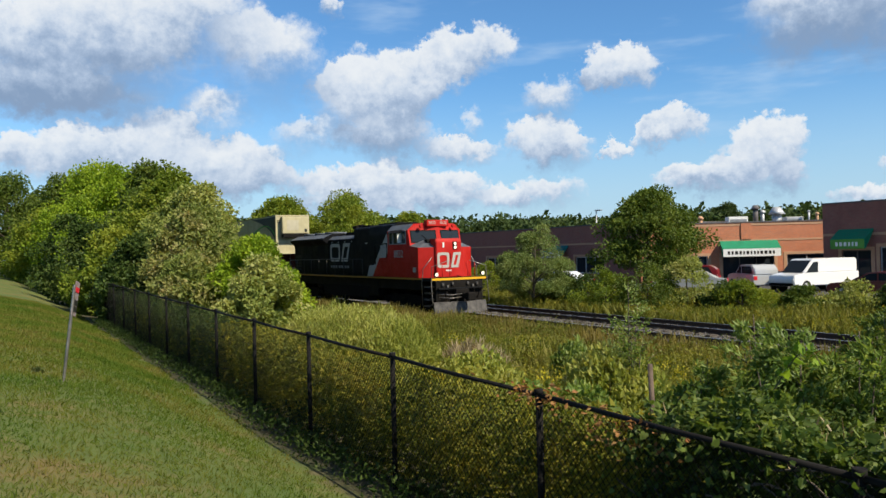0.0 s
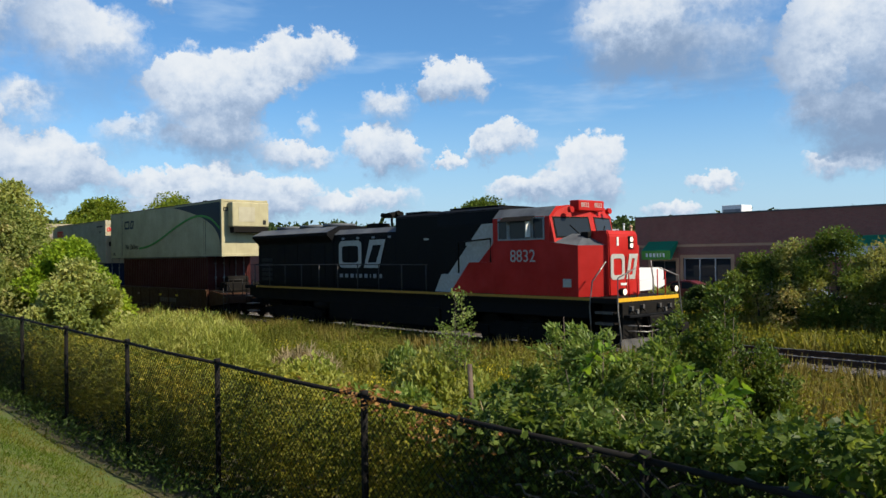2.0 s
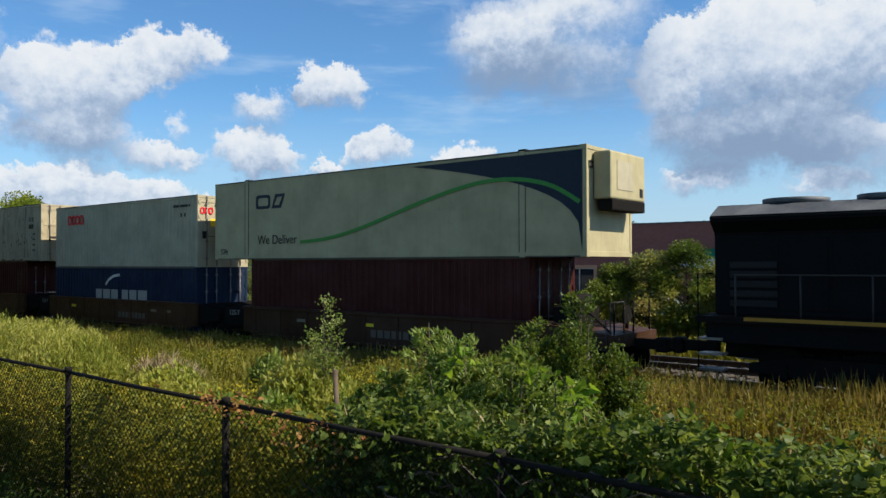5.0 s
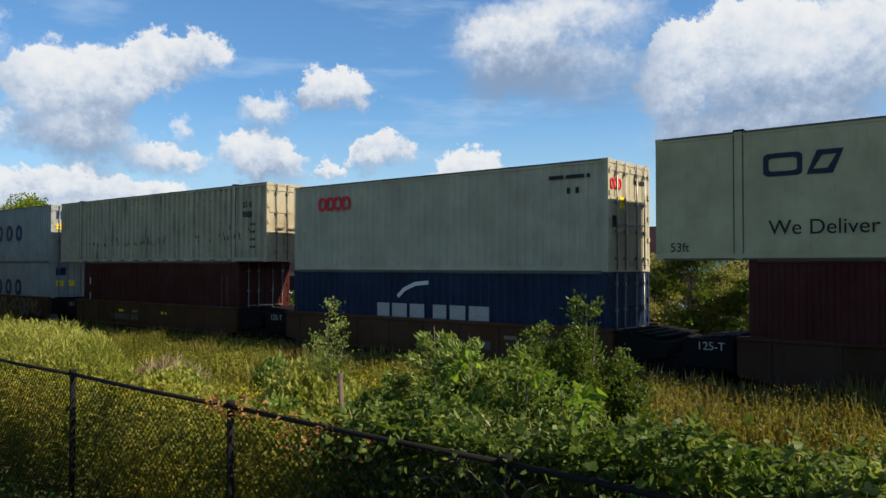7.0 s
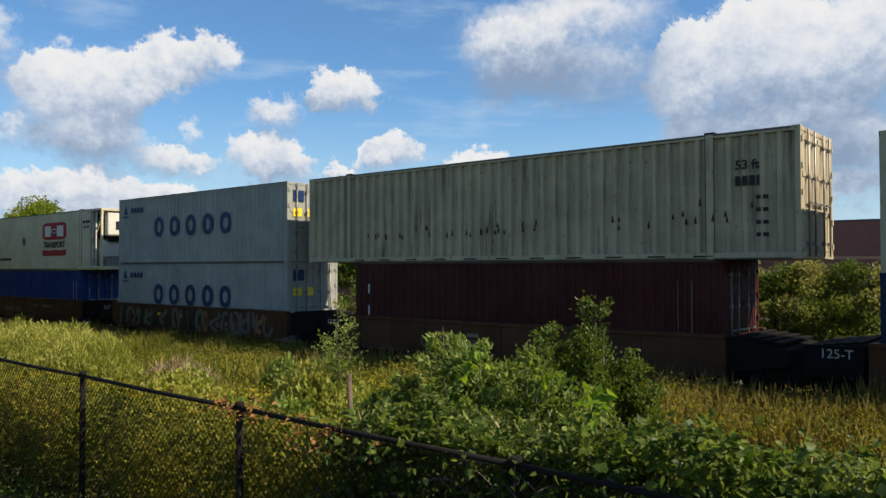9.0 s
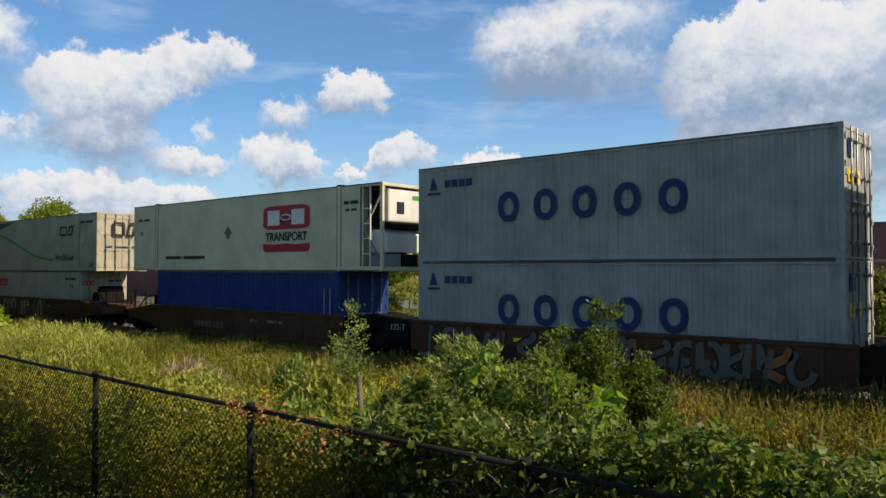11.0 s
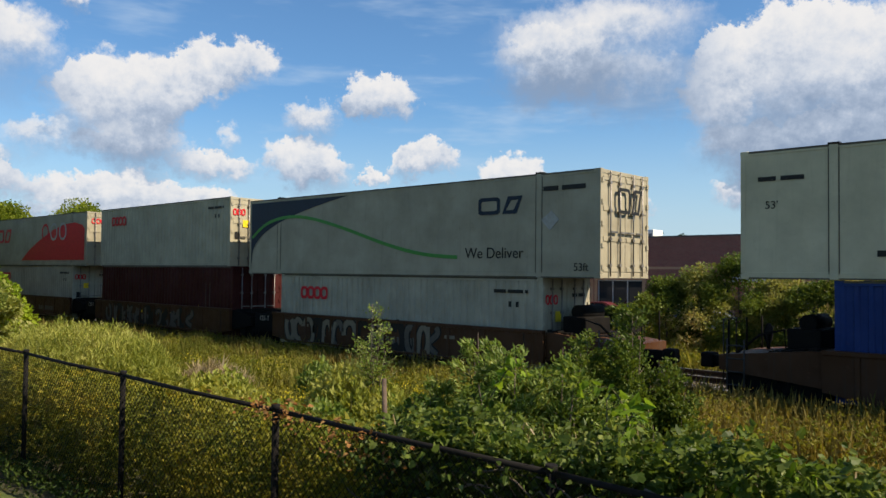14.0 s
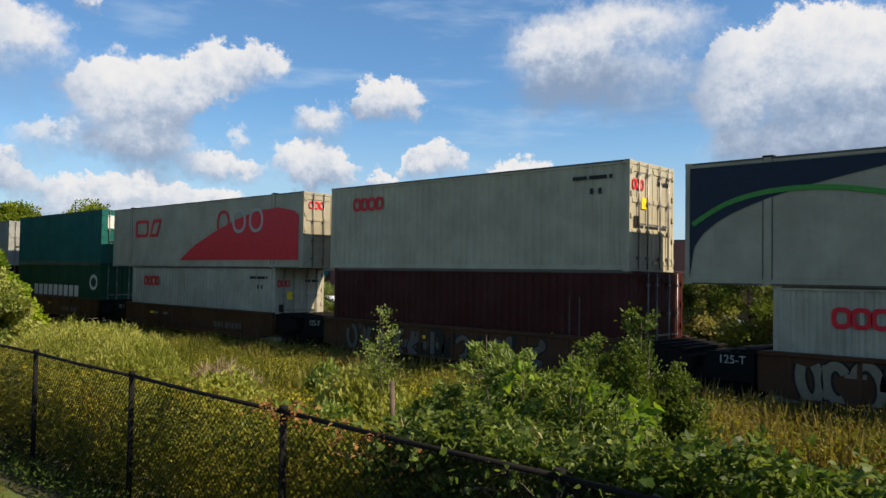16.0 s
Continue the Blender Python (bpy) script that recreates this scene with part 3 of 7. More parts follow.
def rect(x0, x1, z0, z1):
    return [(x0, z0), (x1, z0), (x1, z1), (x0, z1)]


def ring(name, cx, cz, rx, rz, thick, mat, parent, y, power=2.6, axis="y", depth=0.004, n=28):
    """A rounded ring painted on a side."""
    bm = bmesh.new()
    loops = []
    for k in (0, 1):
        row = []
        for i in range(n):
            a = 2 * math.pi * i / n
            c, s = math.cos(a), math.sin(a)
            f = (abs(c) ** power + abs(s) ** power) ** (-1 / power)
            p = (cx + (rx - k * thick) * f * c, cz + (rz - k * thick) * f * s)
            row.append(p)
        loops.append(row)
    def put(q, w):
        return bm.verts.new((w, q[0], q[1]) if axis == "x" else (q[0], w, q[1]))
    rows = [[put(q, y + e * depth) for q in loops[k]] for k in (0, 1) for e in (-1, 1)]
    for i in range(n):
        j = (i + 1) % n
        for r0, r1 in ((0, 1), (1, 3), (3, 2), (2, 0)):
            bm.faces.new((rows[r0][i], rows[r0][j], rows[r1][j], rows[r1][i]))
    return part(name, bm, mat, parent)


def band(points, width):
    """The outline of a stroke of even width along points (x, z)."""
    up, low = [], []
    for i, (x, z) in enumerate(points):
        a, b = points[max(i - 1, 0)], points[min(i + 1, len(points) - 1)]
        d = Vector((b[0] - a[0], b[1] - a[1])).normalized()
        up.append((x - d.y * width / 2, z + d.x * width / 2)), low.append((x + d.y * width / 2, z - d.x * width / 2))
    return up, low


def stroke(name, points, width, mat, parent, y, depth=0.004, axis="y"):
    up, low = band(points, width)
    bm = bmesh.new()
    rows = [[bm.verts.new((e, q[0], q[1]) if axis == "x" else (q[0], e, q[1])) for q in line]
            for line, e in ((low, y - depth), (up, y - depth), (up, y + depth), (low, y + depth))]
    for i in range(len(points) - 1):
        for r in range(4):
            a, b = rows[r], rows[(r + 1) % 4]
            bm.faces.new((a[i], a[i + 1], b[i + 1], b[i]))
    for i in (0, -1):
        bm.faces.new([row[i] for row in rows])
    return part(name, bm, mat, parent)


def monogram(x, z, w, h, t, mat, parent, y, axis="y"):
    """The railway's emblem as plain shapes: a square ring and a slanted ring beside it."""
    ring("emblem_ring", x + w * 0.25, z + h / 2, w * 0.25, h / 2, t, mat, parent, y, 9.0, axis)
    a, b, k = x + w * 0.55, x + w, w * 0.13
    bm = bmesh.new()
    outer = [(a, z), (b - k, z), (b, z + h), (a + k, z + h)]
    inner = [(a + t * 1.25, z + t), (b - k - t * 0.95, z + t), (b - t * 1.25, z + h - t), (a + k + t * 0.95, z + h - t)]
    def put(q, e):
        return bm.verts.new((e, q[0], q[1]) if axis == "x" else (q[0], e, q[1]))
    rows = [[put(q, y + e * 0.004) for q in loop] for loop in (outer, inner) for e in (-1, 1)]
    for i in range(4):
        m = (i + 1) % 4
        for r0, r1 in ((0, 1), (1, 3), (3, 2), (2, 0)):
            bm.faces.new((rows[r0][i], rows[r0][m], rows[r1][m], rows[r1][i]))
    part("emblem_slant", bm, mat, parent)


def bars(name, x, z, widths, h, gap, mat, parent, y, axis="y"):
    name = name.replace("bars", "bar").replace("blocks", "block").replace("marks", "mark")
    for w in widths:
        part(name, prismed(rect(x, x + w, z, z + h), y - 0.003, y + 0.003, axis), mat, parent)
        x += w + gap


P_CREAM = paint("container_cream", (0.397, 0.353, 0.212), 0.16)
P_GREY = paint("container_pale_grey", (0.344, 0.311, 0.224), 0.18)
P_OCEAN = paint("container_greenish_white", (0.399, 0.362, 0.258), 0.15)
P_RUSTY = paint("container_rusty_white", (0.400, 0.345, 0.232), 0.75)
P_MAROON = paint("container_maroon", (0.050, 0.007, 0.005), 0.25)
P_FRAME = paint("container_dark_rail_and_gap", (0.10, 0.09, 0.07), 0.4)
P_NAVY = paint("container_navy", (0.007, 0.018, 0.047), 0.2)
P_COBALT = paint("container_cobalt", (0.011, 0.036, 0.144), 0.15)
P_PALEBLUE = paint("container_pale_blue_grey", (0.290, 0.298, 0.272), 0.25)
P_WHITE = paint("container_dull_white", (0.381, 0.350, 0.262), 0.3)
P_REEFER = paint("reefer_cream", (0.547, 0.488, 0.327), 0.12)
P_TEAL = paint("container_teal", (0.006, 0.102, 0.084), 0.2)
P_GREEN = paint("container_green", (0.007, 0.060, 0.027), 0.2)
P_BROWN = paint("well_car_brown", (0.070, 0.028, 0.010), 0.7)
P_RUST_RED = paint("well_car_red", (0.046, 0.019, 0.008), 0.5)
M_OCEAN_RED = plain("red_marking", (0.62, 0.02, 0.03))
M_PANEL_RED = plain("crimson_marking", (0.36, 0.012, 0.028))
P_UNIT = paint("cooling_unit_white", (0.58, 0.57, 0.52), 0.12)
M_DEEP_BLUE = plain("dark_blue_marking", (0.008, 0.030, 0.100))
M_NIGHT = plain("blue_black_marking", (0.012, 0.022, 0.04))
M_LIME = plain("green_marking", (0.06, 0.26, 0.05))
M_INK = plain("black_marking", (0.018, 0.017, 0.015))
M_LABEL = plain("yellow_label", (0.85, 0.6, 0.03))
M_FADED = plain("faded_marking", (0.115, 0.10, 0.08))
M_RUST_TAG = plain("orange_graffiti", (0.28, 0.10, 0.03))
M_GRAFFITI = plain("silver_graffiti", (0.215, 0.175, 0.12))


def swoosh(ob, L, H, y, flip):
    """The dark quarter field and green wave on a railway container; flip: the field is at the trailing end."""
    def fx(d):
        return -L + d if flip else -d
    dark = [(fx(0.13), 0.16), (fx(0.13), H - 0.12)]
    for i in range(13):
        a = 1 - i / 12
        dark.append((fx(5.9 * a ** 1.6 + 0.13), 0.16 + (H - 0.28) * a ** 0.515))
    if not flip:
        dark = dark[::-1]
    bm = bmesh.new()
    c = Vector((fx(0.13), 0, H - 0.12))
    vs = [bm.verts.new((p[0], y, p[1])) for p in dark]
    core = bm.verts.new(c + Vector((0, y, 0)))
    for a, b in zip(vs, vs[1:]):
        if (a.co - core.co).length > 1e-4 and (b.co - core.co).length > 1e-4:
            bm.faces.new((core, a, b))
    part("dark_field", bm, M_NIGHT, ob)
    pts = [(0.2, 1.42), (1.0, 1.92), (2.0, 2.15), (3.2, 2.18), (4.5, 1.96), (6.1, 1.56), (7.6, 1.12), (8.95, 0.80), (10.0, 0.64), (11.15, 0.58)]
    fine = []
    for i in range(37):
        k = i / 36 * 9
        fine.append((float(np.interp(k, range(10), [p[0] for p in pts])), float(np.interp(k, range(10), [p[1] for p in pts]))))
    for _ in range(4):
        fine = [fine[0]] + [((a[0] + 2 * b[0] + c2[0]) / 4, (a[1] + 2 * b[1] + c2[1]) / 4) for a, b, c2 in zip(fine, fine[1:], fine[2:])] + [fine[-1]]
    stroke("green_wave", [(fx(a), b) for a, b in fine], 0.115, M_LIME, ob, y - 0.006)


def railway_box(u1, z, label, flip, end, emblem_x, words, words_x):
    L, H, W = 16.15, 2.9, 2.6
    ob = container(u1, z, L, H, P_GREY if flip else P_CREAM, label, "smooth", end, W, (-L + 1.98, -1.98))
    y = -W / 2 - 0.002
    swoosh(ob, L, H, y - 0.004, flip)
    monogram(emblem_x, 1.82, 1.63, 0.51, 0.11, M_NIGHT, ob, y)
    writing("slogan", words, 0.46, M_INK, ob, Matrix.Translation((words_x, y, 0.68)) @ SIDE)
    writing("length_mark", "53ft", 0.3, M_INK, ob, Matrix.Translation((-0.6 if flip else -L + 0.6, y, 0.28)) @ SIDE)
    if flip:
        bars("number_bars", -1.83, H - 0.5, (0.5, 0.75), 0.13, 0.12, M_INK, ob, y)
    return ob


def ocean_box(u1, z, H, label, mat):
    ob = container(u1, z, 12.19, H, mat, label)
    y = -1.22 - 0.003
    for i in range(4):
        ring("red_emblem", -10.76 + i * 0.385, H - 0.66, 0.205, 0.23, 0.10, M_OCEAN_RED, ob, y, 3.0)
    bars("number_bars", -1.75, H - 0.45, (0.45, 0.55, 0.1), 0.1, 0.07, M_INK, ob, y)
    bars("code_bars", -1.2, H - 0.85, (0.1, 0.1), 0.16, 0.16, M_INK, ob, y)
    for i in range(3):
        ring("red_emblem", -1.0 + i * 0.2, H - 0.62, 0.1, 0.14, 0.05, M_OCEAN_RED, ob, 0.012, 3.0, "x")
    decal("warning_label", rect(-0.62, -0.3, H - 1.25, H - 0.95), M_LABEL, ob, 0.014, axis="x")
    decal("data_plate", rect(-1.0, -0.75, H - 1.75, H - 1.45), M_INK, ob, 0.014, axis="x")
    bars("number_bars", 0.25, H - 0.55, (0.25, 0.35), 0.1, 0.08, M_INK, ob, 0.012, "x")
    return ob


def build_containers():
    # leading reefer of the railway on a maroon box
    ob = railway_box(8.18, 3.12, "cream reefer container with dark field, green wave and cooling unit", False, "wall", -13.62, "We Deliver", -12.42)
    unit = part("cooling_unit", boxed(0.0, 0.5, -0.95, 1.1, 1.5, 2.75, 0.05), P_CREAM, ob, "boxy refrigeration unit")
    part("grille", boxed(0.1, 0.52, -0.9, 1.05, 1.2, 1.5, 0.03), M_SOOT, unit)
    part("vent_panel", boxed(0.5, 0.515, -0.6, 0.3, 1.75, 2.5), P_OCEAN, unit)
    part("warning_label", boxed(0.5, 0.516, 0.75, 0.92, 1.62, 1.85), M_INK, unit)
    monogram(-1.2, 2.3, 0.5, 0.2, 0.05, M_INK, ob, 0.002, "x")
    container(6.39, 0.22, 12.19, 2.9, P_MAROON, "maroon corrugated shipping container sitting in a well car")

    ocean_box(-9.28, 2.82, 2.9, "greenish white corrugated container with red emblem on a navy one", P_OCEAN)
    ob = container(-9.3, 0.23, 12.19, 2.59, P_NAVY, "navy blue corrugated container with white lettering blocks")
    bars("white_lettering", -8.1, 1.05, (0.52, 0.62, 0.58), 0.53, 0.12, M_LOGO_WHITE, ob, -1.226)
    bars("white_lettering", -5.79, 1.05, (0.52, 0.58, 0.72), 0.53, 0.13, M_LOGO_WHITE, ob, -1.226)
    stroke("white_arc", [(-7.22, 1.79), (-6.95, 2.02), (-6.5, 2.19), (-5.97, 2.24)], 0.12, M_WHITE, ob, -1.226)

    ob = container(-22.96, 3.13, 16.2, 2.9, P_RUSTY, "rust-streaked white corrugated container, 53 feet long", "ribbed", "doors", 2.6, (-14.2, -2.0), rail_mat=P_RUSTY)
    writing("length_mark", "53 ft", 0.29, M_INK, ob, Matrix.Translation((-1.14, -1.306, 2.12)) @ SIDE, bold=0.008)
    bars("number_bars", -1.41, 1.66, (0.12, 0.12, 0.12, 0.06), 0.22, 0.04, M_INK, ob, -1.306)
    for i in range(4):
        bars("code_bars", -0.95, 0.5 + i * 0.28, (0.1, 0.12), 0.09, 0.05, M_INK, ob, -1.306)
    for i in range(11):
        part("fork_slot", boxed(-13.9 + i * 1.15, -13.45 + i * 1.15, -1.306, -1.298, 0.05, 0.085), M_SOOT, ob)
    rng = random.Random(8)
    for i in range(40):
        x = rng.uniform(-13.8, -0.4)
        z = rng.choice((0.75, 0.8, 0.7, 0.95)) + (rng.uniform(0, 0.4) if x > -4 else 0)
        decal("rust_scar", [(x, z), (x + 0.07, z), (x + 0.05, z + rng.uniform(0.08, 0.2)), (x + 0.02, z + 0.14)], P_RUST_RED, ob, -1.303)
    ob = container(-24.7, 0.22, 12.19, 2.9, P_MAROON, "maroon corrugated shipping container with a white code by its end")
    bars("code_bars", -11.6, 1.2, (0.06,), 0.3, 0.1, M_WHITE, ob, -1.226)
    bars("code_bars", -11.6, 1.9, (0.06,), 0.3, 0.1, M_WHITE, ob, -1.226)
    bars("code_bars", -1.1, 0.5, (0.025, 0.03), 1.9, 0.32, M_FADED, ob, -1.226)

    for z, name in ((3.18, "pale blue-grey corrugated container with five dark blue rings"), (0.28, "lower pale blue-grey corrugated container with dark blue rings")):
        ob = container(-40.47, z, 12.19, 2.9 if z > 1 else 2.88, P_PALEBLUE, name)
        for i in range(5):
            ring("blue_emblem", -8.72 + i * 1.23, 1.55, 0.37, 0.43, 0.19, M_DEEP_BLUE, ob, -1.226, 2.2)
        bars("small_marks", -11.1, 2.25, (0.22, 0.22, 0.22, 0.22), 0.22, 0.06, M_DEEP_BLUE, ob, -1.226)
        decal("ship_mark", [(-11.72, 2.2), (-11.4, 2.2), (-11.53, 2.56), (-11.59, 2.56)], M_DEEP_BLUE, ob, -1.226)
        decal("ship_mark", rect(-11.8, -11.3, 2.05, 2.12), M_DEEP_BLUE, ob, -1.226)
        decal("blue_poster", rect(-0.95, -0.45, 2.2, 2.6), M_DEEP_BLUE, ob, 0.014, axis="x")
        decal("warning_label", rect(-0.95, -0.55, 1.65, 1.95), M_LABEL, ob, 0.014, axis="x")
        decal("warning_label", rect(-0.3, 0.0, 1.65, 1.95), M_LABEL, ob, 0.014, axis="x")

    # the reefer with the red panel: its leading end is an open frame round a cooling unit
    L, H, W = 16.2, 2.9, 2.6
    ob = container(-54.18, 2.9, L, H, P_REEFER, "cream reefer container with a red rounded panel and open machine end", "smooth", "", W, (-L + 2.0, -2.11), rail_mat=P_REEFER, panel_end=-1.05)
    y = -W / 2 - 0.003
    for s in (-1, 1):
        part("machine_cage", tubed([(0.0, s * 1.2, 0.1), (-0.95, s * 1.2, 1.4), (0.0, s * 1.2, 2.75)], 0.04, 6), P_CREAM, ob)
    part("machine_wall", boxed(-1.1, -1.02, -1.2, 1.2, 0.12, H - 0.12), P_CREAM, ob)
    unit = part("cooling_unit", boxed(-0.42, -0.08, -0.95, 1.0, 1.62, 2.74, 0.06), P_UNIT, ob, "white refrigeration unit with dark grille")
    for k in range(6):
        part("grille_fin", boxed(-0.98, -0.44, -1.0, 0.95, 1.5 + k * 0.2, 1.67 + k * 0.2, 0.02), M_SOOT, unit)
    part("lower_grille", boxed(-0.36, -0.06, -0.9, 0.95, 1.38, 1.62, 0.02), M_SOOT, unit)
    part("lower_housing", prismed([(-0.95, 0.62), (-0.14, 0.62), (-0.14, 1.2), (-0.3, 1.38), (-0.95, 1.38)], -0.95, 1.0), P_UNIT, unit)
    part("display", boxed(-0.08, -0.068, -0.55, -0.2, 1.9, 2.3), M_GLASS, unit)
    part("unit_label", boxed(-0.08, -0.070, 0.2, 0.6, 2.4, 2.55), M_LIME, unit)
    for y0, y1 in ((-1.0, -0.3), (-0.25, 0.35), (0.4, 1.0)):
        part("battery_case", boxed(-0.85, -0.12, y0, y1, 0.14, 0.56, 0.03), M_GREY if y0 < -0.9 else M_SOOT, unit)
    for xx in (-0.98, -0.62):
        part("ladder_rail", boxed(xx - 0.025, xx + 0.025, -1.27, -1.22, 0.14, H - 0.1, 0.006), P_UNIT, ob)
    for k in range(4):
        part("ladder_rung", boxed(-0.96, -0.64, -1.262, -1.235, 0.55 + 0.5 * k, 0.59 + 0.5 * k), P_UNIT, ob)
    ring("red_panel_edge", -5.02, 1.96, 1.36, 0.44, 0.40, M_PANEL_RED, ob, y, 7.0)
    decal("red_panel", rect(-5.95, -4.1, 1.8, 2.1), M_PANEL_RED, ob, y)
    bars("white_blocks", -6.1, 1.68, (0.72,), 0.55, 0.2, M_WHITE, ob, y - 0.006)
    bars("white_blocks", -4.68, 1.68, (0.72,), 0.55, 0.2, M_WHITE, ob, y - 0.006)
    ring("white_oval", -5.02, 1.96, 0.3, 0.12, 0.05, M_WHITE, ob, y - 0.006)
    writing("panel_word", "TRANSPORT", 0.43, M_INK, ob, Matrix.Translation((-5.02, y, 1.24)) @ SIDE, bold=0.012)
    decal("red_wave", [(-6.38, 0.78), (-6.25, 0.69), (-3.8, 0.69), (-3.66, 0.78), (-3.66, 1.0), (-4.3, 0.96), (-5.0, 1.0), (-5.7, 0.97), (-6.38, 1.0)], M_PANEL_RED, ob, y)
    decal("diamond_mark", [(-8.95, 1.5), (-8.7, 1.78), (-8.45, 1.5), (-8.7, 1.22)], M_FADED, ob, y)
    bars("small_print_bars", -13.37, 0.48, (1.2, 0.06, 1.6), 0.13, 0.08, M_INK, ob, y)
    bars("number_bars", -1.86, 2.25, (0.25, 0.4), 0.12, 0.06, M_INK, ob, y)
    bars("number_bars", -1.78, 2.02, (0.2, 0.26), 0.08, 0.1, M_INK, ob, y)
    writing("length_mark", "53'", 0.25, M_INK, ob, Matrix.Translation((-15.5, y, 1.65)) @ SIDE)
    bars("number_bars", -15.8, 2.2, (0.4, 0.5), 0.1, 0.1, M_INK, ob, y)
    ob = container(-56.4, 0.28, 12.0, 2.59, P_COBALT, "cobalt blue corrugated container in a well car")
    bars("code_bars", -0.75, 0.6, (0.03, 0.03), 1.4, 0.28, M_LOGO_WHITE, ob, -1.226)

    ob = railway_box(-74.07, 2.86, "pale grey railway container with dark field and green wave, double doors", True, "doors", -4.18, "We Deliver", -3.6)
    monogram(-0.55, 1.75, 1.3, 0.7, 0.09, M_INK, ob, 0.09, "x")
    decal("pale_patch", [(-1.9, 1.6), (-1.55, 1.85), (-1.3, 1.6), (-1.6, 1.3)], M_LOGO_WHITE, ob, -1.305)
    ocean_box(-75.95, 0.26, 2.59, "white corrugated container with red emblem in a graffiti-marked car", P_WHITE)

    ocean_box(-91.78, 3.15, 2.9, "greenish white corrugated container with red emblem on a maroon one", P_OCEAN)
    ob = container(-91.5, 0.24, 12.19, 2.9, P_MAROON, "maroon corrugated shipping container with a small yellow triangle")
    decal("warning_label", [(-2.75, 1.0), (-2.55, 1.0), (-2.65, 1.2)], M_LABEL, ob, -1.226)
    bars("code_bars", -2.1, 0.4, (0.025, 0.03), 1.8, 0.3, M_FADED, ob, -1.226)

    L, H, W = 16.2, 2.9, 2.6
    ob = container(-105.52, 3.16, L, H, P_GREY, "pale grey railway container with a red hill field", "smooth", "doors", W, (-L + 1.98, -1.98))
    y = -W / 2 - 0.003
    monogram(-13.71, 1.42, 2.6, 0.84, 0.15, M_OCEAN_RED, ob, y)
    pts = [(-9.3, 0.3), (-0.3, 0.3), (-0.3, 2.0), (-0.6, 2.2), (-1.6, 2.36), (-3.0, 2.3), (-4.6, 2.0), (-6.4, 1.5), (-8.0, 0.95)]
    decal("red_field", pts, M_OCEAN_RED, ob, y)
    for i in range(3):
        ring("pale_arch", -5.65 + i * 1.25, 1.92, 0.5, 0.5, 0.13, M_LOGO_WHITE if i else M_OCEAN_RED, ob, y - 0.006, 2.2)
    for i in range(3):
        ring("red_emblem", -0.95 + i * 0.25, 2.4, 0.12, 0.14, 0.05, M_OCEAN_RED, ob, 0.012, 3.0, "x")
    ocean_box(-107.4, 0.25, 2.9, "grey-white corrugated container with red emblem in a well car", P_WHITE)

    ob = container(-123.4, 3.3, 12.19, 2.9, P_TEAL, "teal green corrugated container with a white notice on its doors")
    decal("white_notice", rect(-0.9, 0.2, 1.9, 2.6), M_WHITE, ob, 0.014, axis="x")
    ob = container(-123.4, 0.38, 12.19, 2.9, P_GREEN, "dark green corrugated container with white lettering blocks")
    bars("white_lettering", -9.29, 1.06, (0.55, 0.55, 0.55, 0.55, 0.55, 0.55, 0.55, 0.55, 0.55), 0.62, 0.2, M_WHITE, ob, -1.226)
    ring("white_emblem", -0.8, 1.9, 0.5, 0.42, 0.16, M_WHITE, ob, -1.226, 2.0)
    container(-137.6, 3.2, 12.19, 2.9, P_PALEBLUE, "pale grey corrugated container on a maroon one")
    container(-137.6, 0.25, 12.19, 2.9, P_MAROON, "maroon corrugated shipping container under a pale one")


def graffiti(parent, x0, x1, z0, z1, y, seed, paints):
    """Loops and strokes of spray paint."""
    rng = random.Random(seed)
    x = x0
    while x < x1 - 0.5:
        w = rng.uniform(0.5, 0.8)
        mid, tall = (z0 + z1) / 2 + rng.uniform(-0.05, 0.05), (z1 - z0) * rng.uniform(0.38, 0.5)
        wide, lean = w * rng.uniform(0.30, 0.42), rng.uniform(-0.12, 0.2)
        start, sweep, double = rng.uniform(0, 6.28), rng.choice((-1, 1)) * rng.uniform(3.4, 5.6), rng.random() < 0.35
        pts = []
        for i in range(19):
            k = i / 18
            a = start + sweep * k
            sx, sz = wide * math.cos(a), tall * math.sin(a)
            if double:
                sx, sz = wide * math.sin(6.28 * k + 0.6), tall * (1 - 2 * k)
            pts.append((x + w / 2 + sx + lean * sz, mid + sz))
        thick = rng.uniform(0.14, 0.22)
        stroke("graffiti_outline", pts, thick + 0.11, M_INK, parent, y + 0.001)
        stroke("graffiti", pts, thick, rng.choice(paints), parent, y - 0.006)
        if rng.random() < 0.5:
            stroke("graffiti", [(x + 0.08, mid - tall), (x + 0.1 + lean * 0.4, mid), (x + 0.14 + lean, mid + tall)], rng.uniform(0.12, 0.18), paints[0], parent, y - 0.009)
        x += w * rng.uniform(0.75, 1.0)


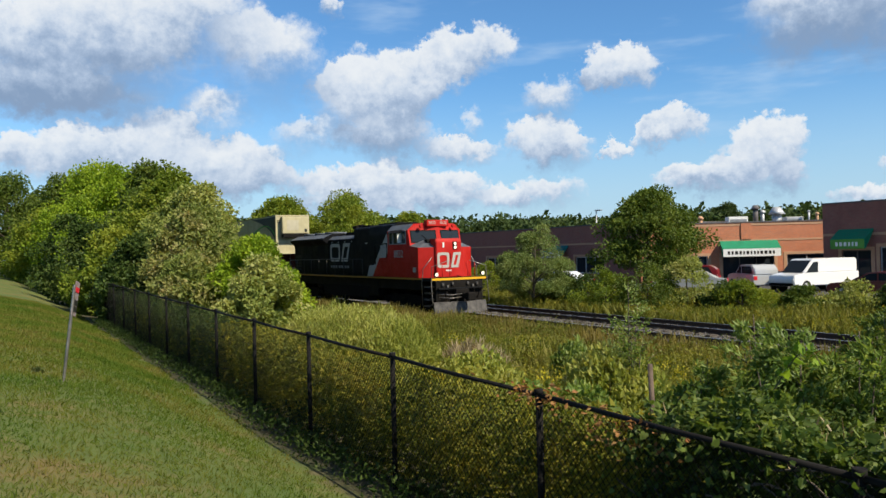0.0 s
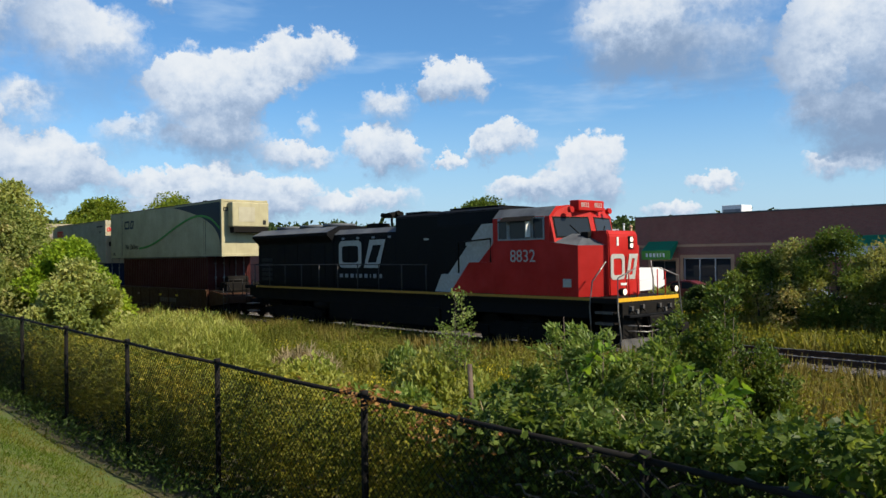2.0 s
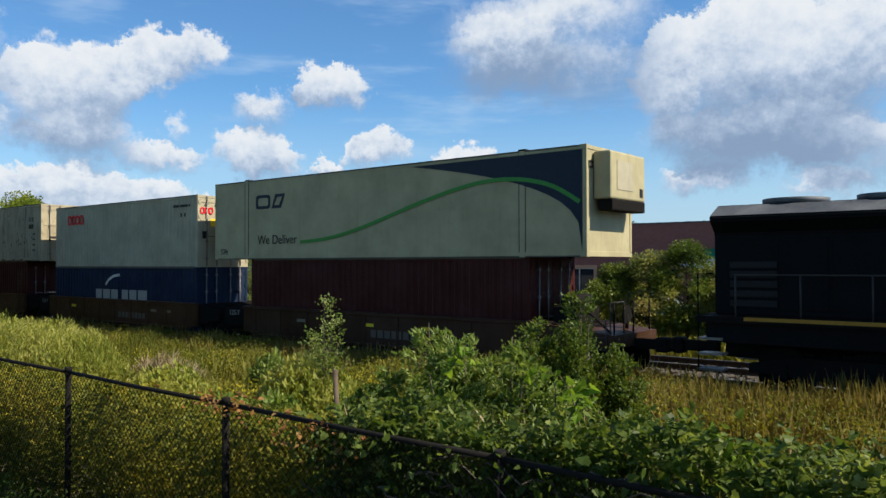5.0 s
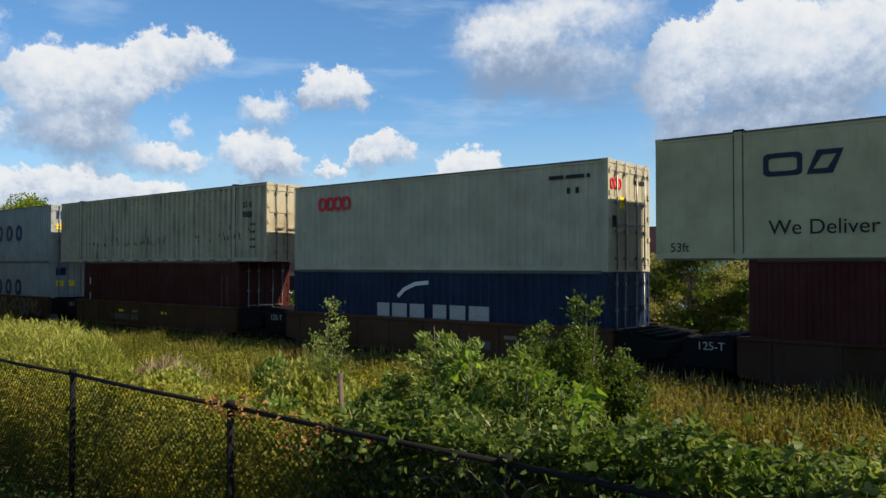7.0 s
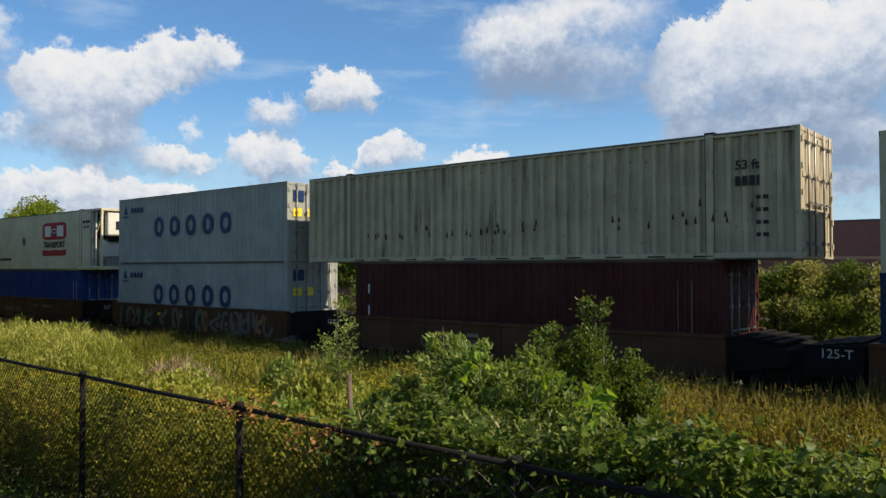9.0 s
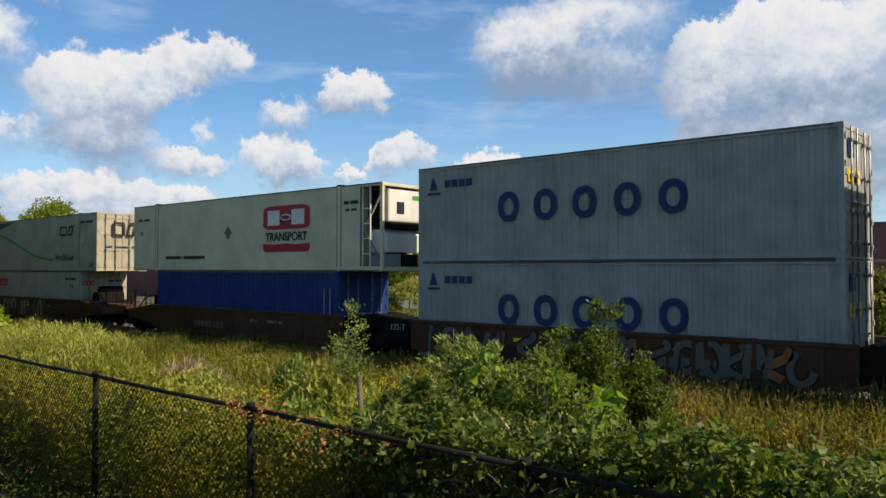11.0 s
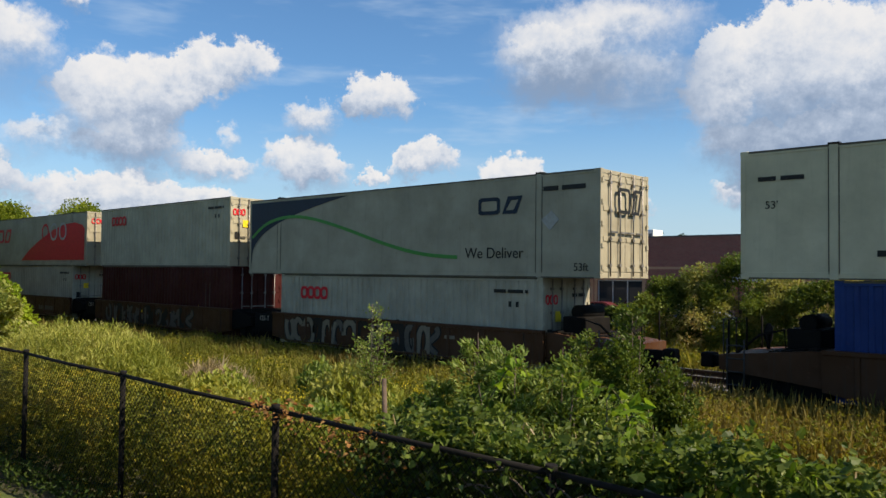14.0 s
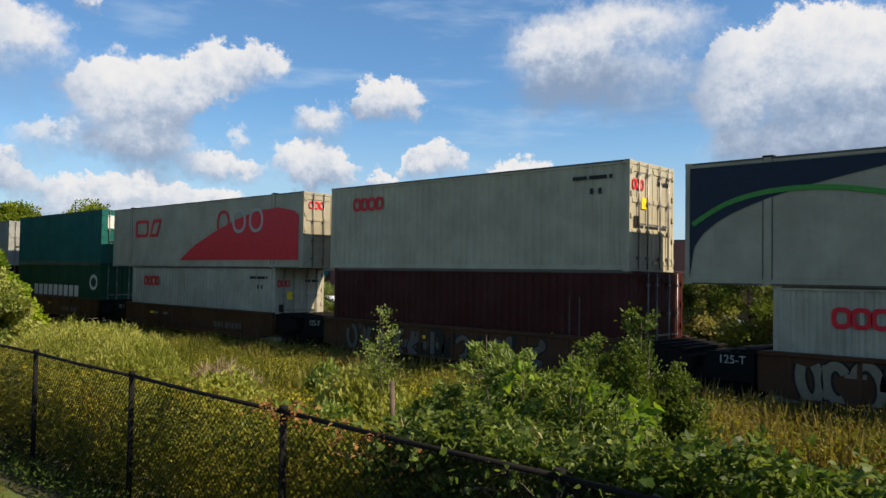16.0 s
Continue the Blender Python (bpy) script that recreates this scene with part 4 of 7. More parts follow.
def well_car(u, mat, label, front, rear, seed, mark=""):
    """One well unit, u its middle. front, rear: 'shared' truck on the joint, or 'end' with a full platform and coupler."""
    ob = on_train("well_car", u, label, "well car", "well cars of the train")
    half = 6.3
    for s in (-1, 1):
        yy = sorted((s * 1.42, s * 1.30))
        bm = bmesh.new()
        prism(bm, [(-half, 0.5), (-half + 0.9, 0.36), (half - 0.9, 0.36), (half, 0.5), (half, 1.34), (-half, 1.34)], *yy)
        part("side_sill", bm, mat, ob)
        bm = bmesh.new()
        box(bm, -half, half, *sorted((s * 1.47, s * 1.28)), 1.30, 1.40, 0.015)
        box(bm, -half + 0.9, half - 0.9, *sorted((s * 1.46, s * 1.25)), 0.34, 0.42, 0.015)
        part("sill_rail", bm, mat, ob)
        for i in range(9):
            x = -half + 0.7 + i * (2 * half - 1.4) / 8
            part("sill_rib", boxed(x - 0.05, x + 0.05, *sorted((s * 1.45, s * 1.40)), 0.42, 1.30, 0.01), mat, ob)
    for i in range(7):
        x = -half + 0.6 + i * (2 * half - 1.2) / 6
        part("floor_beam", boxed(x - 0.12, x + 0.12, -1.3, 1.3, 0.14, 0.22), M_SOOT, ob)
    rng = random.Random(seed)
    y = -1.465
    for i in range(3):
        x = rng.uniform(-4.5, 4.5)
        decal("reflector", rect(x, x + 0.42, 0.95, 1.05), M_LABEL if rng.random() < 0.6 else M_GRAFFITI, ob, -1.424)
    bars("car_marks", rng.uniform(-3.0, 2.0), 0.62, (0.22, 0.22, 0.22, 0.22, 0.1, 0.22, 0.22, 0.22), 0.24, 0.08, M_FADED, ob, -1.424)
    for s, kind in ((1, front), (-1, rear)):
        bm = bmesh.new()
        x0, x1 = half, half + (2.3 if kind == "end" else 1.35)
        prism(bm, [(s * x0, 0.55), (s * x0, 1.34), (s * (x0 + 0.3), 1.34), (s * x1, 1.12), (s * x1, 0.78)], -1.28, 1.28)
        part("end_platform", bm, mat if kind == "end" else M_SOOT, ob)
        for k in range(4):
            part("walkway_plank", boxed(*sorted((s * (x0 + 0.15 + 0.28 * k), s * (x0 + 0.35 + 0.28 * k))), -1.2, 1.2, 1.345 - k * 0.035, 1.385 - k * 0.035), M_SOOT, ob)
        if kind == "end":
            bm = tubed([(s * (x1 - 0.1), -1.25, 0.5), (s * (x1 - 0.1), -1.25, 1.95), (s * (x1 - 0.1), -0.5, 1.95), (s * (x1 - 0.1), -0.5, 1.1)], 0.02, 5)
            part("hand_rail", bm, M_HANDRAIL, ob)
            part("brake_gear_box", boxed(*sorted((s * (x0 + 0.2), s * (x0 + 0.95))), -0.75, 0.55, 1.3, 1.78, 0.04), M_SOOT, ob)
            part("air_reservoir", tubed([(s * (x0 + 0.55), -0.55, 1.9), (s * (x0 + 0.55), 0.6, 1.9)], 0.2, 12), M_SOOT, ob)
            part("air_pipe", tubed([(s * (x0 + 0.9), -0.9, 1.25), (s * (x0 + 0.95), -0.9, 1.75), (s * (x0 + 1.5), -0.9, 1.6), (s * (x1 - 0.1), -0.9, 1.0)], 0.03, 6), M_SOOT, ob)
            for yy in (-1.0, 0.1, 1.1):
                part("rail_post", tubed([(s * (x1 - 0.12), yy, 1.0), (s * (x1 - 0.12), yy, 1.95)], 0.025, 5), M_SOOT, ob)
            bm = tubed([(s * (x1 - 0.2), -1.3, 0.35), (s * (x1 - 0.2), -1.3, 1.5)], 0.018, 5)
            tube(bm, [(s * (x1 - 0.6), -1.3, 0.35), (s * (x1 - 0.6), -1.3, 1.5)], 0.018, 5)
            for k in range(4):
                tube(bm, [(s * (x1 - 0.2), -1.3, 0.45 + 0.3 * k), (s * (x1 - 0.6), -1.3, 0.45 + 0.3 * k)], 0.016, 5)
            part("ladder", bm, M_HANDRAIL, ob)
            bm = bmesh.new()
            disc(bm, (s * (x1 - 0.5), 0.5, 1.55), 0.26, 0.04, "x", 16)
            tube(bm, [(s * (x1 - 0.5), 0.5, 1.1), (s * (x1 - 0.5), 0.5, 1.55)], 0.05, 6)
            part("brake_wheel", bm, M_SOOT, ob)
            bm = boxed(*sorted((s * x1, s * (x1 + 0.75))), -0.12, 0.12, 0.72, 0.98, 0.03)
            box(bm, *sorted((s * (x1 + 0.6), s * (x1 + 0.95))), -0.2, 0.2, 0.66, 1.04, 0.06)
            part("coupler", bm, M_SOOT, ob)
            truck(ob, s * (half + 1.0), (-0.88, 0.88), 0.46, 2.4)
        elif s > 0:
            truck(ob, half + 1.5, (-0.9, 0.9), 0.48, 2.5)
        else:
            part("end_plate", boxed(-half - 1.25, -half - 0.1, -1.36, -1.29, 0.62, 1.3, 0.01), M_BLACK, ob)
    if mark:
        writing("car_mark", mark, 0.27, M_LOGO_WHITE, ob, Matrix.Translation((-half - 0.62, -1.366, 1.12)) @ SIDE)
    return ob


def build_well_cars():
    brown, red = "rusty brown well car with steel side sills", "dark red rusty well car with steel side sills"
    well_car(0.3, P_RUST_RED, red + " and end ladder", "end", "shared", 1, "125-T")
    well_car(-15.37, P_BROWN, brown, "shared", "shared", 2, "125-T")
    well_car(-30.9, P_BROWN, brown, "shared", "shared", 3, "125-T")
    c = well_car(-46.5, P_BROWN, brown + " covered in graffiti", "shared", "shared", 4, "125-T")
    graffiti(c, -5.6, 5.6, 0.45, 1.25, -1.427, 11, (M_FADED, M_INK, M_RUST_TAG, M_FADED))
    well_car(-62.3, P_BROWN, brown, "shared", "end", 5)
    c = well_car(-82.1, P_BROWN, brown + " covered in large graffiti", "end", "shared", 6, "125-T")
    graffiti(c, -5.5, 2.4, 0.38, 1.28, -1.427, 12, (M_GRAFFITI, M_GRAFFITI, M_INK, M_FADED))
    c = well_car(-97.7, P_BROWN, brown + " covered in graffiti", "shared", "shared", 7, "125-T")
    graffiti(c, -5.0, 3.5, 0.42, 1.2, -1.427, 13, (M_FADED, M_FADED, M_INK))
    well_car(-113.5, P_BROWN, brown, "shared", "shared", 8, "125-T")
    well_car(-129.5, P_BROWN, brown, "shared", "shared", 9, "125-T")
    well_car(-143.7, P_BROWN, brown, "shared", "end", 10)


build_containers()
build_well_cars()


# ---- the locomotive ----
def hood(name, x0, x1, outline, loco, mats):
    """A length of hood: half outline (y, z) from the deck up to the roof's middle, mirrored."""
    pts = [(-y, z) for y, z in outline] + [(y, z) for y, z in outline[::-1] if y > 0.001]
    bm = prismed(pts, x0, x1, "x")
    bm.normal_update()
    for f in bm.faces:
        if f.normal.length and abs(f.normal.x) < 0.5 and f.calc_center_median().z > 4.0 and abs(f.normal.z) > 0.4:
            f.material_index = 1
    bmesh.ops.bevel(bm, geom=[e for e in bm.edges if abs(e.verts[0].co.x - e.verts[1].co.x) > 0.5], offset=0.03, segments=2, affect="EDGES")
    return part(name, bm, mats, loco)


def build_locomotive():
    loco = on_train("locomotive", 11.0, "red and black diesel locomotive with yellow sill stripe", "locomotive")
    roof = surface("weathered_roof", (0.055, 0.06, 0.07), (0.13, 0.14, 0.15), 1.5, 0.6, fine=10, relief=0.05)
    louvre = surface("louvre_black", (0.006, 0.006, 0.007), (0.012, 0.012, 0.012), 2.0, 0.7)
    hood("radiator_hood", 0.35, 6.75, [(0.95, 1.75), (0.95, 3.62), (1.28, 3.92), (1.28, 4.02), (0.7, 4.30), (0.0, 4.33)], loco, [M_BLACK, roof])
    hood("engine_hood", 6.75, 10.95, [(0.93, 1.75), (0.93, 3.90), (0.62, 4.14), (0.0, 4.16)], loco, [M_BLACK, roof])
    hood("blower_hood", 10.95, 13.5, [(0.95, 1.75), (0.95, 4.42), (0.78, 4.53), (0.0, 4.55)], loco, [M_BLACK, M_BLACK])
    hood("equipment_hood", 13.5, 16.62, [(1.14, 1.75), (1.14, 4.0), (1.06, 4.46), (0.8, 4.56), (0.0, 4.58)], loco, [M_BLACK, M_BLACK])
    part("roof_hatch", boxed(11.1, 12.4, -0.6, 0.6, 4.55, 4.63, 0.02), M_BLACK, loco)
    part("roof_hatch", boxed(13.6, 16.0, -0.6, 0.6, 4.58, 4.64, 0.02), M_BLACK, loco)
    for x in (1.9, 3.9, 5.8):
        fan = part("radiator_fan", disc(bmesh.new(), (x, 0, 4.37), 0.72, 0.12, "z", 24, 0.2), roof, loco)
    part("exhaust_stack", boxed(8.2, 9.0, -0.3, 0.3, 4.15, 4.33, 0.03), M_SOOT, loco)
    horn = part("horn", tubed([(9.5, 0, 4.15), (9.5, 0, 4.55)], 0.05, 8), M_SOOT, loco, "cluster of black air horns")
    part("horn_bracket", boxed(9.2, 9.8, -0.3, 0.3, 4.52, 4.57, 0.01), M_SOOT, horn)
    for y, z, s in ((-0.28, 4.64, 1), (0.0, 4.70, 1), (0.28, 4.64, -1), (-0.12, 4.64, -1), (0.14, 4.66, 1)):
        part("trumpet", tubed([(9.5 - s * 0.25, y, z), (9.5 + s * 0.2, y, z), (9.5 + s * 0.46, y, z)], 0.035, 8, 0.10), M_SOOT, horn)
    # louvres and door seams on the near and far side
    for s in (-1, 1):
        for k in range(5):
            part("louvre", boxed(0.7, 1.75, *sorted((s * 0.955, s * 0.985))[0:2], 1.95 + 0.22 * k, 2.10 + 0.22 * k, 0.006), louvre, loco)
        for x in (2.3, 3.4, 4.5, 5.6):
            part("hood_door", boxed(x - 0.5, x + 0.5, *sorted((s * 0.952, s * 0.966)), 1.9, 3.55, 0.006), M_BLACK, loco)
        for i in range(4):
            x = 7.35 + i * 1.03
            d = part("hood_door", boxed(x - 0.49, x + 0.49, *sorted((s * 0.932, s * 0.946)), 1.9, 3.78, 0.006), M_BLACK, loco)
            part("latch", boxed(x + 0.02, x + 0.2, *sorted((s * 0.947, s * 0.962)), 3.70, 3.78), M_GREY, d)
        part("grab_iron", boxed(12.6, 12.85, *sorted((s * 0.955, s * 0.975)), 3.55, 3.62), M_LOGO_WHITE, loco)
        part("grab_iron", boxed(15.0, 15.2, *sorted((s * 1.145, s * 1.17)), 3.3, 3.42), M_LOGO_WHITE, loco)
    y = -0.953
    monogram(7.15, 2.55, 3.15, 1.1, 0.21, M_LOGO_WHITE, loco, y - 0.002)
    bars("address_bars", 7.2, 2.16, (0.22, 0.22, 0.22, 0.06, 0.2, 0.2, 0.06, 0.2, 0.2), 0.15, 0.16, M_GREY, loco, y - 0.002)
    decal("white_band", [(13.55, 1.80), (14.55, 1.80), (16.2, 3.28), (16.6, 3.7), (16.6, 4.02), (15.75, 4.0)], M_LOGO_WHITE, loco, -1.146)
    decal("red_field", [(14.55, 1.80), (16.6, 1.80), (16.6, 3.7), (16.2, 3.28)], M_RED, loco, -1.148)
    part("step_box", prismed([(13.6, 1.75), (14.45, 1.75), (15.0, 2.35), (13.95, 2.35)], -1.34, -1.15), M_LOGO_WHITE, loco)
    part("red_cabinet", prismed([(14.47, 1.75), (16.6, 1.75), (16.6, 2.75), (15.39, 2.75)], -1.40, -1.15), M_RED, loco)
    # cab
    bm = prismed([(-1.5, 1.75), (-1.5, 4.12), (-1.18, 4.42), (0, 4.5), (1.18, 4.42), (1.5, 4.12), (1.5, 1.75)], 16.62, 18.97, "x")
    bm.normal_update()
    for f in bm.faces:
        if f.normal.z * (1 if f.calc_center_median().z > 3 else -1) > 0.3 or (f.calc_center_median().z > 4.1 and abs(f.normal.x) < 0.3):
            f.material_index = 1
    cab = part("cab", bm, [M_RED, roof], loco, "red crew cab with grey roof")
    for s in (-1, 1):
        ys = sorted((s * 1.505, s * 1.53))
        bm = bmesh.new()
        box(bm, 16.86, 18.78, *ys, 3.42, 3.47), box(bm, 16.86, 18.78, *ys, 4.06, 4.10)
        for x in (16.86, 17.25, 17.32, 18.2, 18.28, 18.73):
            box(bm, x, x + 0.05, *ys, 3.47, 4.06)
        w = part("cab_window", bm, M_GREY, loco)
        part("pane", boxed(16.9, 18.74, *sorted((s * 1.502, s * 1.512)), 3.47, 4.06), M_GLASS, w)
        part("sun_visor", prismed([(s * 1.5, 4.12), (s * 1.78, 3.98), (s * 1.78, 4.0), (s * 1.5, 4.15)], 17.1, 18.4, "x"), M_SOOT, loco)
        part("wind_deflector", boxed(18.2, 18.23, *sorted((s * 1.53, s * 1.72)), 3.5, 3.98), M_WHITE, loco)
        part("nose_steps", boxed(19.75, 20.05, *sorted((s * 1.5, s * 1.515)), 2.02, 2.26), M_LOGO_WHITE, loco)
    # windscreen wall, its two halves swept back from the middle, and the nose
    def slope(a, z, out=0.0):
        return 19.86 - 0.24 * (z - 3.2) - 0.40 * abs(a) / 1.48 + out

    half_face = [(0.0, 3.2), (1.48, 3.2), (1.48, 4.02), (1.16, 4.30), (0.74, 4.46), (0.0, 4.46)]
    front = part("windscreen_wall", boxed(19.2, 19.27, -1.46, 1.46, 3.2, 4.0), M_RED, loco)
    for s in (-1, 1):
        bm = bmesh.new()
        back = [bm.verts.new((19.2, s * a, b)) for a, b in half_face]
        fore = [bm.verts.new((slope(a, b), s * a, b)) for a, b in half_face]
        for k in range(6):
            bm.faces.new((back[k], back[(k + 1) % 6], fore[(k + 1) % 6], fore[k]))
        bm.faces.new(back[::-1]), bm.faces.new(fore)
        part("windscreen_half", bm, M_RED, front)
        for name, mat, a0, a1, z0, z1, out in (("windscreen_seal", M_SOOT, 0.12, 1.40, 3.46, 4.10, 0.008), ("windscreen", M_GLASS, 0.17, 1.35, 3.51, 4.05, 0.016)):
            bm = bmesh.new()
            corners = [(a0, z0), (a1, z0), (a1, z1), (a0, z1)]
            lo = [bm.verts.new((slope(a, z, -0.03), s * a, z)) for a, z in corners]
            hi = [bm.verts.new((slope(a, z, out), s * a, z)) for a, z in corners]
            for k in range(4):
                bm.faces.new((lo[k], lo[(k + 1) % 4], hi[(k + 1) % 4], hi[k]))
            bm.faces.new(lo[::-1]), bm.faces.new(hi)
            part(name, bm, mat, front)
        part("wiper", tubed([(slope(0.5, 3.5, 0.03), s * 0.5, 3.5), (slope(0.85, 3.85, 0.03), s * 0.85, 3.85)], 0.012, 4), M_SOOT, front)
    part("nose_deck_box", boxed(19.95, 20.25, -0.95, -0.35, 3.44, 3.62, 0.03), M_SOOT, loco)
    part("number_board", boxed(19.3, 19.66, -0.62, 0.62, 4.28, 4.60, 0.03), M_RED, loco)
    writing("road_number", "8832", 0.2, M_LOGO_WHITE, loco, Matrix.Translation((19.664, 0.32, 4.45)) @ FRONT)
    writing("road_number", "8832", 0.2, M_LOGO_WHITE, loco, Matrix.Translation((19.664, -0.32, 4.45)) @ FRONT)
    for s in (-1, 1):
        part("marker_lamp", disc(bmesh.new(), (19.6, s * 0.92, 4.30), 0.09, 0.12, "x", 14), M_RED, loco)
    bm = bmesh.new()
    plan = [(19.25, -1.5), (20.3, -1.5), (20.75, -0.78), (20.75, 0.78), (20.3, 1.5), (19.25, 1.5)]
    low = [bm.verts.new((x, yy, 1.75)) for x, yy in plan]
    top = [bm.verts.new((x, yy, 3.34 if x < 20 else 3.22)) for x, yy in plan]
    crown = [bm.verts.new(q) for q in ((19.25, -0.85, 3.60), (20.0, -0.80, 3.56), (20.3, -0.5, 3.50), (20.3, 0.5, 3.50), (20.0, 0.80, 3.56), (19.25, 0.85, 3.60))]
    for i in range(6):
        k = (i + 1) % 6
        bm.faces.new((low[i], low[k], top[k], top[i]))
        for f in (bm.faces.new((top[i], top[k], crown[k])), bm.faces.new((top[i], crown[k], crown[i]))):
            f.material_index = 1
    bm.faces.new(low[::-1])
    bm.faces.new(crown).material_index = 1
    part("nose", bm, [M_RED, roof], loco, "blunt red safety nose")
    bm = prismed([(20.15, 1.75), (20.88, 1.75), (20.86, 3.5), (20.78, 3.64), (20.15, 3.64)], -0.8, 0.62)
    bmesh.ops.bevel(bm, geom=bm.edges[:], offset=0.03, segments=2, affect="EDGES")
    panel = part("nose_panel", bm, M_RED, loco)
    monogram(-0.76, 2.22, 1.34, 0.74, 0.13, M_LOGO_WHITE, panel, 20.885, "x")
    part("door_seam", boxed(20.872, 20.886, -0.02, 0.0, 1.85, 2.9), M_SOOT, panel)
    lamp = part("headlight_housing", boxed(20.84, 20.90, 0.12, 0.36, 3.10, 3.48, 0.02), M_SOOT, loco)
    for z in (3.20, 3.38):
        part("headlight", disc(bmesh.new(), (20.9, 0.24, z), 0.075, 0.03, "x", 14), M_LAMP, lamp)
    part("nose_label", boxed(20.87, 20.884, -0.45, -0.36, 3.2, 3.45), M_WHITE, loco)
    part("nose_label", boxed(20.885, 20.89, -0.3, 0.0, 2.05, 2.12), M_WHITE, loco)
    writing("road_number", "8832", 0.53, M_LOGO_WHITE, loco, Matrix.Translation((17.88, -1.506, 2.92)) @ SIDE)
    for piece in loco.children:
        if piece.name.split(".")[0] in ("windscreen_wall", "number_board", "marker_lamp", "nose", "nose_panel", "nose_deck_box", "headlight_housing", "nose_label", "nose_steps") \
                or (piece.name.startswith("road_number") and piece.matrix_basis.translation.x > 19):
            piece.matrix_basis = Matrix.Translation((-0.29, 0, 0)) @ piece.matrix_basis
    # frame, deck, stripe
    part("deck", boxed(0.1, 21.35, -1.55, 1.55, 1.60, 1.745), M_SOOT, loco)
    part("centre_beam", boxed(0.4, 20.6, -0.42, 0.42, 0.72, 1.15), M_SOOT, loco)
    part("sill", boxed(0.3, 20.3, -1.40, 1.40, 1.15, 1.60), M_BLACK, loco)
    for s in (-1, 1):
        # side stripes carry their shade in the colour; the front one stays yellow
        part("sill_stripe", boxed(1.2, 20.45, *sorted((s * 1.552, s * 1.562)), 1.665, 1.745), M_YELLOW_SHADE, loco)
    part("front_stripe", boxed(21.352, 21.362, -1.5, 1.5, 1.64, 1.745), M_YELLOW, loco)
    # near-side air tanks, fuel tank, battery boxes
    bm = prismed([(-1.42, 0.55), (-1.25, 0.36), (1.25, 0.36), (1.42, 0.55), (1.42, 1.2), (-1.42, 1.2)], 7.1, 13.9, "x")
    part("fuel_tank", bm, M_SOOT, loco)
    for s in (-1, 1):
        part("air_tank", tubed([(5.9, s * 1.2, 1.05), (7.0, s * 1.2, 1.05)], 0.2, 12), M_SOOT, loco)
        part("battery_box", boxed(14.0, 15.2, *sorted((s * 1.42, s * 0.9)), 0.7, 1.58, 0.02), M_BLACK, loco)
    for x in (3.6, 17.6):
        truck(loco, x, (-1.78, 0.0, 1.78), 0.53, 4.9)
    # handrails along the walkways
    for s in (-1, 1):
        rail_line = part("hand_rail", tubed([(1.0, s * 1.5, 2.68), (8.0, s * 1.5, 2.70), (13.4, s * 1.5, 2.68)], 0.02, 6), M_HANDRAIL, loco)
        for i in range(10):
            x = 1.0 + i * 1.37
            part("stanchion", tubed([(x, s * 1.5, 1.7), (x, s * 1.5, 2.7)], 0.022, 6), M_HANDRAIL, loco)
        part("side_rail", tubed([(14.95, s * 1.45, 2.4), (14.95, s * 1.45, 3.42), (16.5, s * 1.5, 3.5), (16.5, s * 1.5, 2.75)], 0.03, 6), M_SOOT, loco)
        # front platform: steps, rails, ditch lamps
        for k in range(4):
            part("step", boxed(20.55, 21.25, *sorted((s * 1.52, s * 1.1)), 0.42 + 0.3 * k, 0.47 + 0.3 * k), M_SOOT, loco)
            part("step_edge", boxed(20.6, 21.2, *sorted((s * 1.524, s * 1.532)), 0.40 + 0.3 * k, 0.48 + 0.3 * k), M_PLOW, loco)
        part("grab_rail", tubed([(20.5, s * 1.56, 0.45), (20.45, s * 1.56, 1.5), (20.5, s * 1.5, 2.2), (20.68, s * 1.1, 2.75)], 0.022, 6), M_STEEL, loco)
        part("grab_rail", tubed([(21.38, s * 1.56, 0.5), (21.5, s * 1.56, 0.6), (21.4, s * 1.56, 1.4), (21.36, s * 1.5, 2.3), (21.3, s * 0.6, 2.55)], 0.02, 6), M_STEEL, loco)
        part("ditch_lamp", disc(bmesh.new(), (21.36, s * 1.28, 1.92), 0.10, 0.14, "x", 16), M_SOOT, loco)
        part("ditch_lens", disc(bmesh.new(), (21.435, s * 1.28, 1.92), 0.085, 0.012, "x", 16), M_LAMP, loco)
        for yy in (0.5, 0.9):
            part("stanchion", tubed([(21.3, s * yy, 1.72), (21.3, s * yy, 2.5)], 0.018, 6), M_RED, loco)
        bm = tubed([(21.4, s * 0.75, 1.15), (21.6, s * 0.78, 0.8), (21.62, s * 0.7, 0.55), (21.55, s * 0.55, 0.45)], 0.03, 6)
        part("brake_hose", bm, M_SOOT, loco)
        part("step_well", boxed(20.5, 21.3, *sorted((s * 1.08, s * 1.0)), 0.35, 1.6), M_BLACK, loco)
        for k in range(3):
            part("rear_step", boxed(0.15, 0.7, *sorted((s * 1.52, s * 1.1)), 0.5 + 0.35 * k, 0.55 + 0.35 * k), M_STEEL, loco)
        part("rear_rail", tubed([(0.15, s * 1.5, 0.5), (0.15, s * 1.5, 2.7), (0.15, s * 0.6, 2.7)], 0.02, 6), M_SOOT, loco)
    part("pilot_plate", boxed(21.2, 21.36, -1.3, 1.3, 0.6, 1.6, 0.02), M_SOOT, loco)
    plow = prismed([(-1.45, 21.35), (1.45, 21.35), (1.45, 21.5), (0.0, 22.05), (-1.45, 21.5)], 0.10, 0.62, "z")
    for v in plow.verts:
        v.co = Vector((v.co.y, v.co.x, v.co.z))
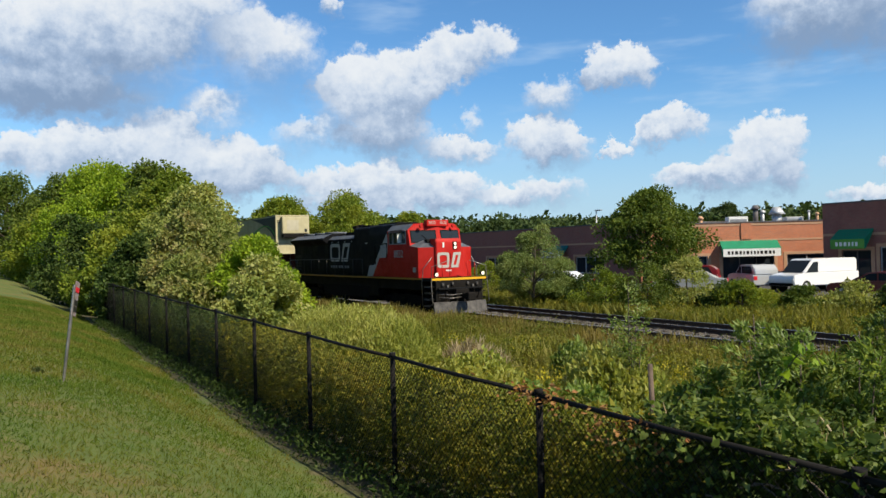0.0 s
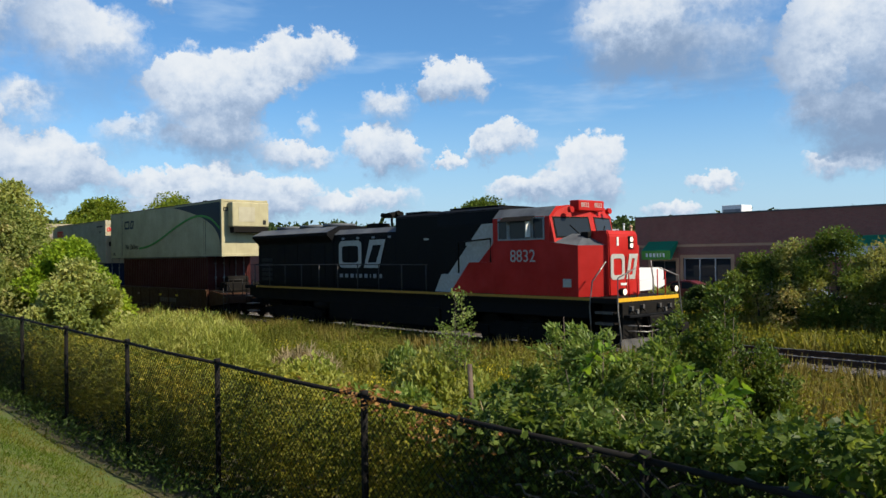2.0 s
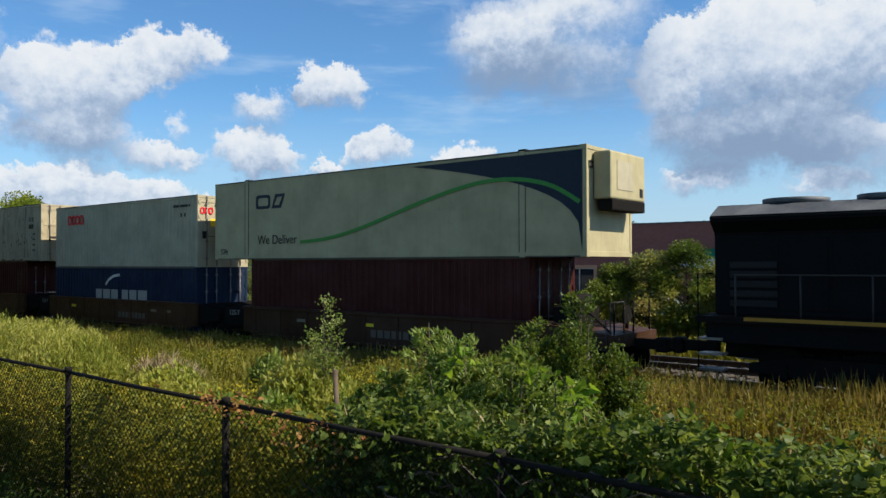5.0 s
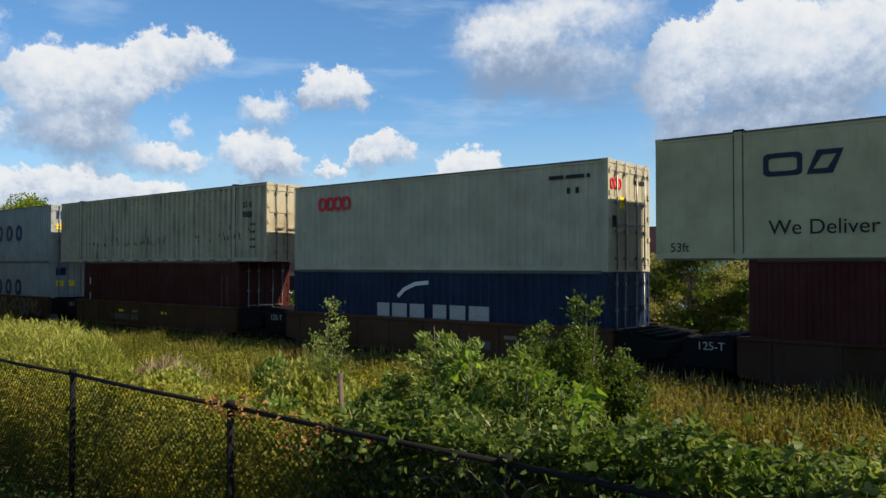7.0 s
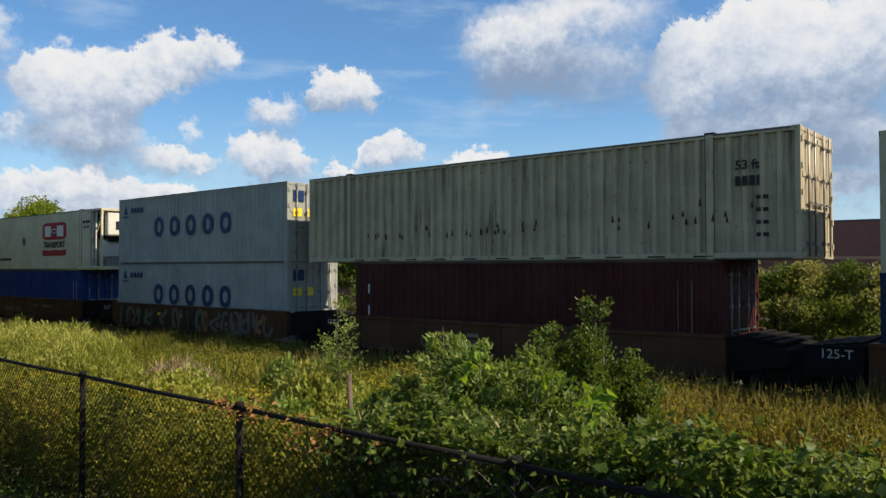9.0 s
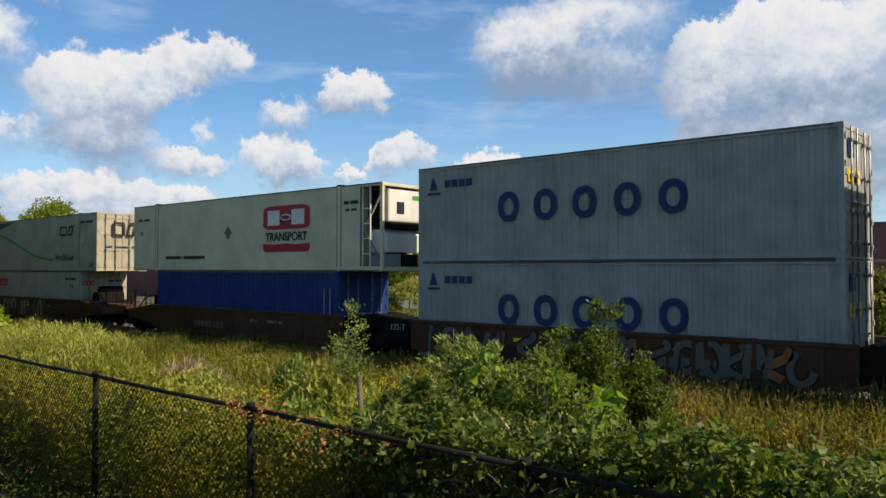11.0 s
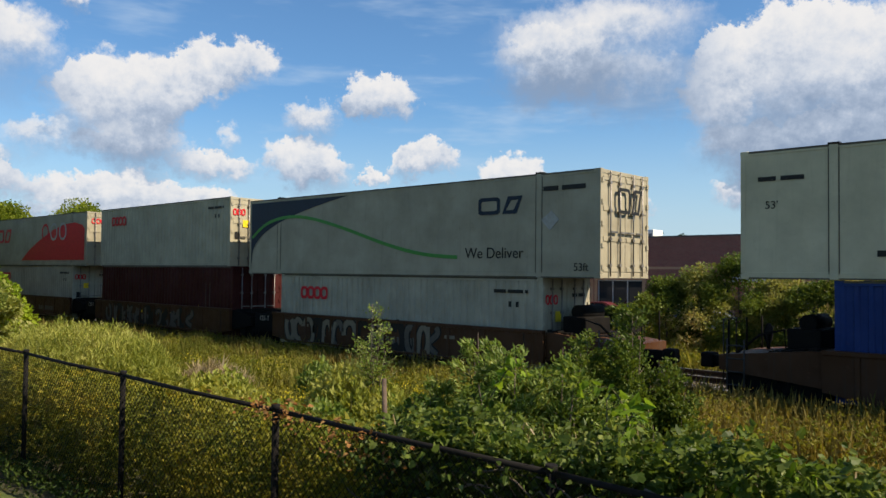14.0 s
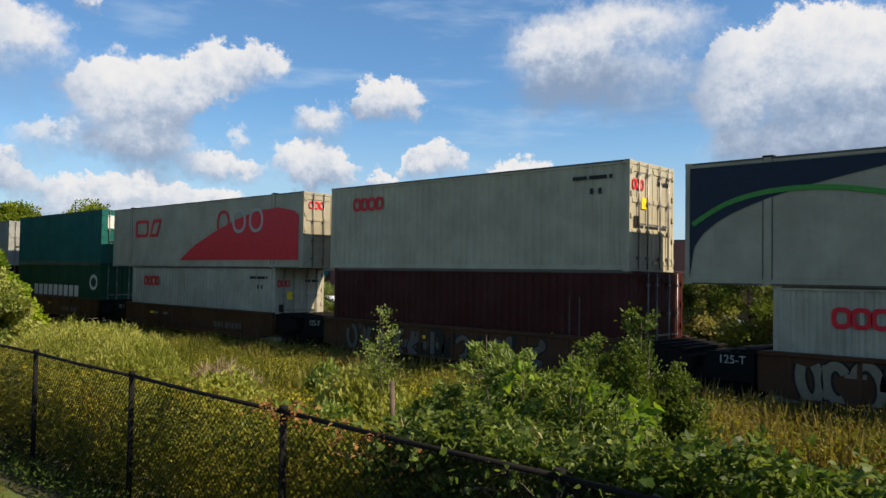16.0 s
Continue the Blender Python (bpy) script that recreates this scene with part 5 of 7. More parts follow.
        if v.co.z > 0.4 and v.co.x > 21.4:
            v.co.x -= 0.12
    part("snow_plow", plow, M_PLOW, loco, "scuffed grey steel plow")
    for x0, x1, s in ((21.36, 22.2, 1), (-0.75, 0.1, -1)):
        bm = boxed(x0, x1, -0.12, 0.12, 0.76, 1.02, 0.03)
        xx = x1 if s > 0 else x0
        box(bm, min(xx, xx + s * 0.3), max(xx, xx + s * 0.3), -0.22, 0.2, 0.68, 1.08, 0.06)
        part("coupler", bm, M_SOOT, loco)
    for yy, zz in ((-0.95, 1.45), (-0.7, 1.35), (-0.42, 1.48), (0.42, 1.48), (0.7, 1.35), (0.95, 1.45)):
        part("air_hose", tubed([(21.3, yy, zz), (21.52, yy, zz - 0.12), (21.6, yy * 0.96, zz - 0.5), (21.52, yy * 0.9, zz - 0.72)], 0.026, 6), M_SOOT, loco)
        part("hose_valve", boxed(21.36, 21.46, yy - 0.05, yy + 0.05, zz - 0.06, zz + 0.06, 0.01), M_PLOW, loco)
    part("coupler_pocket", boxed(21.3, 21.62, -0.36, 0.36, 0.6, 1.22, 0.04), M_SOOT, loco)
    part("pilot_shelf", boxed(21.3, 21.56, -1.25, 1.25, 1.2, 1.28, 0.02), M_BLACK, loco)
    for z in (0.2, 0.35):
        part("cut_lever", tubed([(21.45, -1.2, 1.2 - z), (21.7, -0.6, 1.15 - z), (21.75, 0.0, 1.2 - z)], 0.015, 5), M_STEEL, loco)


build_locomotive()

# ---- the fence along the foot of the bank ----
FENCE_Y = 4.3
M_FENCE = surface("black_fence_coating", (0.006, 0.006, 0.006), (0.014, 0.012, 0.011), 6.0, 0.85, fine=40)
M_FENCE.node_tree.nodes["Principled BSDF"].inputs["Specular IOR Level"].default_value = 0.15
M_WOOD = surface("grey_stake_wood", (0.06, 0.042, 0.03), (0.15, 0.11, 0.08), 6.0, 0.9, fine=40, relief=0.4)


def fence_top(x):
    return 1.665 - 0.0085 * (x + 6)


def build_fence():
    fence = thing("chain_link_fence", 0, FENCE_Y, 0, "black chain-link fence on round steel posts, overgrown with weeds", "fence")
    xs = [-2.95 - 3.06 * k for k in range(-3, 37)]
    for x in xs:
        z0 = float(ground_z(x, FENCE_Y)) - 0.3
        bm = tubed([(x, 0, z0), (x, 0, fence_top(x) + 0.02)], 0.034, 10)
        disc(bm, (x, 0, fence_top(x) + 0.03), 0.042, 0.05, "z", 10)
        part("post", bm, M_FENCE, fence)
    for a, b in zip(xs, xs[1:]):
        part("top_rail", tubed([(a, 0, fence_top(a)), ((a + b) / 2, 0.0, fence_top((a + b) / 2) - 0.012), (b, 0, fence_top(b))], 0.023, 8), M_FENCE, fence)
    # woven wire: two sets of slanting wires, one just before the other
    vs, fs = [], []
    for sgn, off in ((1, -0.036), (-1, -0.040)):
        for i in range(int(46 / 0.075)):
            x0 = -40 + i * 0.075
            zt, zb = fence_top(x0) - 0.01, float(np.interp(4.3, GY, GZ)) - 0.05
            h = zt - zb
            x1 = x0 + sgn * h * 0.95
            k = len(vs)
            w = 0.0029
            vs += [(x0 - w, off, zt), (x0 + w, off, zt), (x1 + w, off, zb), (x1 - w, off, zb),
                   (x0 - w, off + 0.003, zt), (x0 + w, off + 0.003, zt), (x1 + w, off + 0.003, zb), (x1 - w, off + 0.003, zb)]
            fs += [(k, k + 1, k + 2, k + 3), (k + 5, k + 4, k + 7, k + 6), (k + 4, k, k + 3, k + 7), (k + 1, k + 5, k + 6, k + 2)]
    wire = part("wire_mesh", mesh_np("wire_mesh", vs, fs, M_FENCE), M_FENCE, fence, "woven black diamond wire mesh")
    wire["kind"] = "stuff"


build_fence()

stake = thing("wooden_stake", -5.45, 5.2, -0.1, "weathered grey wooden stake leaning in the weeds", "stake")
part("stake_shaft", tubed([(0, 0, 0), (-0.02, 0, 1.0), (-0.07, 0, 2.02)], 0.025, 7), M_WOOD, stake)


def build_sign():
    x, y = -13.6, 0.86
    z = float(ground_z(x, y))
    sign = thing("warning_sign", x, y, z, "small weathered metal sign on a thin steel post in the lawn", "sign", turn=8)
    sign.rotation_euler = (radians(-7), radians(2), radians(8))
    part("post", prismed([(-0.03, -0.02), (0.03, -0.02), (0.03, 0.0), (0.012, 0.018), (-0.012, 0.018), (-0.03, 0.0)], -0.2, 1.5, "z"), M_STEEL, sign)
    face = part("plate", boxed(-0.012, -0.004, -0.16, 0.16, 1.02, 1.56, 0.004), plain("dull_sign_face", (0.26, 0.20, 0.19)), sign, "dull faded plate with red bar")
    face.rotation_euler = (radians(-8), 0, radians(66))
    face.location = (0.03, 0, 0)
    for k, m in ((1.42, M_OCEAN_RED), (1.22, M_INK), (1.12, M_INK)):
        part("notice_bar", boxed(-0.002, 0.002, -0.13, 0.13, k - 0.03, k + 0.05), m, face)


build_sign()

# ---- plants ----
L_LAWN = leafy("lawn_blades", [(0.052, 0.105, 0.009), (0.090, 0.138, 0.013), (0.132, 0.148, 0.020), (0.200, 0.162, 0.048)], 0.6, 0.4, 0.5, 0.35)
L_WEED = leafy("weed_leaves", [(0.068, 0.092, 0.012), (0.134, 0.160, 0.018), (0.240, 0.228, 0.027), (0.34, 0.30, 0.042)], 0.5, 0.5, 0.6, 0.3)
L_DRY = leafy("dry_grass", [(0.108, 0.101, 0.020), (0.180, 0.158, 0.036), (0.268, 0.220, 0.062), (0.362, 0.300, 0.118)], 0.6, 0.5, 0.5)
L_FENCE = leafy("fence_weed_leaves", [(0.073, 0.095, 0.015), (0.145, 0.161, 0.022), (0.238, 0.227, 0.029), (0.409, 0.330, 0.040)], 0.55, 0.45, 1.1, 0.3)
L_MEADOW = leafy("meadow_grass", [(0.095, 0.115, 0.020), (0.165, 0.180, 0.032), (0.250, 0.245, 0.055), (0.36, 0.33, 0.11)], 0.6, 0.5, 0.5)
L_YELLOW = leafy("yellow_flower_heads", [(0.34, 0.31, 0.02), (0.52, 0.44, 0.025), (0.62, 0.52, 0.05)], 0.6, 0.4, 0.8)
# vine green brightened so that the shoots look sunlit
L_BRIGHT = leafy("sunlit_vine_leaves", [(0.11, 0.19, 0.02), (0.19, 0.30, 0.03), (0.30, 0.40, 0.06)], 0.4, 0.5, 1.0)
L_WILLOW = leafy("willow_leaves", [(0.085, 0.130, 0.035), (0.140, 0.195, 0.055), (0.215, 0.270, 0.085), (0.30, 0.33, 0.13)], 0.5, 0.45, 0.5)
L_RUSSET = leafy("russet_olive_leaves", [(0.106, 0.152, 0.029), (0.185, 0.225, 0.053), (0.284, 0.284, 0.093), (0.437, 0.330, 0.159)], 0.5, 0.45, 0.5, 0.3)
L_LIME = leafy("sunny_leaves", [(0.098, 0.163, 0.013), (0.176, 0.267, 0.018), (0.286, 0.384, 0.029), (0.403, 0.468, 0.052)], 0.45, 0.5, 0.35)
L_GOLD = leafy("goldenrod_leaves", [(0.16, 0.20, 0.03), (0.28, 0.31, 0.06), (0.42, 0.42, 0.11), (0.54, 0.51, 0.20)], 0.5, 0.5, 0.8)
L_SHRUB = leafy("shrub_leaves", [(0.063, 0.113, 0.020), (0.127, 0.194, 0.036), (0.237, 0.305, 0.077), (0.463, 0.508, 0.215)], 0.4, 0.5, 0.8, 0.6)
L_VINE = leafy("vine_leaves", [(0.028, 0.052, 0.011), (0.060, 0.102, 0.018), (0.135, 0.185, 0.038), (0.31, 0.35, 0.11)], 0.45, 0.5, 1.2)
L_TREE = leafy("tree_leaves", [(0.074, 0.119, 0.014), (0.131, 0.186, 0.020), (0.220, 0.265, 0.029), (0.320, 0.344, 0.048)], 0.45, 0.48, 0.35)
L_OLIVE = leafy("silvery_olive_leaves", [(0.139, 0.182, 0.044), (0.237, 0.278, 0.064), (0.361, 0.376, 0.113), (0.501, 0.472, 0.202)], 0.5, 0.45, 0.5)
L_SAPLING = leafy("sapling_leaves", [(0.040, 0.072, 0.012), (0.075, 0.115, 0.018), (0.125, 0.170, 0.028), (0.20, 0.24, 0.05)], 0.45, 0.42, 0.8)
# green of the dark bushes; also stands in for shade along the fence
L_DARK = leafy("dark_bush_and_shade_leaves", [(0.025, 0.050, 0.013), (0.044, 0.075, 0.015), (0.069, 0.106, 0.022), (0.112, 0.138, 0.031)], 0.5, 0.35, 0.5)
L_FAR = leafy("far_leaves", [(0.027, 0.050, 0.014), (0.041, 0.068, 0.020), (0.063, 0.095, 0.027), (0.081, 0.108, 0.032)], 0.6, 0.3, 0.1)
L_STRAW = leafy("dry_straw", [(0.22, 0.17, 0.09), (0.36, 0.29, 0.17), (0.50, 0.42, 0.27)], 0.6, 0.3, 1.0)
L_RUST = leafy("withered_leaves", [(0.22, 0.09, 0.03), (0.32, 0.15, 0.05), (0.40, 0.24, 0.10)], 0.6, 0.35, 2.0)
M_BARK = surface("bark", (0.05, 0.04, 0.03), (0.14, 0.11, 0.085), 4.0, 0.95, fine=30, relief=0.7, depth=0.02)
M_STALK = surface("green_stalk", (0.06, 0.07, 0.025), (0.14, 0.13, 0.05), 4.0, 0.8)


def unit(v):
    return v / np.maximum(np.linalg.norm(v, axis=-1, keepdims=True), 1e-6)


def leaf_arrays(p, d, length, width, rng, fold=0.25):
    """A leaf for each point: a folded blade along d, four corners each."""
    n = len(p)
    d = unit(d)
    s = unit(np.cross(d, rng.normal(size=(n, 3))))
    u = np.cross(s, d)
    L, W = length[:, None], width[:, None]
    mid = p + d * L * 0.45 + u * W * fold
    v = np.stack([p, mid + s * W, p + d * L - u * L * 0.15, mid - s * W], 1)
    f = (np.arange(n)[:, None] * 4 + np.arange(4)[None])
    return v.reshape(-1, 3), f


def leaf_object(name, p, d, length, width, mat, rng, label="", category="", kind="", parent=None, fold=0.25):
    v, f = leaf_arrays(p, d, length, width, rng, fold)
    # two triangles that meet along the midrib
    t = np.concatenate([f[:, [0, 1, 2]], f[:, [0, 2, 3]]])
    ob = new(name, mesh_np(name, v, t, mat))
    if parent is not None:
        ob.parent = parent
    return tagged(ob, label, category, kind=kind)


def broad_leaves(name, p, d, length, mat, rng, label="", category="", kind="", parent=None):
    """Lobed, heart-shaped leaves: each a fan of eight triangles, cupped along the midrib."""
    n = len(p)
    d = unit(d)
    s = unit(np.cross(d, rng.normal(size=(n, 3)) * np.array([0.5, 0.5, 1.0])))
    u = np.cross(s, d)
    shape = np.array([(0.0, 0.0, 0.0), (-0.10, 0.26, 0.05), (0.16, 0.50, 0.10), (0.36, 0.36, 0.05), (0.58, 0.38, 0.04), (1.0, 0.0, -0.16),
                      (0.58, -0.38, 0.04), (0.36, -0.36, 0.05), (0.16, -0.50, 0.10), (-0.10, -0.26, 0.05), (0.35, 0.0, -0.03)])
    q = shape[None] * length[:, None, None] * np.stack([np.ones(n), rng.uniform(0.75, 1.1, n), rng.uniform(0.3, 2.2, n)], -1)[:, None]
    v = p[:, None] + q[..., :1] * d[:, None] + q[..., 1:2] * s[:, None] + q[..., 2:] * u[:, None]
    tri = np.array([(10, i, (i + 1) % 10) for i in range(10)])
    f = (np.arange(n)[:, None, None] * 11 + tri[None]).reshape(-1, 3)
    ob = new(name, mesh_np(name, v.reshape(-1, 3), f, mat))
    if parent is not None:
        ob.parent = parent
    return tagged(ob, label, category, kind=kind)


def soft_noise(x, y, seed, size):
    a = np.random.default_rng(seed).uniform(0, 6.28, 8)
    r = 0
    for i in range(4):
        k = (1.9 ** i) / size
        r = r + np.sin(x * k * (1 + 0.13 * i) + a[i] + 1.7 * np.sin(y * k * 0.7 + a[i + 4])) * np.cos(y * k * 1.1 + a[i + 4] + x * k * 0.3) / (1.5 ** i)
    return r / 1.6


def upward(rng, n, lift):
    d = rng.normal(size=(n, 3))
    d[:, 2] = np.abs(d[:, 2]) * 0.6 + lift
    return d


def lawn_blades():
    rng = np.random.default_rng(21)
    n = 240000
    x = 7.0 - 52 * rng.uniform(0, 1, n) ** 1.25
    y = rng.uniform(-5.5, 3.75, n)
    keep = (y < 3.55 + 0.25 * soft_noise(x, y, 2, 0.8))
    x, y = x[keep], y[keep]
    n = len(x)
    p = np.stack([x, y, ground_z(x, y) - 0.005], -1)
    far = np.clip(-x / 12, 0.8, 2.2)
    leaf_object("lawn_grass", p, upward(rng, n, 0.7), rng.uniform(0.04, 0.10, n) * far ** 0.4, rng.uniform(0.004, 0.008, n) * far, L_LAWN, rng,
                "short mown lawn grass, green with straw-coloured patches", "grass", "stuff")


def weed_height(x, y):
    h = np.interp(y, (4.4, 5.5, 8, 12, 15, 16.9), (1.1, 0.95, 0.72, 0.72, 0.80, 0.72))
    h = h * (1 + 0.42 * soft_noise(x, y, 4, 1.4))
    return np.where((x > -8.5) & (y > 12), h * 1.18, h)


def weeds():
    rng = np.random.default_rng(22)
    # broad-leaved weeds
    n = 150000
    x = rng.uniform(-34, 4, n)
    y = 4.4 + 12.2 * rng.uniform(0, 1, n) ** 1.25
    clump = soft_noise(x, y, 9, 0.7)
    keep = rng.uniform(-1.1, 1.0, n) < clump + 0.25
    x, y = x[keep], y[keep]
    n = len(x)
    z = ground_z(x, y) + weed_height(x, y) * rng.uniform(0.1, 1.0, n) ** 0.6
    s = rng.uniform(0.05, 0.12, n)
    leaf_object("weed_thicket", np.stack([x, y, z], -1), upward(rng, n, 0.25), s, s * rng.uniform(0.16, 0.34, n), L_WEED, rng,
                "dense green and yellowing weeds between fence and track", "weeds", "stuff")
    # tall seeding grass
    n = 95000
    x = rng.uniform(-40, 6, n)
    y = rng.uniform(5.2, 16.9, n)
    keep = rng.uniform(-1.0, 1.0, n) < soft_noise(x, y, 14, 1.3) + 0.1 + 0.8 * ((x > -9) & (y > 9)) + 0.5 * (y > 13)
    x, y = x[keep], y[keep]
    n = len(x)
    h = weed_height(x, y) * rng.uniform(0.5, 1.12, n)
    dry = (x > -9.5 + rng.normal(0, 0.8, n)) & (y > 8.5)
    for side, nm, mt, lb in ((dry, "tall_grass", L_DRY, "tall straw-yellow grass gone to seed beside the track"),
                             (~dry, "meadow_grass", L_MEADOW, "tall green and yellowing grass among the weeds")):
        k = int(side.sum())
        leaf_object(nm, np.stack([x, y, ground_z(x, y)], -1)[side], upward(rng, k, 2.6), h[side], rng.uniform(0.005, 0.011, k), mt, rng, lb, "grass", "stuff")
    # a dense fringe along the ballast's edge
    n = 26000
    x, y = rng.uniform(-45, 7, n), rng.uniform(15.2, 17.1, n)
    h = np.interp(x, (-14, -8), (0.92, 1.12)) * rng.uniform(0.6, 1.1, n) * (1 + 0.2 * soft_noise(x, y, 27, 0.9))
    leaf_object("trackside_grass", np.stack([x, y, ground_z(x, y)], -1), upward(rng, n, 2.8), h, rng.uniform(0.008, 0.016, n), L_DRY, rng,
                "brown seeding grass along the edge of the ballast", "grass", "stuff")
    # seed heads
    n = 60000
    x = rng.uniform(-30, 6, n)
    y = rng.uniform(7, 16.9, n)
    keep = rng.uniform(-1.0, 1.0, n) < soft_noise(x, y, 14, 1.3) + 0.9 * ((x > -9) & (y > 9))
    x, y = x[keep], y[keep]
    n = len(x)
    z = ground_z(x, y) + weed_height(x, y) * rng.uniform(0.8, 1.2, n)
    dry = x > -9.5 + rng.normal(0, 0.8, n)
    for side, mt, lb in ((dry, L_DRY, "straw-coloured seed heads over the tall grass"), (~dry, L_MEADOW, "pale green seed heads over the meadow grass")):
        k = int(side.sum())
        leaf_object("grass_seed_heads", np.stack([x, y, z], -1)[side], upward(rng, k, 0.8), rng.uniform(0.03, 0.07, k), rng.uniform(0.006, 0.012, k), mt, rng, lb, "grass", "stuff")
    # what grows against the wire: olive and gold in clumps, shade put into darker leaves low down and by the thicket
    n = 150000
    x = -42 + 47 * rng.uniform(0, 1, n) ** 0.7
    y = 4.37 + np.abs(rng.normal(0, 0.4, n))
    keep = (rng.uniform(-1.0, 1.0, n) < soft_noise(x, y * 3, 19, 0.5) + 0.4) & (x < -4.7 + rng.normal(0, 0.25, n))
    x, y = x[keep], y[keep]
    n = len(x)
    k = rng.uniform(0, 1, n)
    z = -0.05 + k * (fence_top(x) - 0.05 + 0.12 * soft_noise(x, x, 5, 0.9) - 0.15 * (x < -9))
    s = 0.03 + 0.075 * rng.uniform(0, 1, n) ** 2
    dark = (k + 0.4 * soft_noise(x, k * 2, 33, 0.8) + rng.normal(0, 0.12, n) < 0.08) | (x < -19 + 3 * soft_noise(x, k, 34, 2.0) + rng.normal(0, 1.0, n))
    for side, nm, mt, lb in ((dark, "fence_shade_weeds", L_DARK, "weeds against the wire fence, shade put into their dark green leaves"),
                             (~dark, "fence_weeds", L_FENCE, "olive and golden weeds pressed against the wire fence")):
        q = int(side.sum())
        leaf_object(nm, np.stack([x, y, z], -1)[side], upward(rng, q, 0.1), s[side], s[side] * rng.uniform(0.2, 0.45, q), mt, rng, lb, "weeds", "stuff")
    # yellow flower heads in drifts over the weeds
    n = 26000
    x, y = rng.uniform(-26, -6, n), rng.uniform(5.4, 13.5, n)
    keep = soft_noise(x, y, 37, 0.9) > 0.42 + 0.25 * rng.uniform(0, 1, n)
    x, y = x[keep], y[keep]
    n = len(x)
    z = ground_z(x, y) + weed_height(x, y) * rng.uniform(0.75, 1.08, n)
    s = rng.uniform(0.03, 0.07, n)
    leaf_object("yellow_wildflowers", np.stack([x, y, z], -1), upward(rng, n, 0.5), s, s * 0.36, L_YELLOW, rng,
                "yellow flowering weeds in drifts behind the fence", "weeds", "stuff")
    # dead leaves caught on the rail
    n = 280
    x = np.where(rng.uniform(size=n) < 0.6, rng.normal(-6.0, 0.28, n), rng.normal(-4.9, 0.25, n))
    y = rng.normal(FENCE_Y, 0.06, n)
    z = fence_top(x) + rng.normal(-0.02, 0.045, n) - 0.3 * (x > -5.4) * rng.uniform(0, 1, n) ** 2
    s = rng.uniform(0.03, 0.07, n)
    leaf_object("withered_vine", np.stack([x, y, z], -1), upward(rng, n, -0.4), s, s * 0.35, L_RUST, rng,
                "withered orange-brown vine leaves on the fence rail", "vine", "stuff")
    # plants at the foot of the lawn, the fence's shade put into their dark leaf colour
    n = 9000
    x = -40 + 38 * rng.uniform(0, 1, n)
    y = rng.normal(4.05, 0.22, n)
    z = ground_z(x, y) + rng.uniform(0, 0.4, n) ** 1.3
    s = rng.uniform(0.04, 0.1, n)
    leaf_object("fence_foot_shade_weeds", np.stack([x, y, z], -1), upward(rng, n, 0.4), s, s * 0.22, L_DARK, rng,
                "low weeds along the fence foot, darkened to stand for its shade", "weeds", "stuff")


def mound(x, y, rx, ry, top, n, seed, mat, label, size=(0.07, 0.16), slim=0.12, name="goldenrod_clump"):
    """A rounded clump of many stems: leaves fill an uneven dome; stems stand in it."""
    rng = np.random.default_rng(seed)
    ob = thing(name, x, y, float(ground_z(x, y)), label, "bush")
    a, r = rng.uniform(0, 6.28, n), rng.uniform(0, 1, n) ** 0.5
    px, py = rx * r * np.cos(a), ry * r * np.sin(a)
    hh = (top - float(ground_z(x, y))) * np.sqrt(np.maximum(0.05, 1 - r ** 2.4)) * (0.9 + 0.16 * soft_noise(px + x, py + y, seed, 0.5))
    pz = hh * rng.uniform(0.15, 1.0, n) ** 0.45
    d = upward(rng, n, 1.3)
    d[:, 0] += px / rx * 0.5
    s = rng.uniform(*size, n)
    leaf_object("leaves", np.stack([px, py, pz], -1), d, s, s * slim, mat, rng, kind="stuff", parent=ob)
    bm = bmesh.new()
    for i in range(26):
        k = rng.integers(n)
        tube(bm, [(px[k] * 0.7, py[k] * 0.7, -0.1), (px[k], py[k], hh[k] * 0.9)], 0.008, 4, 0.004)
    st = part("stems", bm, M_STALK, ob)
    st["kind"] = "stuff"
    return ob


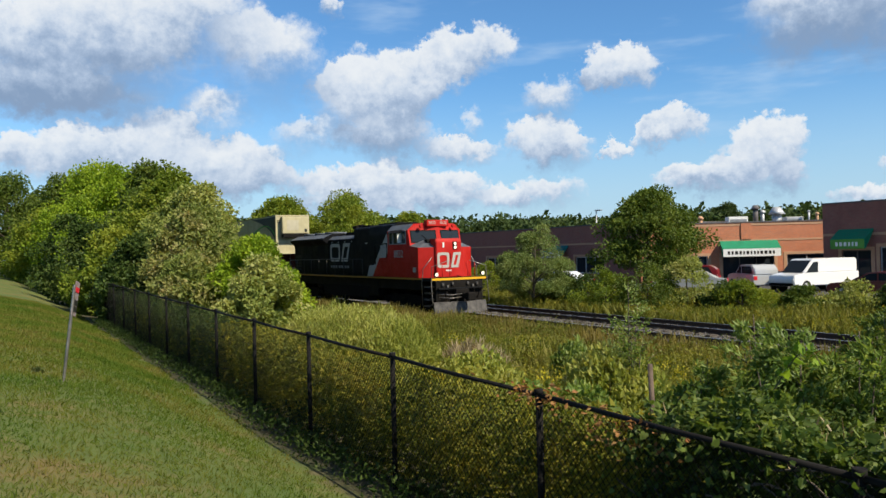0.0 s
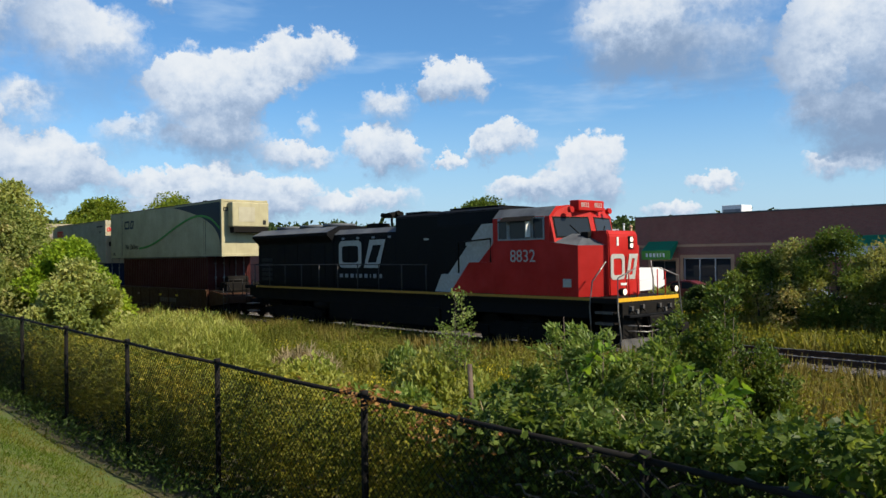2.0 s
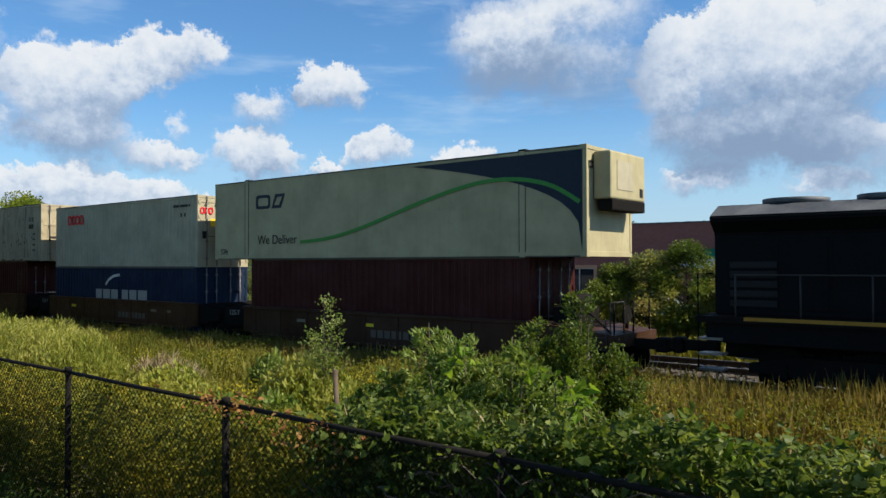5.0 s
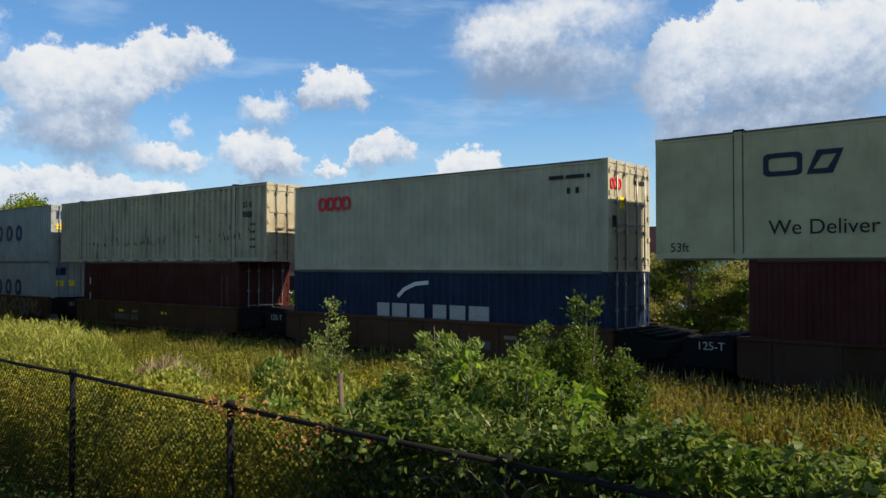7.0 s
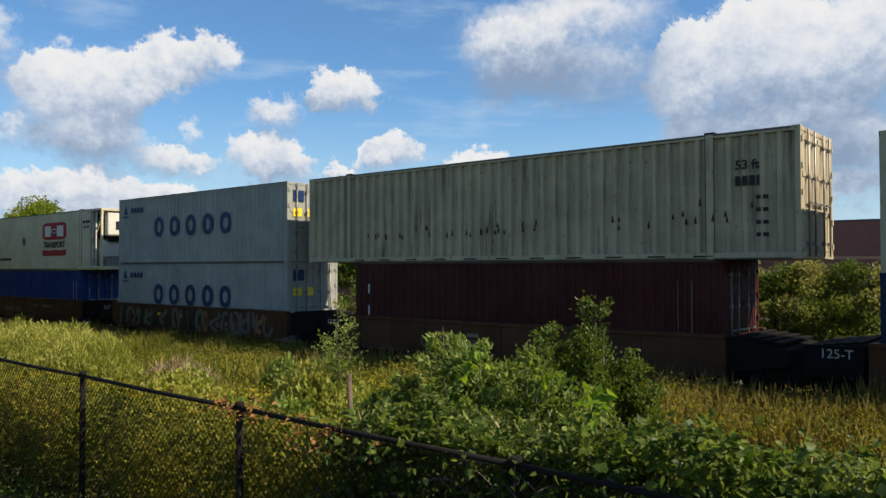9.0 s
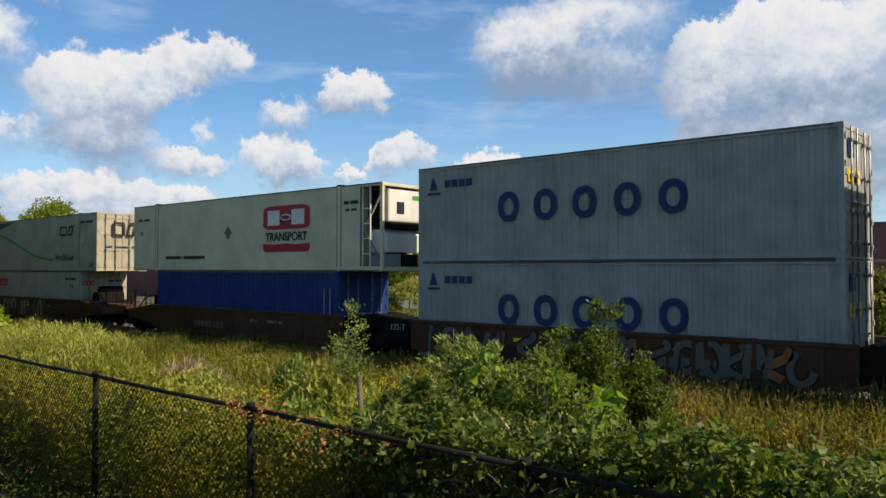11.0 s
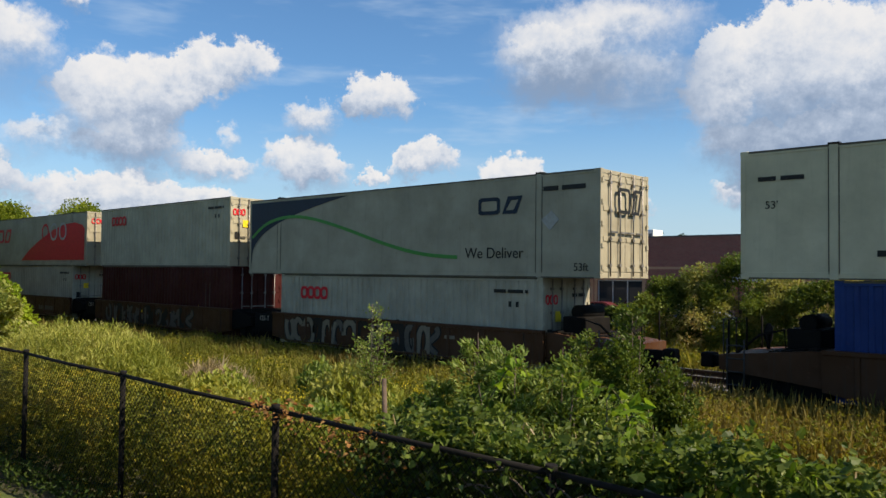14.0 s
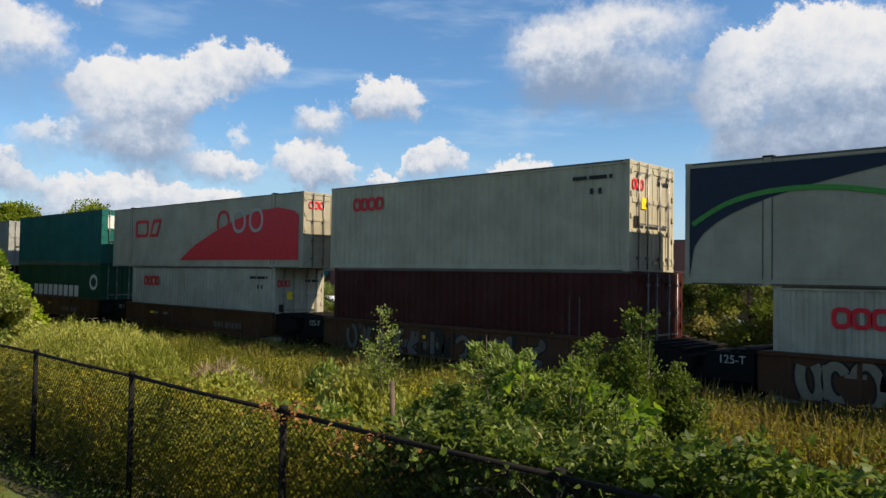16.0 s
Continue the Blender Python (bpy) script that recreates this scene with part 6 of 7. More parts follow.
def plant(x, y, height, n, seed, mat, label, leaf=(0.04, 0.08), slim=0.3, spread=0.5, name="sapling", stems=5, low=0.3, z=None):
    """A slim young tree: stems that fan out, side twigs, and leaves along them."""
    rng = np.random.default_rng(seed)
    z = float(ground_z(x, y)) if z is None else z
    ob = thing(name, x, y, z, label, "sapling" if name == "sapling" else "shrub")
    bm = bmesh.new()
    pts = []
    for i in range(stems):
        a = rng.uniform(0, 6.28)
        lean = spread * rng.uniform(0.3, 1.0) if i else 0.06
        h = height * (rng.uniform(0.6, 0.95) if i else 1.0)
        line = [Vector((lean * math.cos(a) * k ** 1.3, lean * math.sin(a) * k ** 1.3, h * k - 0.1)) for k in (0, 0.25, 0.5, 0.75, 1.0)]
        tube(bm, line, 0.02, 5, 0.004)
        for j in range(16):
            k = rng.uniform(low, 1.0)
            base = Vector((lean * math.cos(a) * k ** 1.3, lean * math.sin(a) * k ** 1.3, h * k - 0.1))
            b = rng.uniform(0, 6.28)
            t = (1.1 - k) * height * 0.22 + 0.08
            tip = base + Vector((math.cos(b) * t, math.sin(b) * t, t * rng.uniform(0.2, 0.9)))
            tube(bm, [base, tip], 0.006, 4, 0.002)
            pts.append((base, tip))
    part("trunk", bm, M_BARK, ob)
    k = rng.integers(0, len(pts), n)
    A = np.array([tuple(p[0]) for p in pts])[k]
    B = np.array([tuple(p[1]) for p in pts])[k]
    p = A + (B - A) * rng.uniform(0.1, 1.08, (n, 1)) + rng.normal(0, 0.045, (n, 3))
    s = rng.uniform(*leaf, n)
    d = (B - A) * 2 + rng.normal(0, 0.25, (n, 3)) + np.array([0, 0, 0.12])
    leaf_object("crown", p, d, s, s * slim, mat, rng, parent=ob)
    return ob


def vine_top(x):
    return fence_top(x) + np.interp(x, (-5, -4.2, -2.6, -1, 3), (0.02, 0.14, 0.22, 0.26, 0.30))


def vine_mass():
    """Broad vine leaves heaped along the top of the fence over a tangle coloured dark for shade."""
    rng = np.random.default_rng(31)
    ob = thing("vine", 0, 0, 0, "wild grape vine with broad green leaves sprawling over the fence", "vine")
    n = 26000
    x = -5.1 + 9.2 * rng.uniform(0, 1, n) ** 0.85
    y = FENCE_Y + 0.09 + np.abs(rng.normal(0.05, 0.5, n)) - 0.25 * (rng.uniform(0, 1, n) < 0.025)
    z = vine_top(x) + 0.2 * soft_noise(x, y * 2, 8, 0.4) - np.abs(rng.normal(0, 0.16, n)) - 0.16 * np.abs(y - FENCE_Y - 0.3)
    keep = rng.uniform(-1, 1, n) < soft_noise(x, y * 2, 6, 0.3) + 0.2
    x, y, z = x[keep], y[keep], z[keep]
    n = len(x)
    size = 0.03 + 0.06 * rng.uniform(0, 1, n) ** 2
    d = rng.normal(size=(n, 3)) * np.array([1, 1, 0.6]) + np.array([0.1, -0.3, -0.1])
    broad_leaves("leaves", np.stack([x, y, z], -1), d, size, L_VINE, rng, kind="stuff", parent=ob)
    # single leaves that hang before the wire
    n = 420
    x = rng.uniform(-5.3, 3.5, n)
    z = fence_top(x) - np.abs(rng.normal(0, 0.28, n))
    broad_leaves("hanging_leaves", np.stack([x, FENCE_Y - rng.uniform(0.03, 0.12, n), z], -1), rng.normal(size=(n, 3)) * 0.6 + np.array([0, -0.2, -0.9]),
                 rng.uniform(0.03, 0.07, n), L_VINE, rng, kind="stuff", parent=ob)
    # the tangle inside, thick enough to keep the light out, its shade also put into the dark leaf colour
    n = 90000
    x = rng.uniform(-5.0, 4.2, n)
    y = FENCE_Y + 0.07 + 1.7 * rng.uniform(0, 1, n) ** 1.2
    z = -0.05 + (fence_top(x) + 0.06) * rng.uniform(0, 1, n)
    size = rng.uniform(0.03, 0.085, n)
    leaf_object("inner_shade_leaves", np.stack([x, y, z], -1), rng.normal(size=(n, 3)), size, size * rng.uniform(0.25, 0.5, n), L_DARK, rng, kind="stuff", parent=ob)
    n = 300
    x, y = rng.normal(-2.6, 0.7, n), FENCE_Y + rng.uniform(0.3, 1.2, n)
    leaf_object("dry_stalk_tuft", np.stack([x, y, fence_top(x) - rng.uniform(0.0, 0.3, n)], -1), upward(rng, n, 2.0), rng.uniform(0.12, 0.26, n), rng.uniform(0.0010, 0.0022, n),
                L_STRAW, rng, kind="stuff", parent=ob)
    for i in range(70):
        a = rng.uniform(-5.2, 1.5)
        line, p = [], Vector((a, FENCE_Y + rng.uniform(-0.06, 0.2), fence_top(a) + rng.uniform(-1.0, 0.05)))
        for j in range(7):
            line.append(p.copy())
            p += Vector((rng.uniform(0.05, 0.16), rng.normal(0, 0.02), rng.normal(-0.02, 0.05)))
        part("stem", tubed(line, 0.009, 4, 0.005), M_BARK, ob)


def vine_shoot(x, y, z, reach, rise, seed, count=26, size=(0.05, 0.105), mat=None):
    """One young shoot that arches up out of the tangle, hung with large leaves, by default in the sunlit tone."""
    rng = np.random.default_rng(seed)
    ob = thing("vine_shoot", x, y, z, "grape vine shoot with large bright leaves arching over the fence", "vine")
    line = [Vector((reach * k, 0.1 * math.sin(3 * k), rise * math.sin(2.1 * k) / math.sin(1.57))) for k in np.linspace(0, 1, 9)]
    part("stem", tubed(line, 0.008, 5, 0.004), M_STALK, ob)
    k = np.linspace(0.12, 1.0, count) * 8
    pts = np.array([tuple(v) for v in line])
    p = np.stack([np.interp(k, range(9), pts[:, a]) for a in range(3)], -1) + rng.normal(0, 0.03, (count, 3))
    d = rng.normal(size=(count, 3)) * 0.5 + np.array([0.3, -0.8, -0.1])
    broad_leaves("leaves", p, d, rng.uniform(*size, count), mat or L_BRIGHT, rng, parent=ob)


def tree(x, y, height, radius, n, seed, mat, label, leaf=(0.12, 0.22), slim=0.33, trunk=0.16, low=0.22, name="tree", clumps=60, flat=1.0):
    """A tapered trunk, limbs that fork, and leaves in clumps round the twigs, with gaps between."""
    rng = np.random.default_rng(seed)
    z = float(ground_z(x, y))
    ob = thing(name, x, y, z - 0.1, label, name.replace("_", " "))
    bm = bmesh.new()
    h = height
    bend = rng.normal(0, 0.03 * h, 2)
    tube(bm, [(0, 0, 0), (bend[0] * 0.3, bend[1] * 0.3, h * 0.3), (bend[0], bend[1], h * 0.6), (bend[0] * 1.2, bend[1] * 1.2, h * 0.88)], trunk, 8, trunk * 0.25)
    cs, rs = [], []
    for i in range(clumps):
        a = rng.uniform(0, 6.28)
        v = rng.uniform(low, 1.0)
        wide = radius * max(0.2, math.sin(math.pi * min(1, (v - low + 0.12) / (1.12 - low)) ** 0.8)) * rng.uniform(0.45, 1.0) ** 0.6 * rng.uniform(0.82, 1.12)
        c = np.array([math.cos(a) * wide + bend[0], math.sin(a) * wide * flat + bend[1], h * v * rng.uniform(0.94, 1.02)])
        cs.append(c), rs.append(radius * rng.uniform(0.16, 0.30))
        if i < 16:
            k = max(0.12, v * 0.6)
            base = Vector((bend[0] * k, bend[1] * k, h * k))
            mid = base.lerp(Vector(c), 0.5) + Vector((0, 0, 0.04 * h))
            tube(bm, [base, mid, Vector(c)], trunk * 0.35, 5, trunk * 0.06)
    part("trunk", bm, M_BARK, ob)
    cs, rs = np.array(cs), np.array(rs)
    k = rng.integers(0, clumps, n)
    g = unit(rng.normal(size=(n, 3))) * (rng.uniform(0.15, 1, (n, 1)) ** 0.5)
    p = cs[k] + g * rs[k][:, None] * np.array([1.15, 1.15, 0.8])
    p[:, 2] = np.maximum(p[:, 2], 0.15)
    s = rng.uniform(*leaf, n)
    d = g * 0.8 + rng.normal(0, 0.6, (n, 3)) + np.array([0, 0, -0.15])
    leaf_object("crown", p, d, s, s * slim, mat, rng, parent=ob)
    return ob


def near_plants():
    lawn_blades()
    weeds()
    vine_mass()
    for x, y, rx, ry, top, n, sd in ((-18.6, 8.0, 2.6, 1.5, 1.85, 14000, 41), (-21.6, 8.2, 2.0, 1.4, 1.6, 8000, 42), (-16.7, 8.0, 1.5, 1.2, 1.6, 8000, 43)):
        mound(x, y, rx, ry, top, n, sd, L_GOLD, "bright yellow-green goldenrod clump in the weeds")
    mound(-15.4, 9.4, 1.1, 0.8, 1.0, 2600, 48, L_STRAW, "grey-brown patch of dead standing stalks", (0.15, 0.4), 0.02, "dry_weed_patch")
    mound(-13.2, 10.5, 0.6, 0.5, 1.1, 1400, 44, L_SHRUB, "small blue-green leafy weed clump", name="weed_clump", slim=0.3)
    mound(-9.2, 7.0, 1.7, 1.0, 1.15, 4200, 45, L_SHRUB, "bright green broad-leaved weed clump", name="weed_clump", slim=0.32)
    mound(-10.1, 8.9, 1.3, 0.8, 1.35, 4200, 47, L_GOLD, "green and yellow weed clump round a sapling", name="weed_clump", slim=0.28)
    mound(-12.0, 7.4, 1.5, 0.9, 1.2, 4200, 46, L_GOLD, "yellowish leafy weed clump behind the fence", name="weed_clump", slim=0.3)
    for x, y, h, n, sd in ((-5.6, 6.0, 2.15, 4200, 51), (-5.1, 6.2, 2.6, 4600, 52), (-4.6, 6.0, 2.4, 4400, 53), (-4.25, 6.3, 2.5, 4400, 54), (-3.6, 6.1, 2.1, 3600, 55),
                           (-5.9, 5.8, 1.8, 2600, 56), (-3.0, 5.9, 1.95, 2800, 57), (-2.3, 5.7, 1.9, 2200, 58)):
        plant(x, y, h, int(n * 2.3), sd, L_SHRUB, "leafy green shrub with pointed leaves behind the fence", (0.05, 0.095), 0.19, 0.5, "shrub", 9, 0.2)
    for x, y, h, n, sd in ((-4.66, 8.5, 2.8, 11000, 61), (-4.3, 8.7, 2.2, 10000, 62), (-5.5, 8.8, 2.4, 11000, 63), (-4.6, 8.2, 2.2, 12000, 66), (-5.15, 8.3, 2.45, 12000, 67)):
        plant(x, y, h, n, sd, L_SAPLING, "slim dark green sapling with small leaves", (0.035, 0.065), 0.36, 0.36, "sapling", 9, 0.15)
    for x, y, z, reach, rise, sd in ((-4.15, 4.9, 1.62, 0.55, 0.62, 301), (-2.75, 4.6, 1.55, 0.35, 0.55, 302), (-2.6, 4.8, 1.7, -0.4, 0.45, 303), (-1.9, 4.5, 1.6, 0.45, 0.30, 304), (-5.1, 4.9, 1.45, 0.4, 0.40, 305)):
        vine_shoot(x, y, z, reach, rise, sd, mat=L_BRIGHT if sd != 305 else L_VINE)
    plant(-9.9, 9.0, 2.8, 1300, 64, L_SHRUB, "thin sparse sapling with pale leaves", (0.035, 0.06), 0.36, 0.4, "sapling", 4, 0.3)
    plant(-10.4, 9.2, 2.1, 1100, 65, L_SHRUB, "thin sparse sapling with pale leaves", (0.035, 0.06), 0.36, 0.3, "sapling", 3, 0.3)
    # the thicket that hides the far end of the fence
    for x, y, h, r, n, sd, mt, lb, nm in (
            (-28.6, 8.4, 3.2, 1.5, 9000, 71, L_OLIVE, "silvery green bush with arching twigs", "bush"),
            (-31.5, 9.0, 3.9, 2.0, 11000, 72, L_LIME, "dense green bush at the fence", "bush"),
            (-32.5, 6.6, 3.2, 1.9, 8000, 73, L_RUSSET, "olive green bush leaning over the fence", "bush"),
            (-37.5, 8.0, 5.7, 2.6, 13000, 74, L_RUSSET, "tall reddish olive bush beside the fence", "bush"),
            (-43.0, 9.2, 7.0, 3.2, 14000, 75, L_OLIVE, "green broad-leaved tree in the thicket", "tree"),
            (-50.0, 8.6, 8.6, 3.8, 14000, 76, L_TREE, "green broad-leaved tree in the thicket", "tree"),
            (-58.0, 9.6, 9.8, 4.2, 14000, 77, L_SAPLING, "deep green tree in the thicket", "tree"),
            (-67.0, 8.6, 10.6, 4.6, 13000, 78, L_LIME, "tall green tree in the thicket", "tree"),
            (-77.0, 9.0, 11.4, 5.0, 12000, 79, L_LIME, "sunlit green tree in the thicket", "tree"),
            (-88.0, 8.0, 12.2, 5.4, 11000, 80, L_LIME, "tall green tree in the thicket", "tree"),
            (-102.0, 6.5, 13.0, 6.0, 11000, 81, L_SAPLING, "dark conifer-like tree in the thicket", "tree"),
            (-112.0, 1.5, 12.6, 6.5, 12000, 85, L_SAPLING, "tall dark green tree at the end of the lawn", "tree"),
            (-124.0, -2.0, 12.8, 6.5, 10000, 86, L_SAPLING, "dark green tree at the end of the lawn", "tree"),
            (-120.0, 6.5, 14.0, 6.0, 10000, 87, L_DARK, "dark green tree at the end of the lawn", "tree"),
            (-140.0, -7.0, 12.0, 7.0, 9000, 88, L_TREE, "tall green tree at the end of the lawn", "tree"),
            (-72.0, 5.2, 6.4, 3.2, 8000, 89, L_DARK, "dark bush pressed to the fence", "bush"),
            (-95.0, 4.6, 8.4, 4.4, 8000, 90, L_TREE, "green bush at the end of the fence", "bush"),
            (-40.0, 5.8, 4.2, 2.2, 8000, 82, L_DARK, "dark bush pressed to the fence", "bush"),
            (-47.0, 5.6, 4.8, 2.4, 8000, 83, L_TREE, "green bush pressed to the fence", "bush"),
            (-56.0, 5.4, 5.4, 2.8, 8000, 84, L_DARK, "dark bush pressed to the fence", "bush")):
        big = 0.10 + 0.0016 * -x
        tree(x, y, h, r, int(n * 1.9), sd, mt, lb, (big * 0.75, big * 1.4), 0.36, 0.05 + 0.012 * h, 0.08, nm, 95)


near_plants()

# ---- across the tracks: car park, shops and trees ----
M_ASPHALT = surface("asphalt", (0.04, 0.04, 0.042), (0.075, 0.073, 0.07), 0.6, 0.9, fine=40, relief=0.3)
lot = new("parking_lot", grid_mesh("parking_lot", np.linspace(-140, 60, 60), np.linspace(35.5, 110, 24),
                                   lambda x, y: -0.07 + 0.0 * x, M_ASPHALT))
tagged(lot, "grey asphalt car park before the shops", "car park", kind="structure")


def brick_material(name, a, c):
    m, N, b = material(name)
    co = object_coords(N)
    n = N.tree.nodes.new("ShaderNodeTexBrick")
    n.inputs["Scale"].default_value = 1.0
    n.inputs["Brick Width"].default_value, n.inputs["Row Height"].default_value, n.inputs["Mortar Size"].default_value = 0.21, 0.075, 0.008
    n.inputs["Color1"].default_value, n.inputs["Color2"].default_value = (*a, 1), (*c, 1)
    n.inputs["Mortar"].default_value = (0.24, 0.15, 0.11, 1)
    swap = N.tree.nodes.new("ShaderNodeCombineXYZ")
    sep = N.tree.nodes.new("ShaderNodeSeparateXYZ")
    N.link(co, sep.inputs[0])
    N.link(N.math("ADD", sep.outputs[0], sep.outputs[1]), swap.inputs[0]), N.link(sep.outputs[2], swap.inputs[1])
    N.link(swap.outputs[0], n.inputs["Vector"])
    stain = N.noise(co, 0.5, 4.0, 0.6).outputs["Fac"]
    N.link(N.mix(N.smooth(stain, 0.45, 0.75, 0.0, 0.4), n.outputs["Color"], tuple(v * 0.7 for v in a)), b.inputs["Base Color"])
    b.inputs["Roughness"].default_value = 0.9
    return m


# brick tones take in the light: brighter for the sunlit row, darker for shaded rows
M_BRICK = brick_material("sunlit_orange_brick", (0.50, 0.165, 0.075), (0.58, 0.21, 0.10))
M_BRICK_DARK = brick_material("shaded_red_brick", (0.22, 0.075, 0.06), (0.28, 0.095, 0.075))
M_BAND = surface("tan_stone_band", (0.42, 0.24, 0.14), (0.52, 0.31, 0.19), 2.0, 0.9)
M_AWNING = surface("green_awning_cloth", (0.01, 0.16, 0.08), (0.015, 0.22, 0.11), 2.0, 0.7)
M_SIGN_WHITE = plain("white_fascia", (0.75, 0.75, 0.72))
M_SIGN_GREEN = plain("green_fascia", (0.10, 0.30, 0.05))
M_TIN = surface("galvanised_sheet", (0.35, 0.36, 0.37), (0.55, 0.56, 0.57), 2.0, 0.5, 0.4)
M_COPING = surface("roof_coping", (0.07, 0.06, 0.06), (0.13, 0.12, 0.12), 2.0, 0.7)
M_SHOP = surface("dim_shop_interior", (0.02, 0.02, 0.02), (0.05, 0.048, 0.045), 1.0, 0.9)


def shop_building(name, x, y, turn, length, depth, height, openings, mat, label, bands=(), ends=True):
    """A flat-roofed shop row. Local x runs along the front, the front faces -y. openings: (x0, x1, z0, z1)."""
    ob = thing(name, x, y, -0.1, label, "building", turn=turn)
    t = 0.3
    openings = sorted(openings)
    cursor = 0.0
    for x0, x1, z0, z1 in openings:
        if x0 - cursor > 0.01:
            part("wall", boxed(cursor, x0, 0, t, 0, height), mat, ob)
        if z0 > 0.05:
            part("wall", boxed(x0, x1, 0, t, 0, z0), mat, ob)
        part("wall", boxed(x0, x1, 0, t, z1, height), mat, ob)
        cursor = x1
        win = part("window", boxed(x0, x1, t * 0.55, t * 0.6, z0, z1), M_GLASS, ob)
        bm = bmesh.new()
        box(bm, x0, x1, 0.1, 0.19, z1 - 0.07, z1), box(bm, x0, x1, 0.1, 0.19, z0, z0 + 0.07)
        k = max(1, round((x1 - x0) / 1.4))
        for i in range(k + 1):
            xx = x0 + (x1 - x0 - 0.07) * i / k
            box(bm, xx, xx + 0.07, 0.1, 0.19, z0 + 0.07, z1 - 0.07)
        part("window_frame", bm, M_TIN if z0 > 0.1 else M_COPING, win)
        bm = bmesh.new()
        box(bm, x0 - 0.25, x1 + 0.25, -0.03, 0.04, z1, z1 + 0.22)
        box(bm, x0 - 0.25, x0, -0.03, 0.04, 0, z1), box(bm, x1, x1 + 0.25, -0.03, 0.04, 0, z1)
        part("window_surround", bm, M_BAND, win)
    if length - cursor > 0.01:
        part("wall", boxed(cursor, length, 0, t, 0, height), mat, ob)
    part("wall", boxed(0, t, t, depth, 0, height), mat, ob)
    part("wall", boxed(length - t, length, t, depth, 0, height), mat, ob)
    part("wall", boxed(t, length - t, depth - t, depth, 0, height), mat, ob)
    part("roof", boxed(t, length - t, t, depth - t, height - 0.5, height - 0.35), M_COPING, ob)
    part("shop_floor", boxed(t, length - t, t, depth - t, 0.02, 0.1), M_SHOP, ob)
    bm = bmesh.new()
    box(bm, -0.06, length + 0.06, -0.06, t + 0.06, height, height + 0.1)
    box(bm, -0.06, t + 0.06, t + 0.06, depth, height, height + 0.1), box(bm, length - t - 0.06, length + 0.06, t + 0.06, depth, height, height + 0.1)
    part("coping", bm, M_COPING, ob)
    for z0, z1 in bands:
        part("stone_band", boxed(0, length, -0.025, 0.0, z0, z1), M_BAND, ob)
    return ob


def awning(ob, x0, x1, z0, z1, fascia, mat=None, out=1.0):
    a = part("awning", prismed([(0.0, z1), (-out, (z0 + z1) / 2), (-out, z0), (-out + 0.05, z0), (0.0, z1 - 0.15)], x0, x1, "x"), mat or M_AWNING, ob, "green cloth awning")
    part("fascia", boxed(x0 + 0.05, x1 - 0.05, -out - 0.03, -out - 0.005, z0, (z0 + z1) / 2 - 0.02), fascia, a)
    rng = random.Random(int(x0 * 10))
    x = x0 + 0.4
    zz = z0 + (z1 - z0) * 0.14
    while x < x1 - 0.5:
        w = rng.uniform(0.12, 0.24)
        part("sign_bar", boxed(x, x + w, -out - 0.04, -out - 0.031, zz, zz + (z1 - z0) * 0.2), M_INK if fascia is M_SIGN_WHITE else M_SIGN_WHITE, a)
        x += w + 0.12


def roof_unit(x, y, z, w, d, h, label, mat, name="roof_unit", turn=0.0):
    ob = thing(name, x, y, z, label, "roof unit", turn=turn)
    part("housing", boxed(-w / 2, w / 2, -d / 2, d / 2, 0.15, h, 0.03), mat, ob)
    bm = boxed(-w / 2 + 0.1, w / 2 - 0.1, -d / 2 - 0.012, -d / 2 - 0.002, h * 0.45, h * 0.75)
    part("vent_grille", bm, M_GREY, ob)
    part("curb", boxed(-w / 2 + 0.1, w / 2 - 0.1, -d / 2 + 0.1, d / 2 - 0.1, 0, 0.15), M_COPING, ob)


def vent_stack(x, y, z, h, r, mat, label="galvanised roof vent with a cowl"):
    ob = thing("roof_vent", x, y, z, label, "roof vent")
    part("pipe", tubed([(0, 0, 0), (0, 0, h)], r, 10), mat, ob)
    part("cowl", tubed([(0, 0, h), (0, 0, h + r * 0.8), (0, 0, h + r * 1.6)], r * 1.8, 10, r * 0.8), mat, ob)


